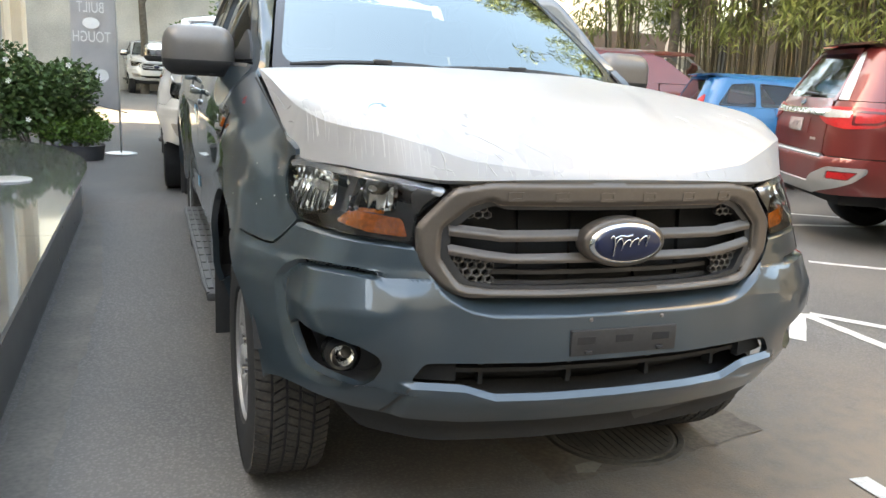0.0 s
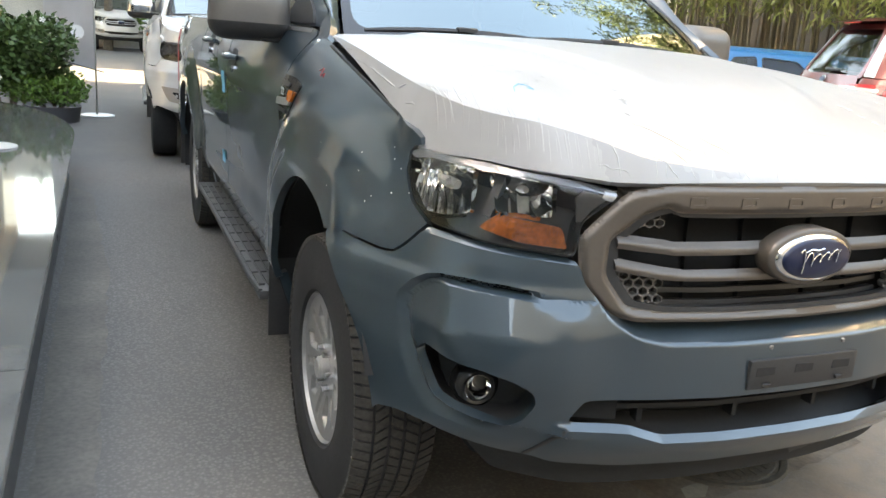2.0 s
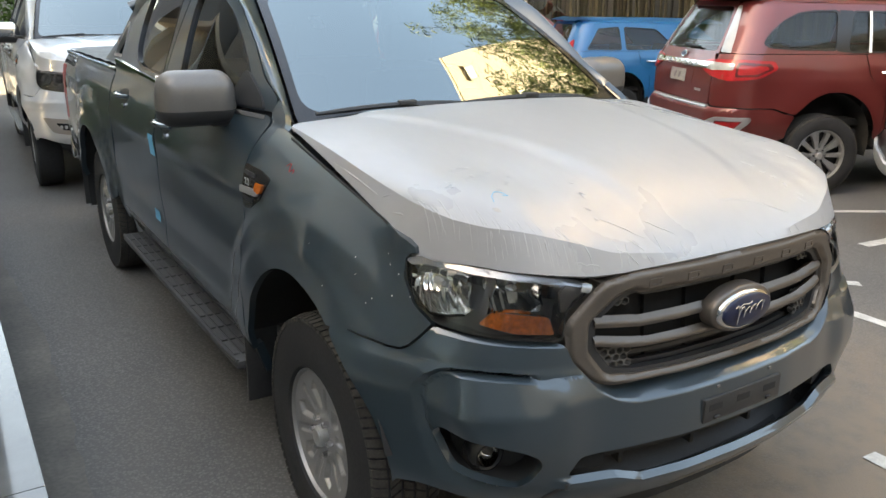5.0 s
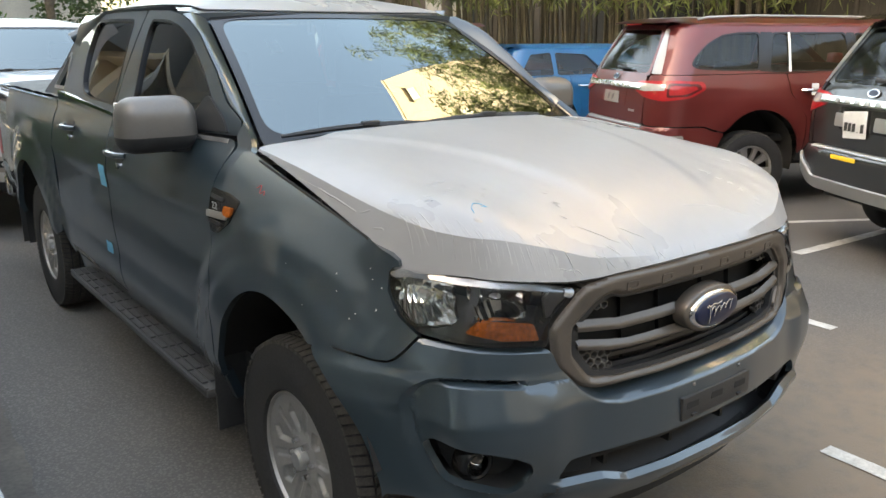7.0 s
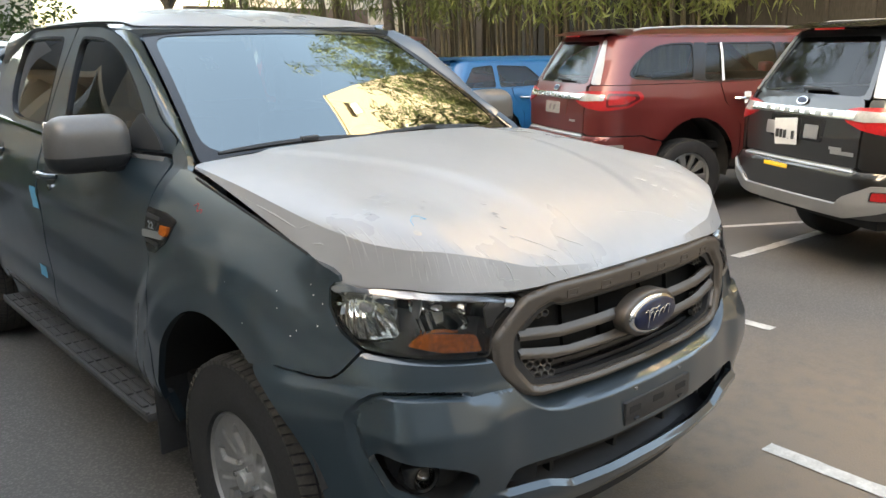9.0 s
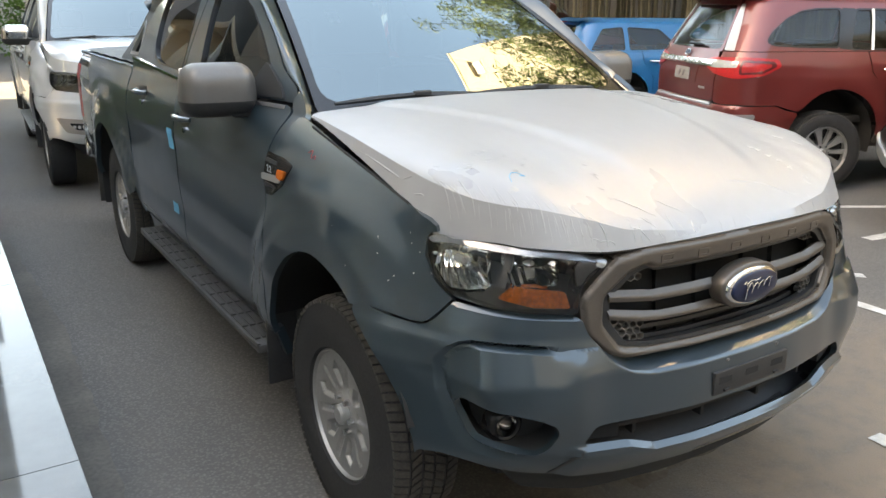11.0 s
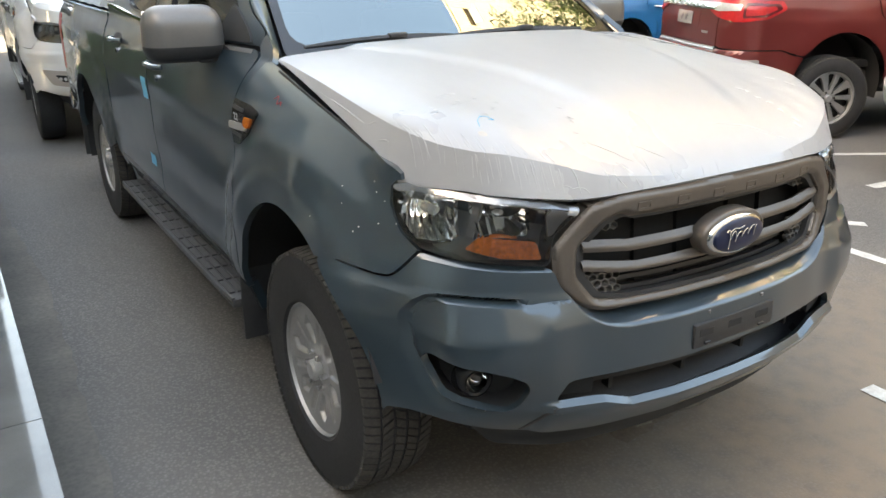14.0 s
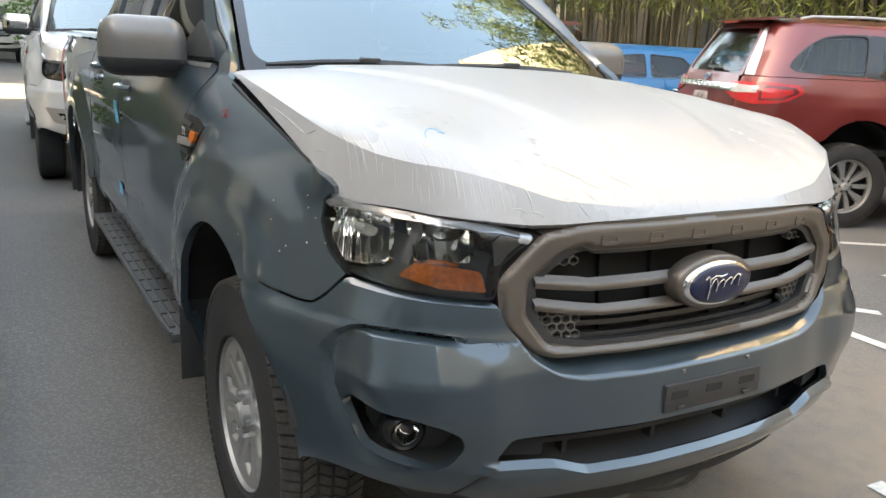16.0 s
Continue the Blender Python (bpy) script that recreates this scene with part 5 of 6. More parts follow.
        bmesh.ops.bevel(mir, geom=mir.edges[:], offset=.068, segments=6, affect="EDGES", profile=.55)
        cut = Matrix.Translation((sd * .928, 1.60, 1.326)) @ Matrix.Rotation(sd * .10, 4, "Z")
        low = mir.copy()
        for b_, keep_up in ((mir, True), (low, False)):
            bmesh.ops.bisect_plane(b_, geom=b_.verts[:] + b_.edges[:] + b_.faces[:], plane_co=(0, 0, -.035), plane_no=(0, 0, 1), clear_inner=keep_up, clear_outer=not keep_up)
            bmesh.ops.holes_fill(b_, edges=[e for e in b_.edges if len(e.link_faces) == 1])
            bmesh.ops.transform(b_, matrix=cut, verts=b_.verts)
        M_ = P("door_mirror", low, BLACK, "door mirror with a grey cap over a black base")
        P("mirror_cap", mir, MIRROR_CAP if film else CHROME, "grey mirror cap" if film else "chrome mirror cap", M_)
        gl2 = bmesh.new()
        box(sd * .82, sd * 1.04, 1.672, 1.678, 1.26, 1.40, .002, 1, gl2)
        P("mirror_glass", gl2, CHROME, "", M_)
        arm = bmesh.new()
        box(sd * .74, sd * .90, 1.55, 1.66, 1.232, 1.280, .018, 3, arm)
        P("mirror_arm", arm, BLACK, "", M_)
        P("mirror_sail", panel(rounded([(1.42, 1.300), (1.47, 1.345), (1.60, 1.420), (1.68, 1.30)], .02, 3), cab, .03, (), .01, push=.010), BLACK, "", M_)
    # roof, film, rear
    outl = [(-.656, 2.05), (-.615, 1.965), (-.3, 1.938), (0, 1.932), (.3, 1.938), (.615, 1.965), (.656, 2.05), (.65, 3.10), (.61, 3.40), (-.61, 3.40), (-.65, 3.10)]
    R_ = P("roof", panel(outl, roof_at, .06, (), .03, core=(0, 2.6, .8)), paint_mat, "cab roof")
    for sd in both:
        def rail(u, v, sd=sd):
            y = 2.065 + 1.345 * u
            a, b = roof_at(np.array([.652]), np.array([y]))[0], cabin(np.array([y]), np.array([1.719 if u < .7 else 1.719 - .16 * (u - .7) / .3]))[0]
            q = a * (1 - v) + b * v
            return (sd * (q[0] + .012 * math.sin(math.pi * v)), q[1], q[2] + .012 * math.sin(math.pi * v))
        P("roof_rail", grid(24, 6, rail), paint_mat, "", R_)
    if film:
        fo = rounded([(-.585, 2.00), (-.3, 1.960), (0, 1.953), (.3, 1.960), (.585, 2.00), (.585, 3.32), (-.585, 3.32)], .05, 4)
        P("roof_film", panel(fo, roof_at, .06, (), .003, core=(0, 2.6, .8), push=.006), FILM, "white protective film on the roof", R_)
    P("cab_rear", grid(12, 8, lambda u, v: ((u * 2 - 1) * (.81 - .20 * max(0, v - .45) / .55), 3.49 - .10 * max(0, v - .45) / .55, .6 + 1.07 * v)), paint_mat)
    P("rear_window", panel(rounded([(-.55, 1.32), (.55, 1.32), (.48, 1.60), (-.48, 1.60)], .05, 4), lambda x, z: np.stack([x, 3.505 - .10 * (z - 1.08) / .59, z], -1), .1, (), 0, core=(0, 2.6, .8)), GLOSS_BLACK)
    cov = grid(20, 16, lambda u, v: ((u * 2 - 1) * .79, 3.56 + 1.68 * v, 1.300 + .016 * (1 - (u * 2 - 1) ** 4) + .004 * math.sin(v * 60)))
    P("bed_cover", cov, BLACK, "black ribbed cover over the cargo bed")
    P("sports_hoop", tube([(-.70, 3.56, 1.60), (-.60, 3.54, 1.655), (0, 3.53, 1.675), (.60, 3.54, 1.655), (.70, 3.56, 1.60)], .030, 10), paint_mat if film else BLACK, "sports bar crossing behind the cabin")
    P("tailgate", box(-.80, .80, 5.20, 5.25, .66, 1.285, .012), paint_mat, "closed tailgate")
    P("rear_bumper", box(-.85, .85, 5.22, 5.36, .50, .66, .03, 3), CHROME, "rear step bumper")
    P("chassis", box(-.60, .60, .35, 5.1, .34, .56, .03), DARK)
    P("engine_bay", box(-.55, .55, .22, 1.15, .45, 1.02, .03), DARK)
    P("floor_pan", box(-.78, .78, 1.3, 3.45, .50, .56, .02), DARK)
    P("axle", tube([(-.7, .85, .378), (.7, .85, .378)], .06, 10), DARK)
    P("axle", tube([(-.7, 4.07, .378), (.7, 4.07, .378)], .06, 10), DARK)
    # inside
    P("dashboard", grid(16, 8, lambda u, v: ((u * 2 - 1) * .72, 1.30 + .42 * v, 1.20 + .055 * math.sin(v * 2.6) - .10 * max(0, v - .8))), DARK, "dark dashboard")
    for x0 in (-.36, .36):
        seat = box(x0 - .24, x0 + .24, 2.25, 2.42, .75, 1.33, .06, 3)
        box(x0 - .24, x0 + .24, 1.85, 2.40, .62, .82, .06, 3, seat)
        St = P("seat", seat, SEAT, "dark cloth seat")
        P("headrest", box(x0 - .12, x0 + .12, 2.33, 2.44, 1.37, 1.55, .04, 3), SEAT, "", St)
    P("rear_bench", box(-.64, .64, 3.15, 3.32, .75, 1.34, .06, 3), SEAT, "dark rear bench")
    sw_ = bmesh.new()
    ring = [(.36 + .19 * math.cos(t), 1.78 + .06 * math.sin(t), 1.10 + .17 * math.sin(t)) for t in np.linspace(0, 6.2832, 28)]
    tube(ring, .015, 8, False, sw_)
    P("steering_wheel", sw_, BLACK, "")
    return T

# ---- estate bodies seen from the tail: s runs round from the middle of the tail, z is height; the tail is y = 0, the nose at +y ----
def tail_surface(kx, ky, kz):
    WZ = [.30, .5, .62, .8, 1.0, 1.12, 1.2, 1.3, 1.5, 1.68, 1.76]
    WX = [.84, .90, .925, .93, .93, .915, .888, .855, .785, .705, .62]
    TZ = [.30, .42, .52, .70, .735, .95, 1.1, 1.2, 1.3, 1.68, 1.76]
    TY = [.14, .05, .0, .0, .045, .04, .055, .095, .145, .345, .42]

    def f(s, z):
        s, z = np.asarray(s, float), np.asarray(z, float)
        a, g = np.abs(s), np.where(s < 0, -1.0, 1.0)
        th = np.clip((a - .63) / .30, 0, math.pi / 2)
        x = np.minimum(a, .63) + .30 * np.sin(th)
        y = .30 * (1 - np.cos(th)) + np.maximum(a - .63 - .30 * math.pi / 2, 0) + .05 * (x / .93) ** 2
        w = np.interp(z, WZ, WX) / .93
        nose = np.clip((y - 4.25) / .62, 0, 1)
        x = x * w * (1 - .20 * nose ** 2)
        y = y + np.interp(z, TZ, TY) * (1 - sm(.95, 2.0, a))
        for cy in (1.14, 3.99):
            r = np.hypot(y - cy, z - .42)
            x = x + .022 * sm(.74, .50, r) * sm(1.0, 1.2, a) * sm(.3, .45, z)
        return np.stack([x * g * kx, y * ky, z * kz], -1)
    return f


def estate(m, paint_mat, name, label, k=(1, 1, 1), trim=True, plate_sheet=False, handle_tape=False, spoiler=True, rails=True, small=False):
    T = thing(name, m, label, "car")
    f = tail_surface(*k)
    kx, ky, kz = k
    core = (0, 2.45 * ky, .8 * kz)
    P = lambda n, bm, mat, lab="", par=None: part(n, bm, mat, par or T, lab)
    Q = lambda poly, step=.05, holes=(), skirt=.015, push=0.0, r=.02, sd=1: panel(rounded(poly, r, 3), lambda s, z: f(sd * s, z), step, holes, skirt, core=core, push=push)
    sym = lambda h: h + [(-s, z) for s, z in h[::-1]]
    B = P("rear_bumper", Q(sym([(.70, .735), (1.30, .735), (1.42, .70)] + [(1.95 - .47 * math.cos(t), .42 + .48 * math.sin(t)) for t in np.linspace(.55, .1, 5)] + [(1.35, .42), (.80, .40)]), .05), paint_mat, "painted rear bumper")
    if trim:
        P("bumper_guard", Q(sym([(.55, .50), (.62, .56), (.80, .655), (1.12, .66), (1.12, .625), (1.02, .53), (.86, .47), (.60, .40)]), .04, [rounded([(sd * .80, .62), (sd * 1.05, .625), (sd * .98, .545), (sd * .80, .545)], .01, 2) for sd in (-1, 1)], .02, .018), SATIN, "silver lower bumper guard", B)
        for sd in (-1, 1):
            P("reflector", Q([(.81, .612), (1.03, .617), (.97, .555), (.81, .555)], .05, (), .01, .008, .01, sd), RED_LENS, "red bumper reflector", B)
    P("bumper_step", Q(sym([(.60, .752), (.64, .735), (.64, .722)]), .05, (), .03, .008, .005), SATIN if trim else BLACK, "", B)
    G = P("tailgate", Q(sym([(.62, 1.225), (.66, 1.10), (.64, .755)]), .05), paint_mat, "closed tailgate")
    P("rear_window", Q(sym([(.56, 1.655), (.61, 1.45), (.625, 1.235)]), .08, (), .006, -.006, .06), CAR_GLASS, "sloping tinted rear window", G).visible_shadow = False
    P("tailgate_frame", Q(sym([(.60, 1.70), (.655, 1.45), (.665, 1.225)]), .05, [rounded(sym([(.56, 1.655), (.605, 1.45), (.62, 1.24)]), .06, 3)], .02), paint_mat if not small else paint_mat, "", G)
    if trim:
        P("tailgate_bar", Q(sym([(.60, 1.135), (.60, 1.085)]), .05, (), .02, .022, .008), CHROME, "chrome bar across the tailgate", G)
        for j in range(7):
            s0 = -.36 + .12 * j
            P("bar_mark", Q([(s0 - .030, 1.122), (s0 + .030, 1.122), (s0 + .030, 1.098), (s0 - .030, 1.098)], .05, (), .003, .026, .003), SATIN, "", G)
    P("number_plate_recess", Q(sym([(.32, 1.070), (.30, .90)]), .06, (), .01, .004, .02), GLOSS_BLACK if plate_sheet else paint_mat, "", G)
    if plate_sheet:
        pl = Q([(-.24, 1.035), (.03, 1.06), (.05, .86), (-.21, .84)], .06, (), .004, .022, .004)
        N = P("number_plate", pl, PLATE_WHITE, "white paper number plate", G)
        for j, (w_, h_) in enumerate(((.040, .07), (.036, .07), (.036, .07), (.012, .012), (.036, .07))):
            s0 = -.185 + .047 * j
            P("plate_mark", Q([(s0 - w_ / 2, .90 + h_ - .014), (s0 + w_ / 2, .905 + h_ - .014), (s0 + w_ / 2, .90), (s0 - w_ / 2, .895)], .06, (), .001, .025, .002), INK, "", N)
        for s0 in (-.29, .17):
            P("plate_bracket", Q([(s0 - .06, 1.02), (s0 + .09, 1.02), (s0 + .09, .92), (s0 - .06, .92)], .06, (), .004, .012, .01), SATIN, "", G)
        P("sticker", Q([(.40, .862), (.62, .862), (.62, .835), (.40, .835)], .06, (), .002, .01, .004), SATIN, "", G)
        S = P("yellow_sticker", Q([(-.30, .702), (.0, .702), (.0, .672), (-.30, .672)], .06, (), .001, .004, .004), YELLOW_INK, "", B)
    elif trim:
        N = P("number_plate", Q(sym([(.17, 1.045), (.17, .925)]), .06, (), .004, .014, .012), CLEAR_LAMP, "blank silver number plate", G)
        for s0 in (-.07, .03):
            P("plate_mark", Q([(s0, 1.005), (s0 + .05, 1.02), (s0 + .03, .96), (s0 - .01, .95)], .06, (), .001, .018, .004), LAMP_BODY, "", N)
    if trim:
        P("badge", Q(ellipse(0, 1.185, .065, .030, 20), .05, (), .006, .014, .0), CHROME, "oval chrome badge", G)
        P("badge_enamel", Q(ellipse(0, 1.185, .052, .021, 20), .05, (), .003, .018, .0), BADGE_BLUE, "", G)
    if trim:
        P("drive_mark", Q([(.38, .885), (.50, .885), (.50, .862), (.38, .862)], .04, (), .002, .006, .004), SATIN, "", G)
    wp = bmesh.new()
    tube([f(np.array([s]), np.array([1.245 + .02 * (1 - abs(s))]))[0] + np.array([0, -.02, .015]) for s in (-.02, .1, .2, .3)], [.018, .014, .012, .008], 6, True, wp)
    P("rear_wiper", wp, BLACK, "", G)
    # body sides
    for sd in (-1, 1):
        R = lambda poly, step=.05, holes=(), skirt=.015, push=0.0, r=.02: Q(poly, step, holes, skirt, push, r, sd)
        arch1 = [(1.94 + .465 * math.cos(t), .42 + .475 * math.sin(t)) for t in np.linspace(.1, 2.55, 16)]
        quarter = [(.675, 1.225), (.675, 1.13), (.66, .76), (.72, .745), (1.30, .745), (1.43, .71)] + arch1[::-1] + [(2.42, .44), (2.46, .50), (2.46, .80), (2.38, .92), (2.26, 1.05), (2.22, 1.235)]
        P("rear_quarter", R(quarter, .05), paint_mat, "rear quarter panel")
        if small:
            wins = [[(1.10, 1.25), (1.20, 1.60), (1.86, 1.63), (1.90, 1.25)], [(1.98, 1.25), (1.96, 1.63), (2.60, 1.60), (3.0, 1.27)]]
        else:
            wins = [[(1.04, 1.325), (1.07, 1.42), (1.17, 1.53), (1.36, 1.60), (1.65, 1.625), (1.99, 1.63), (1.94, 1.262), (1.45, 1.268), (1.14, 1.283)], [(2.02, 1.245), (2.10, 1.625), (2.96, 1.625), (2.97, 1.255)], [(3.05, 1.255), (3.04, 1.622), (3.32, 1.60), (3.86, 1.29)]]
        P("window_band", R([(.69, 1.232), (.64, 1.45), (.63, 1.66), (.70, 1.70), (1.5, 1.715), (3.2, 1.70), (3.45, 1.63), (4.05, 1.25)], .05, [rounded(w, .05, 4) for w in wins], .02), paint_mat)
        for w in wins:
            P("side_window", R(w, .1, (), .004, -.008, .05), CAR_GLASS, "tinted side window").visible_shadow = False
            c = np.mean(w, 0)
            P("window_seal", R(w, .06, [rounded([(c[0] + (a - c[0]) * .95, c[1] + (b - c[1]) * .92) for a, b in w], .05, 4)], .008, .003, .05), GLOSS_BLACK)
        if not small:
            P("door_pillar", R([(1.925, 1.262), (1.985, 1.628), (2.115, 1.624), (2.04, 1.250)], .06, (), .003, .004, .004), GLOSS_BLACK)
            P("door_pillar", R([(2.965, 1.262), (2.955, 1.620), (3.045, 1.618), (3.055, 1.262)], .06, (), .003, .004, .004), GLOSS_BLACK)
            P("window_strip", R([(2.245, 1.25), (2.285, 1.62), (2.31, 1.62), (2.275, 1.25)], .06, (), .003, .008, .002), WHITE_TAPE if handle_tape else GLOSS_BLACK)
            P("tail_pillar_trim", R([(.685, 1.238), (.645, 1.50), (.635, 1.655), (.70, 1.66), (.77, 1.40), (.80, 1.235)], .05, (), .004, .004, .012), SATIN if trim else paint_mat, "silver trim beside the rear window")
        for a, b, nm in ((2.47, 3.38, "rear_door"), (3.39, 4.32, "front_door")):
            bottom = .46
            D = P(nm, R([(a, bottom), (a, .80) if nm == "rear_door" else (a, 1.0), (a - .20 if nm == "rear_door" else a, 1.05), (a - .24 if nm == "rear_door" else a, 1.235), (b - .01, 1.245), (b - .01, bottom)], .06), paint_mat)
            hs = a + (.02 if nm == "rear_door" else .10)
            c = [f(np.array([sd * (hs + t)]), np.array([1.075]))[0] for t in (-.11, -.08, 0, .08, .11)]
            hb = bmesh.new()
            tube([(p[0] + sd * o, p[1], p[2]) for p, o in zip(c, (.005, .034, .042, .034, .005))], [.012, .016, .016, .016, .012], 8, True, hb)
            H = P("door_handle", hb, CHROME, "chrome door handle", D)
            if handle_tape and nm == "rear_door":
                P("white_tape", R([(hs - .03, 1.125), (hs + .05, 1.125), (hs + .05, 1.02), (hs - .03, 1.02)], .05, (), .002, .046, .006), WHITE_TAPE, "strip of white tape", H)
        arch2 = [(4.79 + .465 * math.cos(t), .42 + .475 * math.sin(t)) for t in np.linspace(.1, 3.04, 16)]
        P("front_wing", R([(4.32, .46), (4.32, 1.22), (4.7, 1.16), (5.3, 1.06), (5.62, .95), (5.66, .50)] + arch2, .06), paint_mat)
        P("sill", R([(2.42, .47), (4.32, .47), (4.32, .36), (2.42, .36)], .08, (), .03, -.01), BLACK)
        P("tail_lamp", R([(.50, 1.150), (.62, 1.168), (.95, 1.175), (1.24, 1.165), (1.30, 1.10), (1.12, 1.015), (.86, .985), (.66, 1.02), (.50, 1.075)] if trim else [(.66, 1.30), (.80, 1.42), (.86, 1.2), (.80, .98), (.68, 1.0)], .04, (), .02, .014, .03), RED_LENS, "wraparound red tail lamp")
        if trim:
            P("lamp_ring", R([(.90, 1.150), (1.20, 1.142), (1.25, 1.10), (1.10, 1.035), (.90, 1.020)], .04, [rounded([(.92, 1.130), (1.17, 1.124), (1.20, 1.10), (1.08, 1.052), (.92, 1.040)], .015, 3)], .004, .018, .02), RED_DEEP, "dark red lamp ring")
            P("lamp_insert", R([(.50, 1.140), (.66, 1.145), (.88, 1.135), (.88, 1.085), (.66, 1.075), (.50, 1.085)], .04, (), .006, .018, .01), CLEAR_LAMP, "clear lamp strip")
        for cy in (1.14, 3.99):
            well = bmesh.new()
            ends = [[well.verts.new((sd * x * kx, (cy + .48 * math.cos(t)) * ky, (.42 + .47 * math.sin(t)) * kz)) for t in np.linspace(-.3, math.pi + .3, 18)] for x in (.90, .55)]
            for i in range(17):
                well.faces.new((ends[0][i], ends[0][i + 1], ends[1][i + 1], ends[1][i]))
            well.faces.new(ends[1])
            P("wheel_arch_liner", well, DARK)
            wheel("wheel", T, (sd * .80 * kx, cy * ky, .388 * kz - .10), sd, .388 * kz, .245 * kx, .245 * kz, "ten", lugs=not small and sd > 0 and cy < 2)
        mir = box(sd * .92 * kx, sd * 1.08 * kx, 3.42 * ky, 3.56 * ky, 1.22 * kz, 1.38 * kz, .04, 3)
        P("door_mirror", mir, paint_mat)
    # roof
    def roof(u, v):
        y = .42 + 2.85 * v
        x = (u * 2 - 1)
        w = .655 - .05 * max(0, v - .7)
        return (x * w * kx, (y + .06 * x * x * (1 - v)) * ky, (1.775 - .065 * abs(x) ** 3 - .07 * max(0, v - .6) ** 1.5 - .03 * max(0, .12 - v) / .12) * kz)
    P("roof", grid(18, 24, roof), paint_mat, "car roof")
    for sd in (-1, 1):
        P("roof_edge", grid(24, 5, lambda u, v, sd=sd: tuple(np.array(roof(1 if sd > 0 else 0, u)) * (1 - v) + f(np.array([sd * (.72 + 2.72 * u)]), np.array([1.70 - .02 * u]))[0] * v)), paint_mat)
        if rails:
            P("roof_rail", tube([(sd * .60 * kx, y * ky, z * kz) for y, z in ((.62, 1.745), (.72, 1.768), (1.2, 1.784), (2.4, 1.774), (2.9, 1.752), (3.0, 1.735))], .013, 8), SATIN, "silver roof rail")
    if spoiler:
        sp = grid(20, 6, lambda u, v: ((u * 2 - 1) * (.63 + .02 * v) * kx, (.24 + .05 * (u * 2 - 1) ** 2 + .32 * v) * ky, (1.715 + .055 * math.sin(min(v * 1.6, 1.57))) * kz))
        bmesh.ops.solidify(sp, geom=sp.faces[:], thickness=.035)
        P("roof_spoiler", sp, paint_mat, "roof spoiler above the rear window")
        P("brake_light", box(-.16 * kx, .16 * kx, .245 * ky, .26 * ky, 1.700 * kz, 1.715 * kz, .003, 1), RED_LENS)
    # front end
    P("bonnet", grid(14, 12, lambda u, v: ((u * 2 - 1) * (.80 - .12 * v * v) * kx, (3.72 + 1.1 * v + (-.0)) * ky, (1.235 - .06 * v - .12 * v ** 4 - .05 * abs(u * 2 - 1) ** 3) * kz)), paint_mat)
    P("windscreen", grid(12, 8, lambda u, v: ((u * 2 - 1) * (.78 - .14 * v) * kx, (3.86 - .66 * v - .06 * (u * 2 - 1) ** 2) * ky, (1.22 + .47 * v) * kz)), CAR_GLASS)
    P("front_bumper", grid(20, 8, lambda u, v: ((u * 2 - 1) * .85 * kx, (4.86 - .30 * abs(u * 2 - 1) ** 3) * ky, (.40 + .70 * v) * kz)), paint_mat)
    P("grille", grid(10, 4, lambda u, v: ((u * 2 - 1) * .42 * kx, 4.872 * ky, (.78 + .24 * v) * kz)), BLACK)
    P("underbody", box(-.70 * kx, .70 * kx, .25 * ky, 4.6 * ky, .30 * kz, .52 * kz, .03), DARK)
    P("cabin_floor", box(-.74 * kx, .74 * kx, .6 * ky, 3.7 * ky, .55 * kz, .62 * kz, .02), DARK)
    for y0 in (1.55, 2.5):
        P("seat_row", box(-.60 * kx, .60 * kx, y0 * ky, (y0 + .18) * ky, .62 * kz, 1.30 * kz, .06, 3), SEAT)
    return T

# ---- ground and setting ----
def fall(x):
    """Height of the asphalt: it drops a little towards the parked cars."""
    return -.10 * float(sm(.9, 4.6, x))


_gx = [-400.0, -20.0] + [-2.0 + .25 * k for k in range(33)] + [20.0, 400.0]
_gb = bmesh.new()
_gr = [[_gb.verts.new((x, y, fall(x))) for y in (-400, -30, 0, 30, 400)] for x in _gx]
for _p, _q in zip(_gr, _gr[1:]):
    for k in range(4):
        _gb.faces.new((_p[k], _q[k], _q[k + 1], _p[k + 1]))
tagged(part("ground", _gb, ASPHALT, None), "worn grey asphalt with dusty patches", "ground", "", "structure")


def line_mark(a, b, w, name="parking_line"):
    """A strip of worn paint from a to b."""
    d = Vector((b[0] - a[0], b[1] - a[1]))
    n = Vector((-d.y, d.x)).normalized() * w / 2
    rnd = random.Random(int(a[0] * 100) + 7)
    L, bm = d.length, bmesh.new()
    k = max(2, int(L / .06))
    up, dn = [], []
    for i in range(k + 1):
        p = Vector(a) + d * i / k
        up.append(bm.verts.new((p.x + n.x * rnd.uniform(.9, 1.05), p.y + n.y * rnd.uniform(.9, 1.05), fall(p.x + n.x) + .005)))
        dn.append(bm.verts.new((p.x - n.x * rnd.uniform(.9, 1.05), p.y - n.y * rnd.uniform(.9, 1.05), fall(p.x - n.x) + .005)))
    for i in range(k):
        bm.faces.new((dn[i], dn[i + 1], up[i + 1], up[i]))
    return tagged(part(name, bm, LINE_PAINT, None, "", False), "worn white parking line on the asphalt", "road marking", "parking lines", "structure")


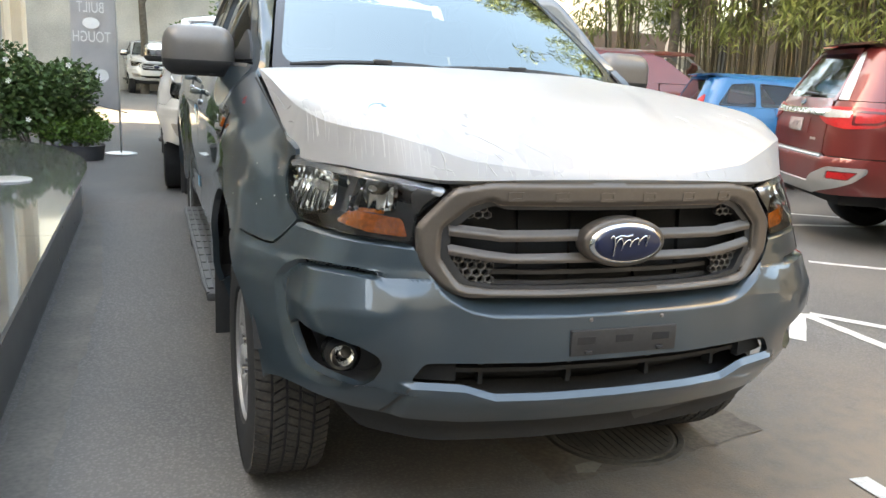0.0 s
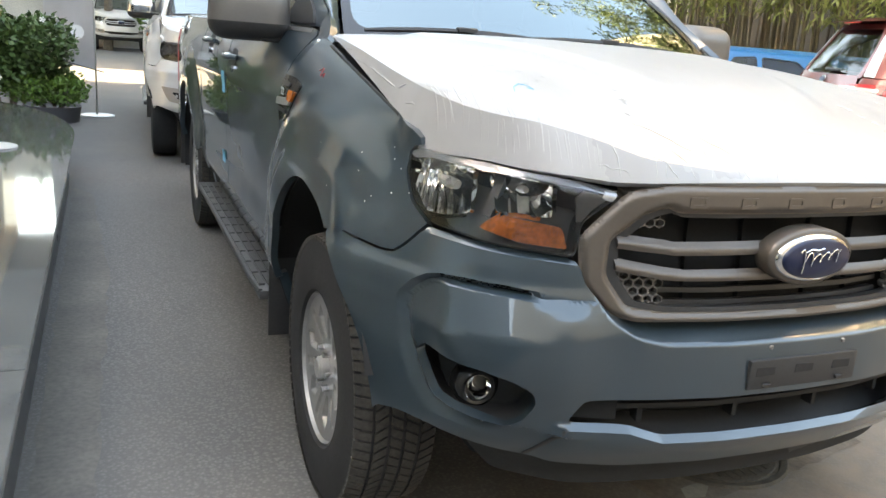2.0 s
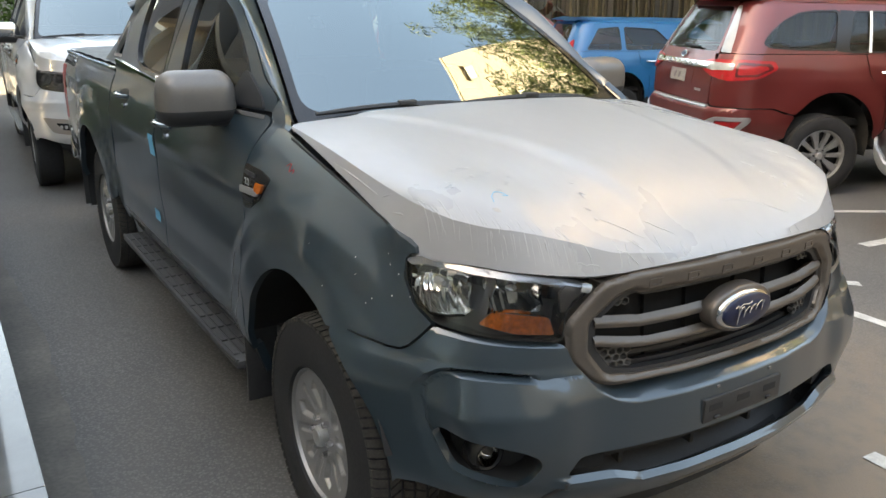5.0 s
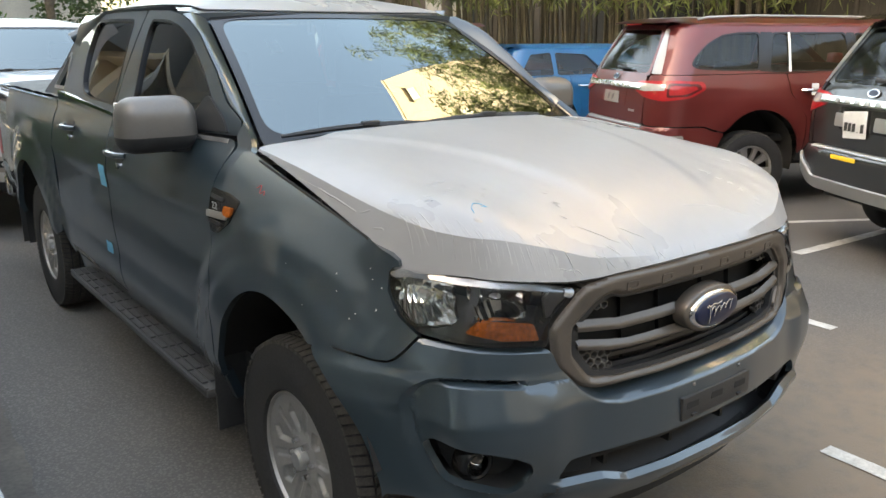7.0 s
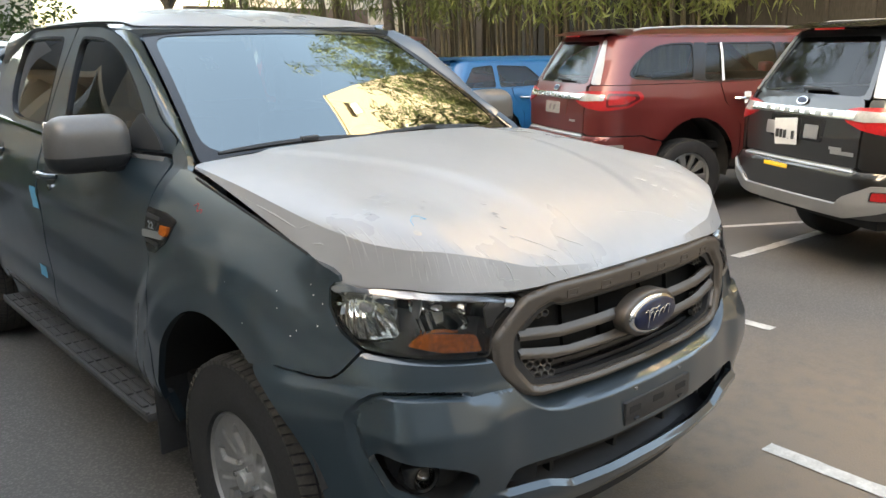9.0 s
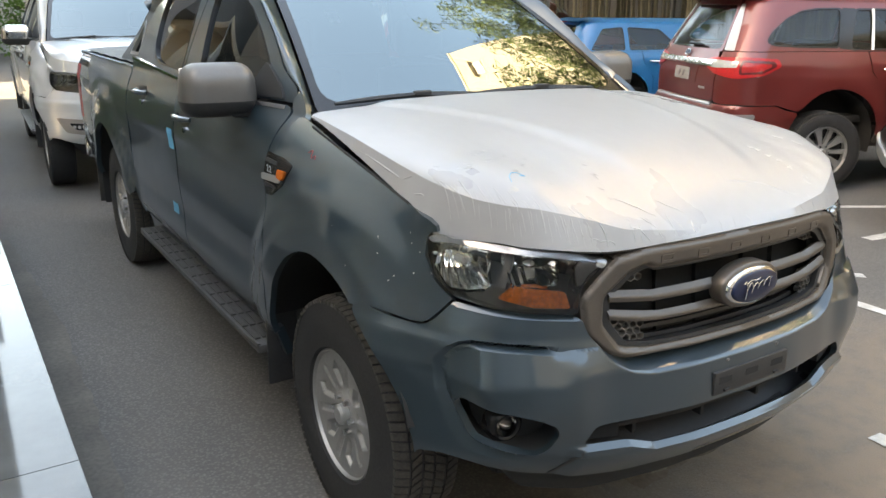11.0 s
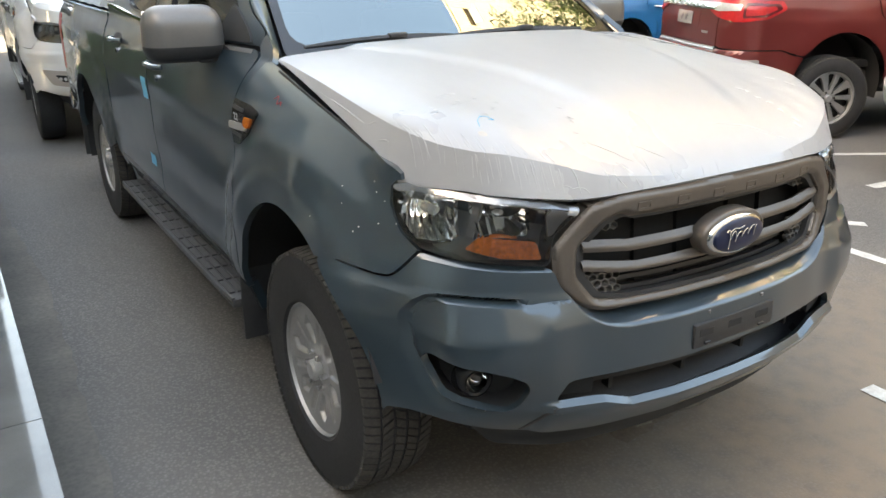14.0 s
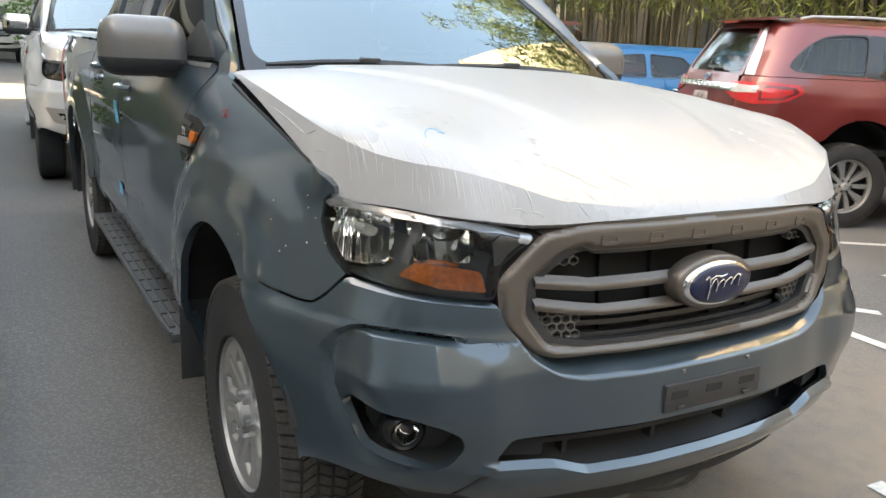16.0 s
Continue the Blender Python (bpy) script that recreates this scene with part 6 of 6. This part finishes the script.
for a, b, w in (((1.16, 0.22), (1.13, -0.6), 0.085), ((2.64, 1.99), (2.63, 0.92), 0.09), ((4.19, 2.01), (5.74, 1.91), 0.1), ((4.02, 3.35), (6.8, 1.67), 0.08), ((2.62, 2.01), (2.17, 1.55), 0.09), ((2.69, 1.99), (3.23, 1.47), 0.09), ((5.63, 5.55), (7.12, 4.7), 0.08), ((5.16, 4.86), (6.06, 4.67), 0.1)):
    line_mark(a, b, w)

# iron cover in a patched square under the nose
def worn_patch(name, pts, z, mat, label, seed, parent=None):
    rnd = random.Random(seed)
    pts = [(x + rnd.uniform(-.012, .012), y + rnd.uniform(-.012, .012)) for x, y in split(pts, .06)]
    bm = bmesh.new()
    bm.faces.new([bm.verts.new((x, y, z)) for x, y in pts])
    return tagged(part(name, bm, mat, parent, label, False), label, "road patch" if parent is None else "", "", "structure" if parent is None else "")


_b, _u, _v = np.array([.12, .44]), np.array([.985, .17]), np.array([-.17, .985])
worn_patch("road_patch", [tuple(_b), tuple(_b + _u), tuple(_b + _u + .85 * _v), tuple(_b + .85 * _v)], .0035, PATCH, "square patch of brown cement round the cover", 3)
worn_patch("road_chip", [(.215, .50), (.285, .485), (.315, .52), (.30, .56), (.235, .55)], .0075, CHIP, "pale flat chip of cement", 4)
worn_patch("dirt_strip", [(-1.60, -7.5), (-1.44, -7.5), (-1.40, -3.0), (-1.46, 0.0), (-1.38, 3.0), (-1.47, 5.0), (-1.60, 5.2)], .0032, DIRT, "strip of brown dirt along the plinth", 8)
lid_m = Matrix.Translation((.50, .745, .008))
lid = thing("manhole_cover", lid_m, "round ribbed iron cover set in the asphalt", "manhole cover")
cover = bmesh.new()
lathe([(.0, .001), (.0, .225), (-.006, .228), (-.006, .238), (.003, .242), (.004, .262), (-.006, .268)], 48, bm=cover)
bmesh.ops.transform(cover, matrix=Matrix.Rotation(-math.pi / 2, 4, "Y"), verts=cover.verts)
part("cover_plate", cover, IRON, lid)
for k in range(13):
    x = -.19 + .0317 * k
    h = math.sqrt(.21 ** 2 - x * x)
    part("rib", box(x - .006, x + .006, -h, h, 0, .004, .0015, 1), IRON, lid)

# raised granite plinth beside the lane, with a rounded end
H_PL = .38
edge_pl = [(-1.585, -8.0), (-1.585, 5.2)] + [(-1.585 - 1.5 * (1 - math.cos(t)), 5.2 + 2.6 * math.sin(t)) for t in np.linspace(.12, 1.57, 12)] + [(-7.0, 7.8), (-7.0, -8.0)]
base = bmesh.new()
lo = [base.verts.new((x - (.05 if x > -6 else 0), y, 0)) for x, y in edge_pl]
hi = [base.verts.new((x - (.05 if x > -6 else 0), y, H_PL - .03)) for x, y in edge_pl]
for i in range(len(lo)):
    j = (i + 1) % len(lo)
    base.faces.new((lo[i], lo[j], hi[j], hi[i]))
base.faces.new(hi)
plinth = tagged(part("plinth", base, GRANITE_DARK, None, "", False), "low granite plinth with polished slabs and a rounded end", "plinth", "", "structure")
ys = [-8.0, -6.2, -4.4, -2.6, -.8, 1.0, 2.75, 4.5, 6.2, 7.8]
for y0, y1 in zip(ys, ys[1:]):
    def lim(y):
        t = min(1.0, max(0.0, (y - 5.2) / 2.6))
        return -1.585 - 1.5 * (1 - math.sqrt(max(0, 1 - t * t)))
    yy = np.linspace(y0 + .002, y1 - .002, 12)
    poly = [(lim(y), y) for y in yy] + [(-3.3, y1 - .002), (-3.3, y0 + .002)]
    slab = panel(poly, lambda x, y: np.stack([x, y, H_PL + 0 * x], -1), .5, (), .03, core=(-2.4, 0, 0))
    part("slab", slab, GRANITE, plinth, "", False)
    part("slab", panel([(-3.305, y0 + .002), (-3.305, y1 - .002), (-7.0, y1 - .002), (-7.0, y0 + .002)], lambda x, y: np.stack([x, y, H_PL + 0 * x], -1), .8, (), .03, core=(-2.4, 0, 0)), GRANITE, plinth, "", False)

disc = lathe([(.0, .001), (.0, .145), (.006, .147), (.012, .140), (.016, .02), (.020, .018), (.020, .001)], 40)
bmesh.ops.transform(disc, matrix=Matrix.Translation((-2.05, 4.68, H_PL + .001)) @ Matrix.Rotation(-math.pi / 2, 4, "Y"), verts=disc.verts)
tagged(part("stand_base", disc, SATIN, None), "flat round metal stand base on the polished plinth", "stand base")

# showroom beyond the plinth
show = thing("showroom", pose(-7.0, 0, 0), "cream showroom building with tall glass panes in grey frames", "building")
# unseen walls above and beside the panes, heights set to block sun and sky
part("wall", box(-.4, 0, -18, -8, 0, 7), WALL_SLATE, show, "unseen slate grey wall added to block sun and dim reflections")
part("upper_wall", box(-.4, 0, -8.0, 1, 3.6, 7.6), WALL_SLATE, show, "unseen grey upper wall added to shade the yard")
part("upper_wall", box(-.4, 0, 1, 5, 3.6, 10), WALL_DIM, show, "unseen grey upper wall added to shade the yard")
part("upper_wall", box(-.4, 0, 5, 16, 3.6, 20), WALL_DIM, show, "unseen grey upper wall added to shade the yard")
for k in range(9):
    y0 = -8.0 + 2.0 * k
    part("mullion", box(-.12, .06, y0 - .06, y0 + .06, .38, 3.6, .01), FRAME_ALU, show)
    if k < 8:
        part("pane", box(-.03, -.02, y0 + .06, y0 + 1.94, .42, 3.56), SHOP_GLASS, show)
part("transom", box(-.12, .05, -8, 8, 3.5, 3.6, .01), FRAME_ALU, show)
part("transom", box(-.12, .05, -8, 8, .38, .44, .01), FRAME_ALU, show)
# unseen pale wall set close behind the panes to brighten the truck's side
part("inner_wall", box(-1.4, -1.2, -8, 8, 0, 3.6), WALL_CREAM, show)
part("inner_ceiling", box(-5.2, -.4, -8, 8, 3.6, 3.7), WALL_CREAM, show)
# unseen span added to carry the shade on towards the annex
part("bridge_wall", box(-.4, 0, 16, 20.5, 6, 20), WALL_DIM, show, "unseen grey upper wall added to shade the yard")
part("end_wall", box(-.4, 0, 8, 16, 0, 3.6), WALL_CREAM, show)
wing_ = thing("entrance_wing", pose(-3.0, 9.6, 0), "cream entrance wing with a glass corner and square columns", "building")
for x0, y0 in ((-.35, 2.6), (-.35, 4.4), (-1.6, 2.6)):
    part("column", box(x0 - .3, x0 + .3, y0 - .3, y0 + .3, 0, 3.4, .02), WALL_CREAM, wing_, "cream column")
part("wing_wall", box(-4.0, -.9, 3.2, 3.4, 0, 3.4), WALL_CREAM, wing_)
part("wing_ceiling", box(-4.0, .1, -.2, 5.2, 3.4, 3.6, .02), WALL_CREAM, wing_)
# unseen blocks added to shape what the polished plinth mirrors
part("upper_storey", box(.62, 1.50, 3.0, 5.4, 3.604, 15.0, .02), WALL_SLATE, wing_, "unseen tall grey block added for the dark band mirrored in the plinth")
part("upper_storey", box(-4.0, .616, 3.0, 5.4, 3.604, 8.7, .02), WALL_SLATE, wing_, "unseen grey block added to dim the plinth's reflection")
part("glass_post", box(.12, .24, -.06, .06, .0, 3.4, .01), FRAME_ALU, wing_)
part("glass_sill", box(-4.0, .12, -.06, .06, .38, .46, .01), FRAME_ALU, wing_)
part("glass_pane", box(-4.0, .12, -.01, .0, .46, 3.4), SHOP_GLASS, wing_)


def leaf_cloud(bm, centres, n, size, rnd, droop=0.0, slim=.35):
    """Small pointed leaves scattered through balls of (x, y, z, rx, ry, rz)."""
    for cx, cy, cz, rx, ry, rz in centres:
        for _ in range(n):
            v = Vector((rnd.gauss(0, 1), rnd.gauss(0, 1), rnd.gauss(0, 1))).normalized() * rnd.uniform(.55, 1.05)
            p = Vector((cx + v.x * rx, cy + v.y * ry, cz + v.z * rz))
            d = Vector((rnd.uniform(-1, 1), rnd.uniform(-1, 1), rnd.uniform(-.6, .8) - droop)).normalized()
            s = d.cross(Vector((rnd.uniform(-1, 1), rnd.uniform(-1, 1), rnd.uniform(-1, 1)))).normalized()
            L = size * rnd.uniform(.6, 1.3)
            q = [bm.verts.new(p), bm.verts.new(p + d * L * .5 + s * L * slim * .5), bm.verts.new(p + d * L), bm.verts.new(p + d * L * .5 - s * L * slim * .5)]
            bm.faces.new(q)
    return bm


def shrub(m, label, balls, leaf, n, size, seed, flowers=0):
    rnd = random.Random(seed)
    T = thing("shrub", m, label, "shrub")
    stems = bmesh.new()
    for cx, cy, cz, rx, ry, rz in balls:
        for _ in range(5):
            tube([(cx * .3, cy * .3, .12), (cx * .7 + rnd.uniform(-.05, .05), cy * .7, cz * .6), (cx + rnd.uniform(-.5, .5) * rx, cy + rnd.uniform(-.5, .5) * ry, cz + rnd.uniform(-.2, .6) * rz)], [.014, .009, .004], 5, False, stems)
    part("stems", stems, BARK, T)
    part("foliage", leaf_cloud(bmesh.new(), balls, n, size, rnd, 0, .55), leaf, T, "dense small leaves", False)
    for k in range(flowers):
        cx, cy, cz, rx, ry, rz = balls[rnd.randrange(len(balls))]
        fl = bmesh.new()
        p = Vector((cx + rnd.uniform(-.6, .9) * rx, cy - ry * 1.0, cz + rnd.uniform(-.3, .8) * rz))
        for j in range(5):
            a = 6.28318 * j / 5
            d, e = Vector((math.cos(a), -.25, math.sin(a))) * .035, Vector((math.cos(a + .5), -.1, math.sin(a + .5))) * .028
            fl.faces.new([fl.verts.new(p), fl.verts.new(p + e), fl.verts.new(p + d), fl.verts.new(p + Vector((math.cos(a - .5), -.1, math.sin(a - .5))) * .028)])
        part("flower", fl, PETAL, T, "white flower", False)
    return T


shrub(pose(-2.35, 9.1, .0), "dark green flowering shrub in a low bed", [(-.30, 0, .95, .36, .34, .40), (.0, .1, .80, .38, .34, .36), (.36, .0, .86, .34, .34, .34), (.1, .1, .55, .5, .4, .3), (-.35, 0, .55, .4, .36, .3)], LEAF_DARK, 1500, .075, 3, 5)
shrub(pose(-1.90, 9.05, .0), "low clipped light green hedge in a dark planter", [(-.24, 0, .36, .30, .26, .17), (.12, -.05, .36, .26, .26, .17), (0, .2, .44, .30, .22, .16)], LEAF_LIGHT, 1500, .045, 4)
pot = bmesh.new()
lathe([(.16, .01), (.16, .27), (.18, .30), (.0, .27), (.0, .02)], 36, bm=pot)
bmesh.ops.transform(pot, matrix=Matrix.Translation((-1.92, 9.1, 0)) @ Matrix.Rotation(-math.pi / 2, 4, "Y"), verts=pot.verts)
tagged(part("planter", pot, POT, None), "low round dark planter on the asphalt", "planter")

# feather banner seen from behind
flag = thing("banner", pose(-1.46, 9.69, 0), "tall grey feather banner on a thin pole with a round base", "banner")
pb = tube([(0, 0, .02), (.0, 0, 1.0), (-.01, 0, 2.6), (-.12, 0, 3.3), (-.4, 0, 3.6)], [.012, .011, .010, .008, .005], 8)
part("pole", pb, SATIN, flag)
bs = bmesh.new()
lathe([(.0, .001), (.0, .20), (.015, .20), (.022, .17), (.024, .002)], 32, bm=bs)
bmesh.ops.transform(bs, matrix=Matrix.Rotation(-math.pi / 2, 4, "Y"), verts=bs.verts)
part("base", bs, SATIN, flag)
cl = grid(14, 26, lambda u, v: (-.012 - .55 * u * (1 - .12 * v), .02 + .035 * math.sin(u * 4 + v * 3), .57 + .10 * u * (1 - v) + (2.75 - .10 * u) * v))
bmesh.ops.solidify(cl, geom=cl.faces[:], thickness=.002)
part("cloth", cl, BANNER, flag, "grey printed cloth")
part("lower_rod", tube([(.09, 0, .54), (-.40, .01, .66)], .007, 6), BLACK, flag)


def letters(text, size, x, y, z, mat, parent, name, mirrored=True, depth=.001):
    cu = bpy.data.curves.new(name, "FONT")
    cu.body, cu.size, cu.align_x, cu.extrude = text, size, "CENTER", depth
    tmp = bpy.data.objects.new(name, cu)
    scene.collection.objects.link(tmp)
    me = bpy.data.meshes.new_from_object(tmp.evaluated_get(bpy.context.evaluated_depsgraph_get()))
    bpy.data.objects.remove(tmp)
    me.materials.clear()
    me.materials.append(mat)
    ob = new(name, me)
    ob.parent = parent
    ob.matrix_local = Matrix.Translation((x, y, z)) @ Matrix.Rotation(math.pi / 2, 4, "X") @ Matrix.Diagonal((-1 if mirrored else 1, 1.5, 1, 1))
    return ob


for zz, tx in ((1.78, "BUILT"), (1.42, "TOUGH")):
    letters(tx, .125, -.30, -.022, zz, BANNER_MARK, flag, "banner_word")
part("banner_oval", plate(ellipse(0, 0, .10, .07, 24), .002, Matrix.Translation((-.30, -.022, 1.65))), BANNER_MARK, flag, "pale oval mark")
part("banner_disc", plate(ellipse(0, 0, .085, .085, 24), .002, Matrix.Translation((-.20, -.026, 1.0))), BANNER_MARK, flag, "pale round mark")

# far end of the lane
tagged(part("wall_far", box(-14, 6, 30, 30.4, -.12, 5.5), WALL_GREY, None), "tall weathered concrete wall", "wall", "", "structure")
# unseen wall behind the camera, added to block low sky from the truck's front
tagged(part("wall_near", box(-7.4, 30, -14.4, -14, -.12, 11.5), WALL_SLATE, None), "unseen slate grey wall behind the camera, added to darken the truck's front", "wall", "", "structure")
# added wall that keeps the sun off the far end of the lane
tagged(part("wall_annex", box(-12, -7.2, 20.5, 60, 0, 24), WALL_CREAM, None), "tall cream wall added to shade the far end of the lane", "wall", "", "structure")
tagged(part("wall_back", box(11, 19, 27, 27.3, -.12, 3.2), WALL_BROWN, None), "low brown rendered wall", "wall", "", "structure")
fence = tagged(part("fence", plate([(-14, 0), (31, 0), (31, 4.6), (-14, 4.6)], .08, pose(13.5, 8.5, -.10, 0, 0, 62)), FENCE, None), "dark weathered board fence behind the bamboo", "fence", "", "structure")
for k in range(45):
    p_ = Matrix(pose(13.5, 8.5, -.10, 0, 0, 62)) @ Vector((-13.5 + k * 1.0, 0, 0))
    part("fence_post", box(p_.x - .13, p_.x - .03, p_.y - .02, p_.y + .06, -.10, 4.6, .01, 1), FENCE, fence)


def bamboo(m, seed, culms, spread, height, leaves):
    rnd = random.Random(seed)
    T = thing("bamboo", m, "clump of yellow-green bamboo with arching feathery tops", "bamboo", "bamboo clumps")
    fol = bmesh.new()
    for k in range(culms):
        x, y = rnd.uniform(-1, 1) * spread, rnd.uniform(-.5, .5) * spread * .5
        h, lx, ly = height * rnd.uniform(.75, 1.1), rnd.gauss(0, .09), rnd.gauss(.25, .09)
        pts, rad = [], []
        for j in range(13):
            t = j / 12
            pts.append((x + lx * h * t ** 2.2, y + ly * h * t ** 2.2, h * (t - .12 * t ** 3)))
            rad.append(.034 * (1 - .75 * t) * (1.12 if j % 2 else 1))
        part("culm", tube(pts, rad, 7, False), CULM, T)
        for j in range(2, 13):
            c = pts[j]
            if j < 5:
                leaf_cloud(fol, [(c[0] + rnd.gauss(0, .5), c[1] + rnd.gauss(.3, .5), max(2.6, c[2]) + rnd.uniform(-.2, 1.6), .55, .55, .40)], leaves, .30, rnd, .9, .13)
                continue
            leaf_cloud(fol, [(c[0] + rnd.gauss(0, .3), c[1] + rnd.gauss(0, .3), c[2] + rnd.gauss(-.15, .25), .5, .5, .42)], leaves if j < 7 else int(leaves * 1.8), .28, rnd, .7, .17)
    part("foliage", fol, LEAF_BAMBOO, T, "drooping narrow leaves", False)
    return T


for k, (x, y, s, n, h) in enumerate(((8.6, 18.5, 1.2, 10, 13), (10.4, 16.6, 1.2, 16, 15.5), (11.9, 15.2, 1.4, 26, 16.5), (12.5, 14.2, 1.0, 16, 16), (12.9, 13.0, 1.4, 26, 16), (12.6, 10.6, 1.3, 22, 14.5), (12.6, 8.4, 1.3, 20, 13.2),
                                         (12.6, 6.0, 1.3, 18, 12.6), (12.3, 3.4, 1.3, 16, 12.2), (12.0, 1.0, 1.2, 12, 12))):
    bamboo(pose(x, y, -.10, 0, 0, 66), 20 + k, n, s, h, 55)


def tree(m, seed, height, crown, label):
    rnd = random.Random(seed)
    T = thing("tree", m, label, "tree")
    tk = bmesh.new()
    tube([(0, 0, 0), (.04, .02, height * .25), (-.03, .05, height * .5), (.05, 0, height * .72)], [.16, .13, .11, .07], 10, True, tk)
    balls = []
    for k in range(11):
        a, r = rnd.uniform(0, 6.28), rnd.uniform(.3, 1.0) * crown
        e = Vector((r * math.cos(a), r * math.sin(a), height * rnd.uniform(.62, 1.0)))
        s = Vector((0, 0, height * rnd.uniform(.4, .7)))
        tube([s, s.lerp(e, .5) + Vector((0, 0, .2)), e], [.06, .035, .012], 6, False, tk)
        balls.append((e.x, e.y, e.z, crown * .42, crown * .42, crown * .30))
    part("trunk", tk, BARK, T, "grey bark trunk with limbs")
    part("crown", leaf_cloud(bmesh.new(), balls, 420, .16, rnd, .1, .45), LEAF_DARK, T, "open leafy crown", False)
    return T


shrub(pose(1.2, 26.2, -.10), "tall light green hedge before the far wall", [(-.9, 0, 1.6, .9, .6, 1.0), (.3, .1, 2.2, .9, .6, 1.1), (1.3, 0, 1.5, .8, .6, .9), (.0, 0, .8, 1.3, .6, .7)], LEAF_LIGHT, 900, .15, 6)
shrub(pose(5.2, 25.0, -.10), "tall dark green hedge beside the house", [(-.9, 0, 2.0, .9, .6, 1.2), (.4, .1, 2.6, 1.0, .6, 1.2), (1.5, 0, 1.7, .9, .6, 1.0), (.2, 0, .9, 1.4, .6, .8)], LEAF_DARK, 900, .16, 7)
tree(pose(-1.2, 27.5, 0), 31, 6.5, 2.6, "leafy tree in front of the far wall")
tree(pose(3.8, 24.5, -.10), 32, 6.0, 2.4, "leafy tree beside the lane")
tree(pose(8.2, 22.0, -.10), 33, 6.5, 2.6, "leafy tree behind the parked cars")
tree(pose(11.2, 15.6, -.10), 34, 9.5, 2.6, "grey-barked tree among the bamboo")

# houses behind the cars and behind the camera
def house_at(m, w, label):
    house = thing("house", m, label, "house")
    part("wall", box(-w, w, 0, 6, 0, 6.5), WALL_CREAM, house)
    part("roof", box(-w - .3, w + .3, -.3, 6.3, 6.5, 6.7), WALL_GREY, house)
    for x0 in (-2.6, 0, 2.6):
        for z0 in (1.2, 4.0):
            if abs(x0) > w - 1:
                continue
            w_ = part("window", box(x0 - .6, x0 + .6, -.06, .02, z0, z0 + 1.3, .01), FRAME_ALU, house)
            part("window_pane", box(x0 - .52, x0 + .52, -.075, -.06, z0 + .08, z0 + 1.22), SHOP_GLASS, w_)
            for j in range(6):
                part("window_bar", tube([(x0 - .5 + .2 * j, -.12, z0), (x0 - .5 + .2 * j, -.12, z0 + 1.3)], .012, 6), BLACK, w_)
    return house


house_at(pose(3, 31, -.10), 4, "pale house with barred windows behind the trees")
house_at(pose(21.5, 31, -.10), 3, "pale sunlit house behind the bamboo")

tower = thing("apartment_building", pose(15.5, 0, -.10), "tall yellow apartment building with small dark windows", "building")
part("wall", box(0, 9, .5, 10.8, 0, 24.4), WALL_YELLOW, tower, "sunlit yellow rendered wall")
part("parapet", box(-.06, .3, .45, 10.85, 24.4, 24.65, .02), WALL_YELLOW, tower)
for yy, z0 in ((8.9, 21.5), (6.6, 17.6), (9.55, 9.5), (6.6, 8.6), (2.0, 11.0)):
    w_ = part("window", box(-.05, .12, yy - .48, yy + .48, z0, z0 + .95, .01), WALL_GREY, tower)
    part("window_pane", box(-.02, .0, yy - .40, yy + .40, z0 + .08, z0 + .87), GLOSS_BLACK, w_)
    part("window_canopy", box(-.35, .0, yy - .62, yy + .62, z0 + 1.02, z0 + 1.10, .01), WALL_YELLOW, w_)

# ---- vehicles ----
pickup(pose(0, 0, 0), PAINT_BLUE, "pickup_truck", "dark blue-grey double-cab pickup with white film on bonnet and roof", film=True)
pickup(pose(-.150, 5.95, 0, 0, 0, -2.4), PAINT_WHITE, "pickup_truck", "white double-cab pickup parked close behind the blue-grey one", film=False, projector=True, tapes=False, detail=False)
pickup(pose(-.80, 27.0, 0, 0, 0, 4), PAINT_WHITE, "pickup_truck", "white vehicle facing the camera at the end of the lane", film=False, projector=True, tapes=False, detail=False)
estate(pose(4.77, 4.54, 0, 0, 0, -114.8), PAINT_RED, "suv", "dark red sport utility vehicle with white tape on its door handle", handle_tape=True)
estate(pose(4.22, 1.66, 0, 0, 0, -118.7), PAINT_BLACK, "suv", "black sport utility vehicle with a white paper number plate", plate_sheet=True)
estate(pose(6.1, 8.2, 0, 0, 0, -112), PAINT_SKY, "hatchback", "small bright blue hatchback parked beyond the red car", k=(.87, .76, .83), trim=False, small=True, rails=False)
estate(pose(4.75, 11.3, 0, 0, 0, -112), PAINT_RED, "car", "red car parked behind the blue hatchback", k=(.97, .94, 1.03), trim=False, small=True, rails=False)

# small engine mark on the wing vent
_truck = bpy.data.objects["pickup_truck"]
_mark = letters("2.2", .032, 0, 0, 0, SATIN, _truck, "engine_mark", mirrored=False)
_p = body(np.array([-1.80]), np.array([1.092]))[0]
_mark.matrix_local = Matrix.Translation((_p[0] - .010, _p[1], _p[2])) @ Matrix.Rotation(-math.pi / 2, 4, "Z") @ Matrix.Rotation(math.pi / 2, 4, "X")
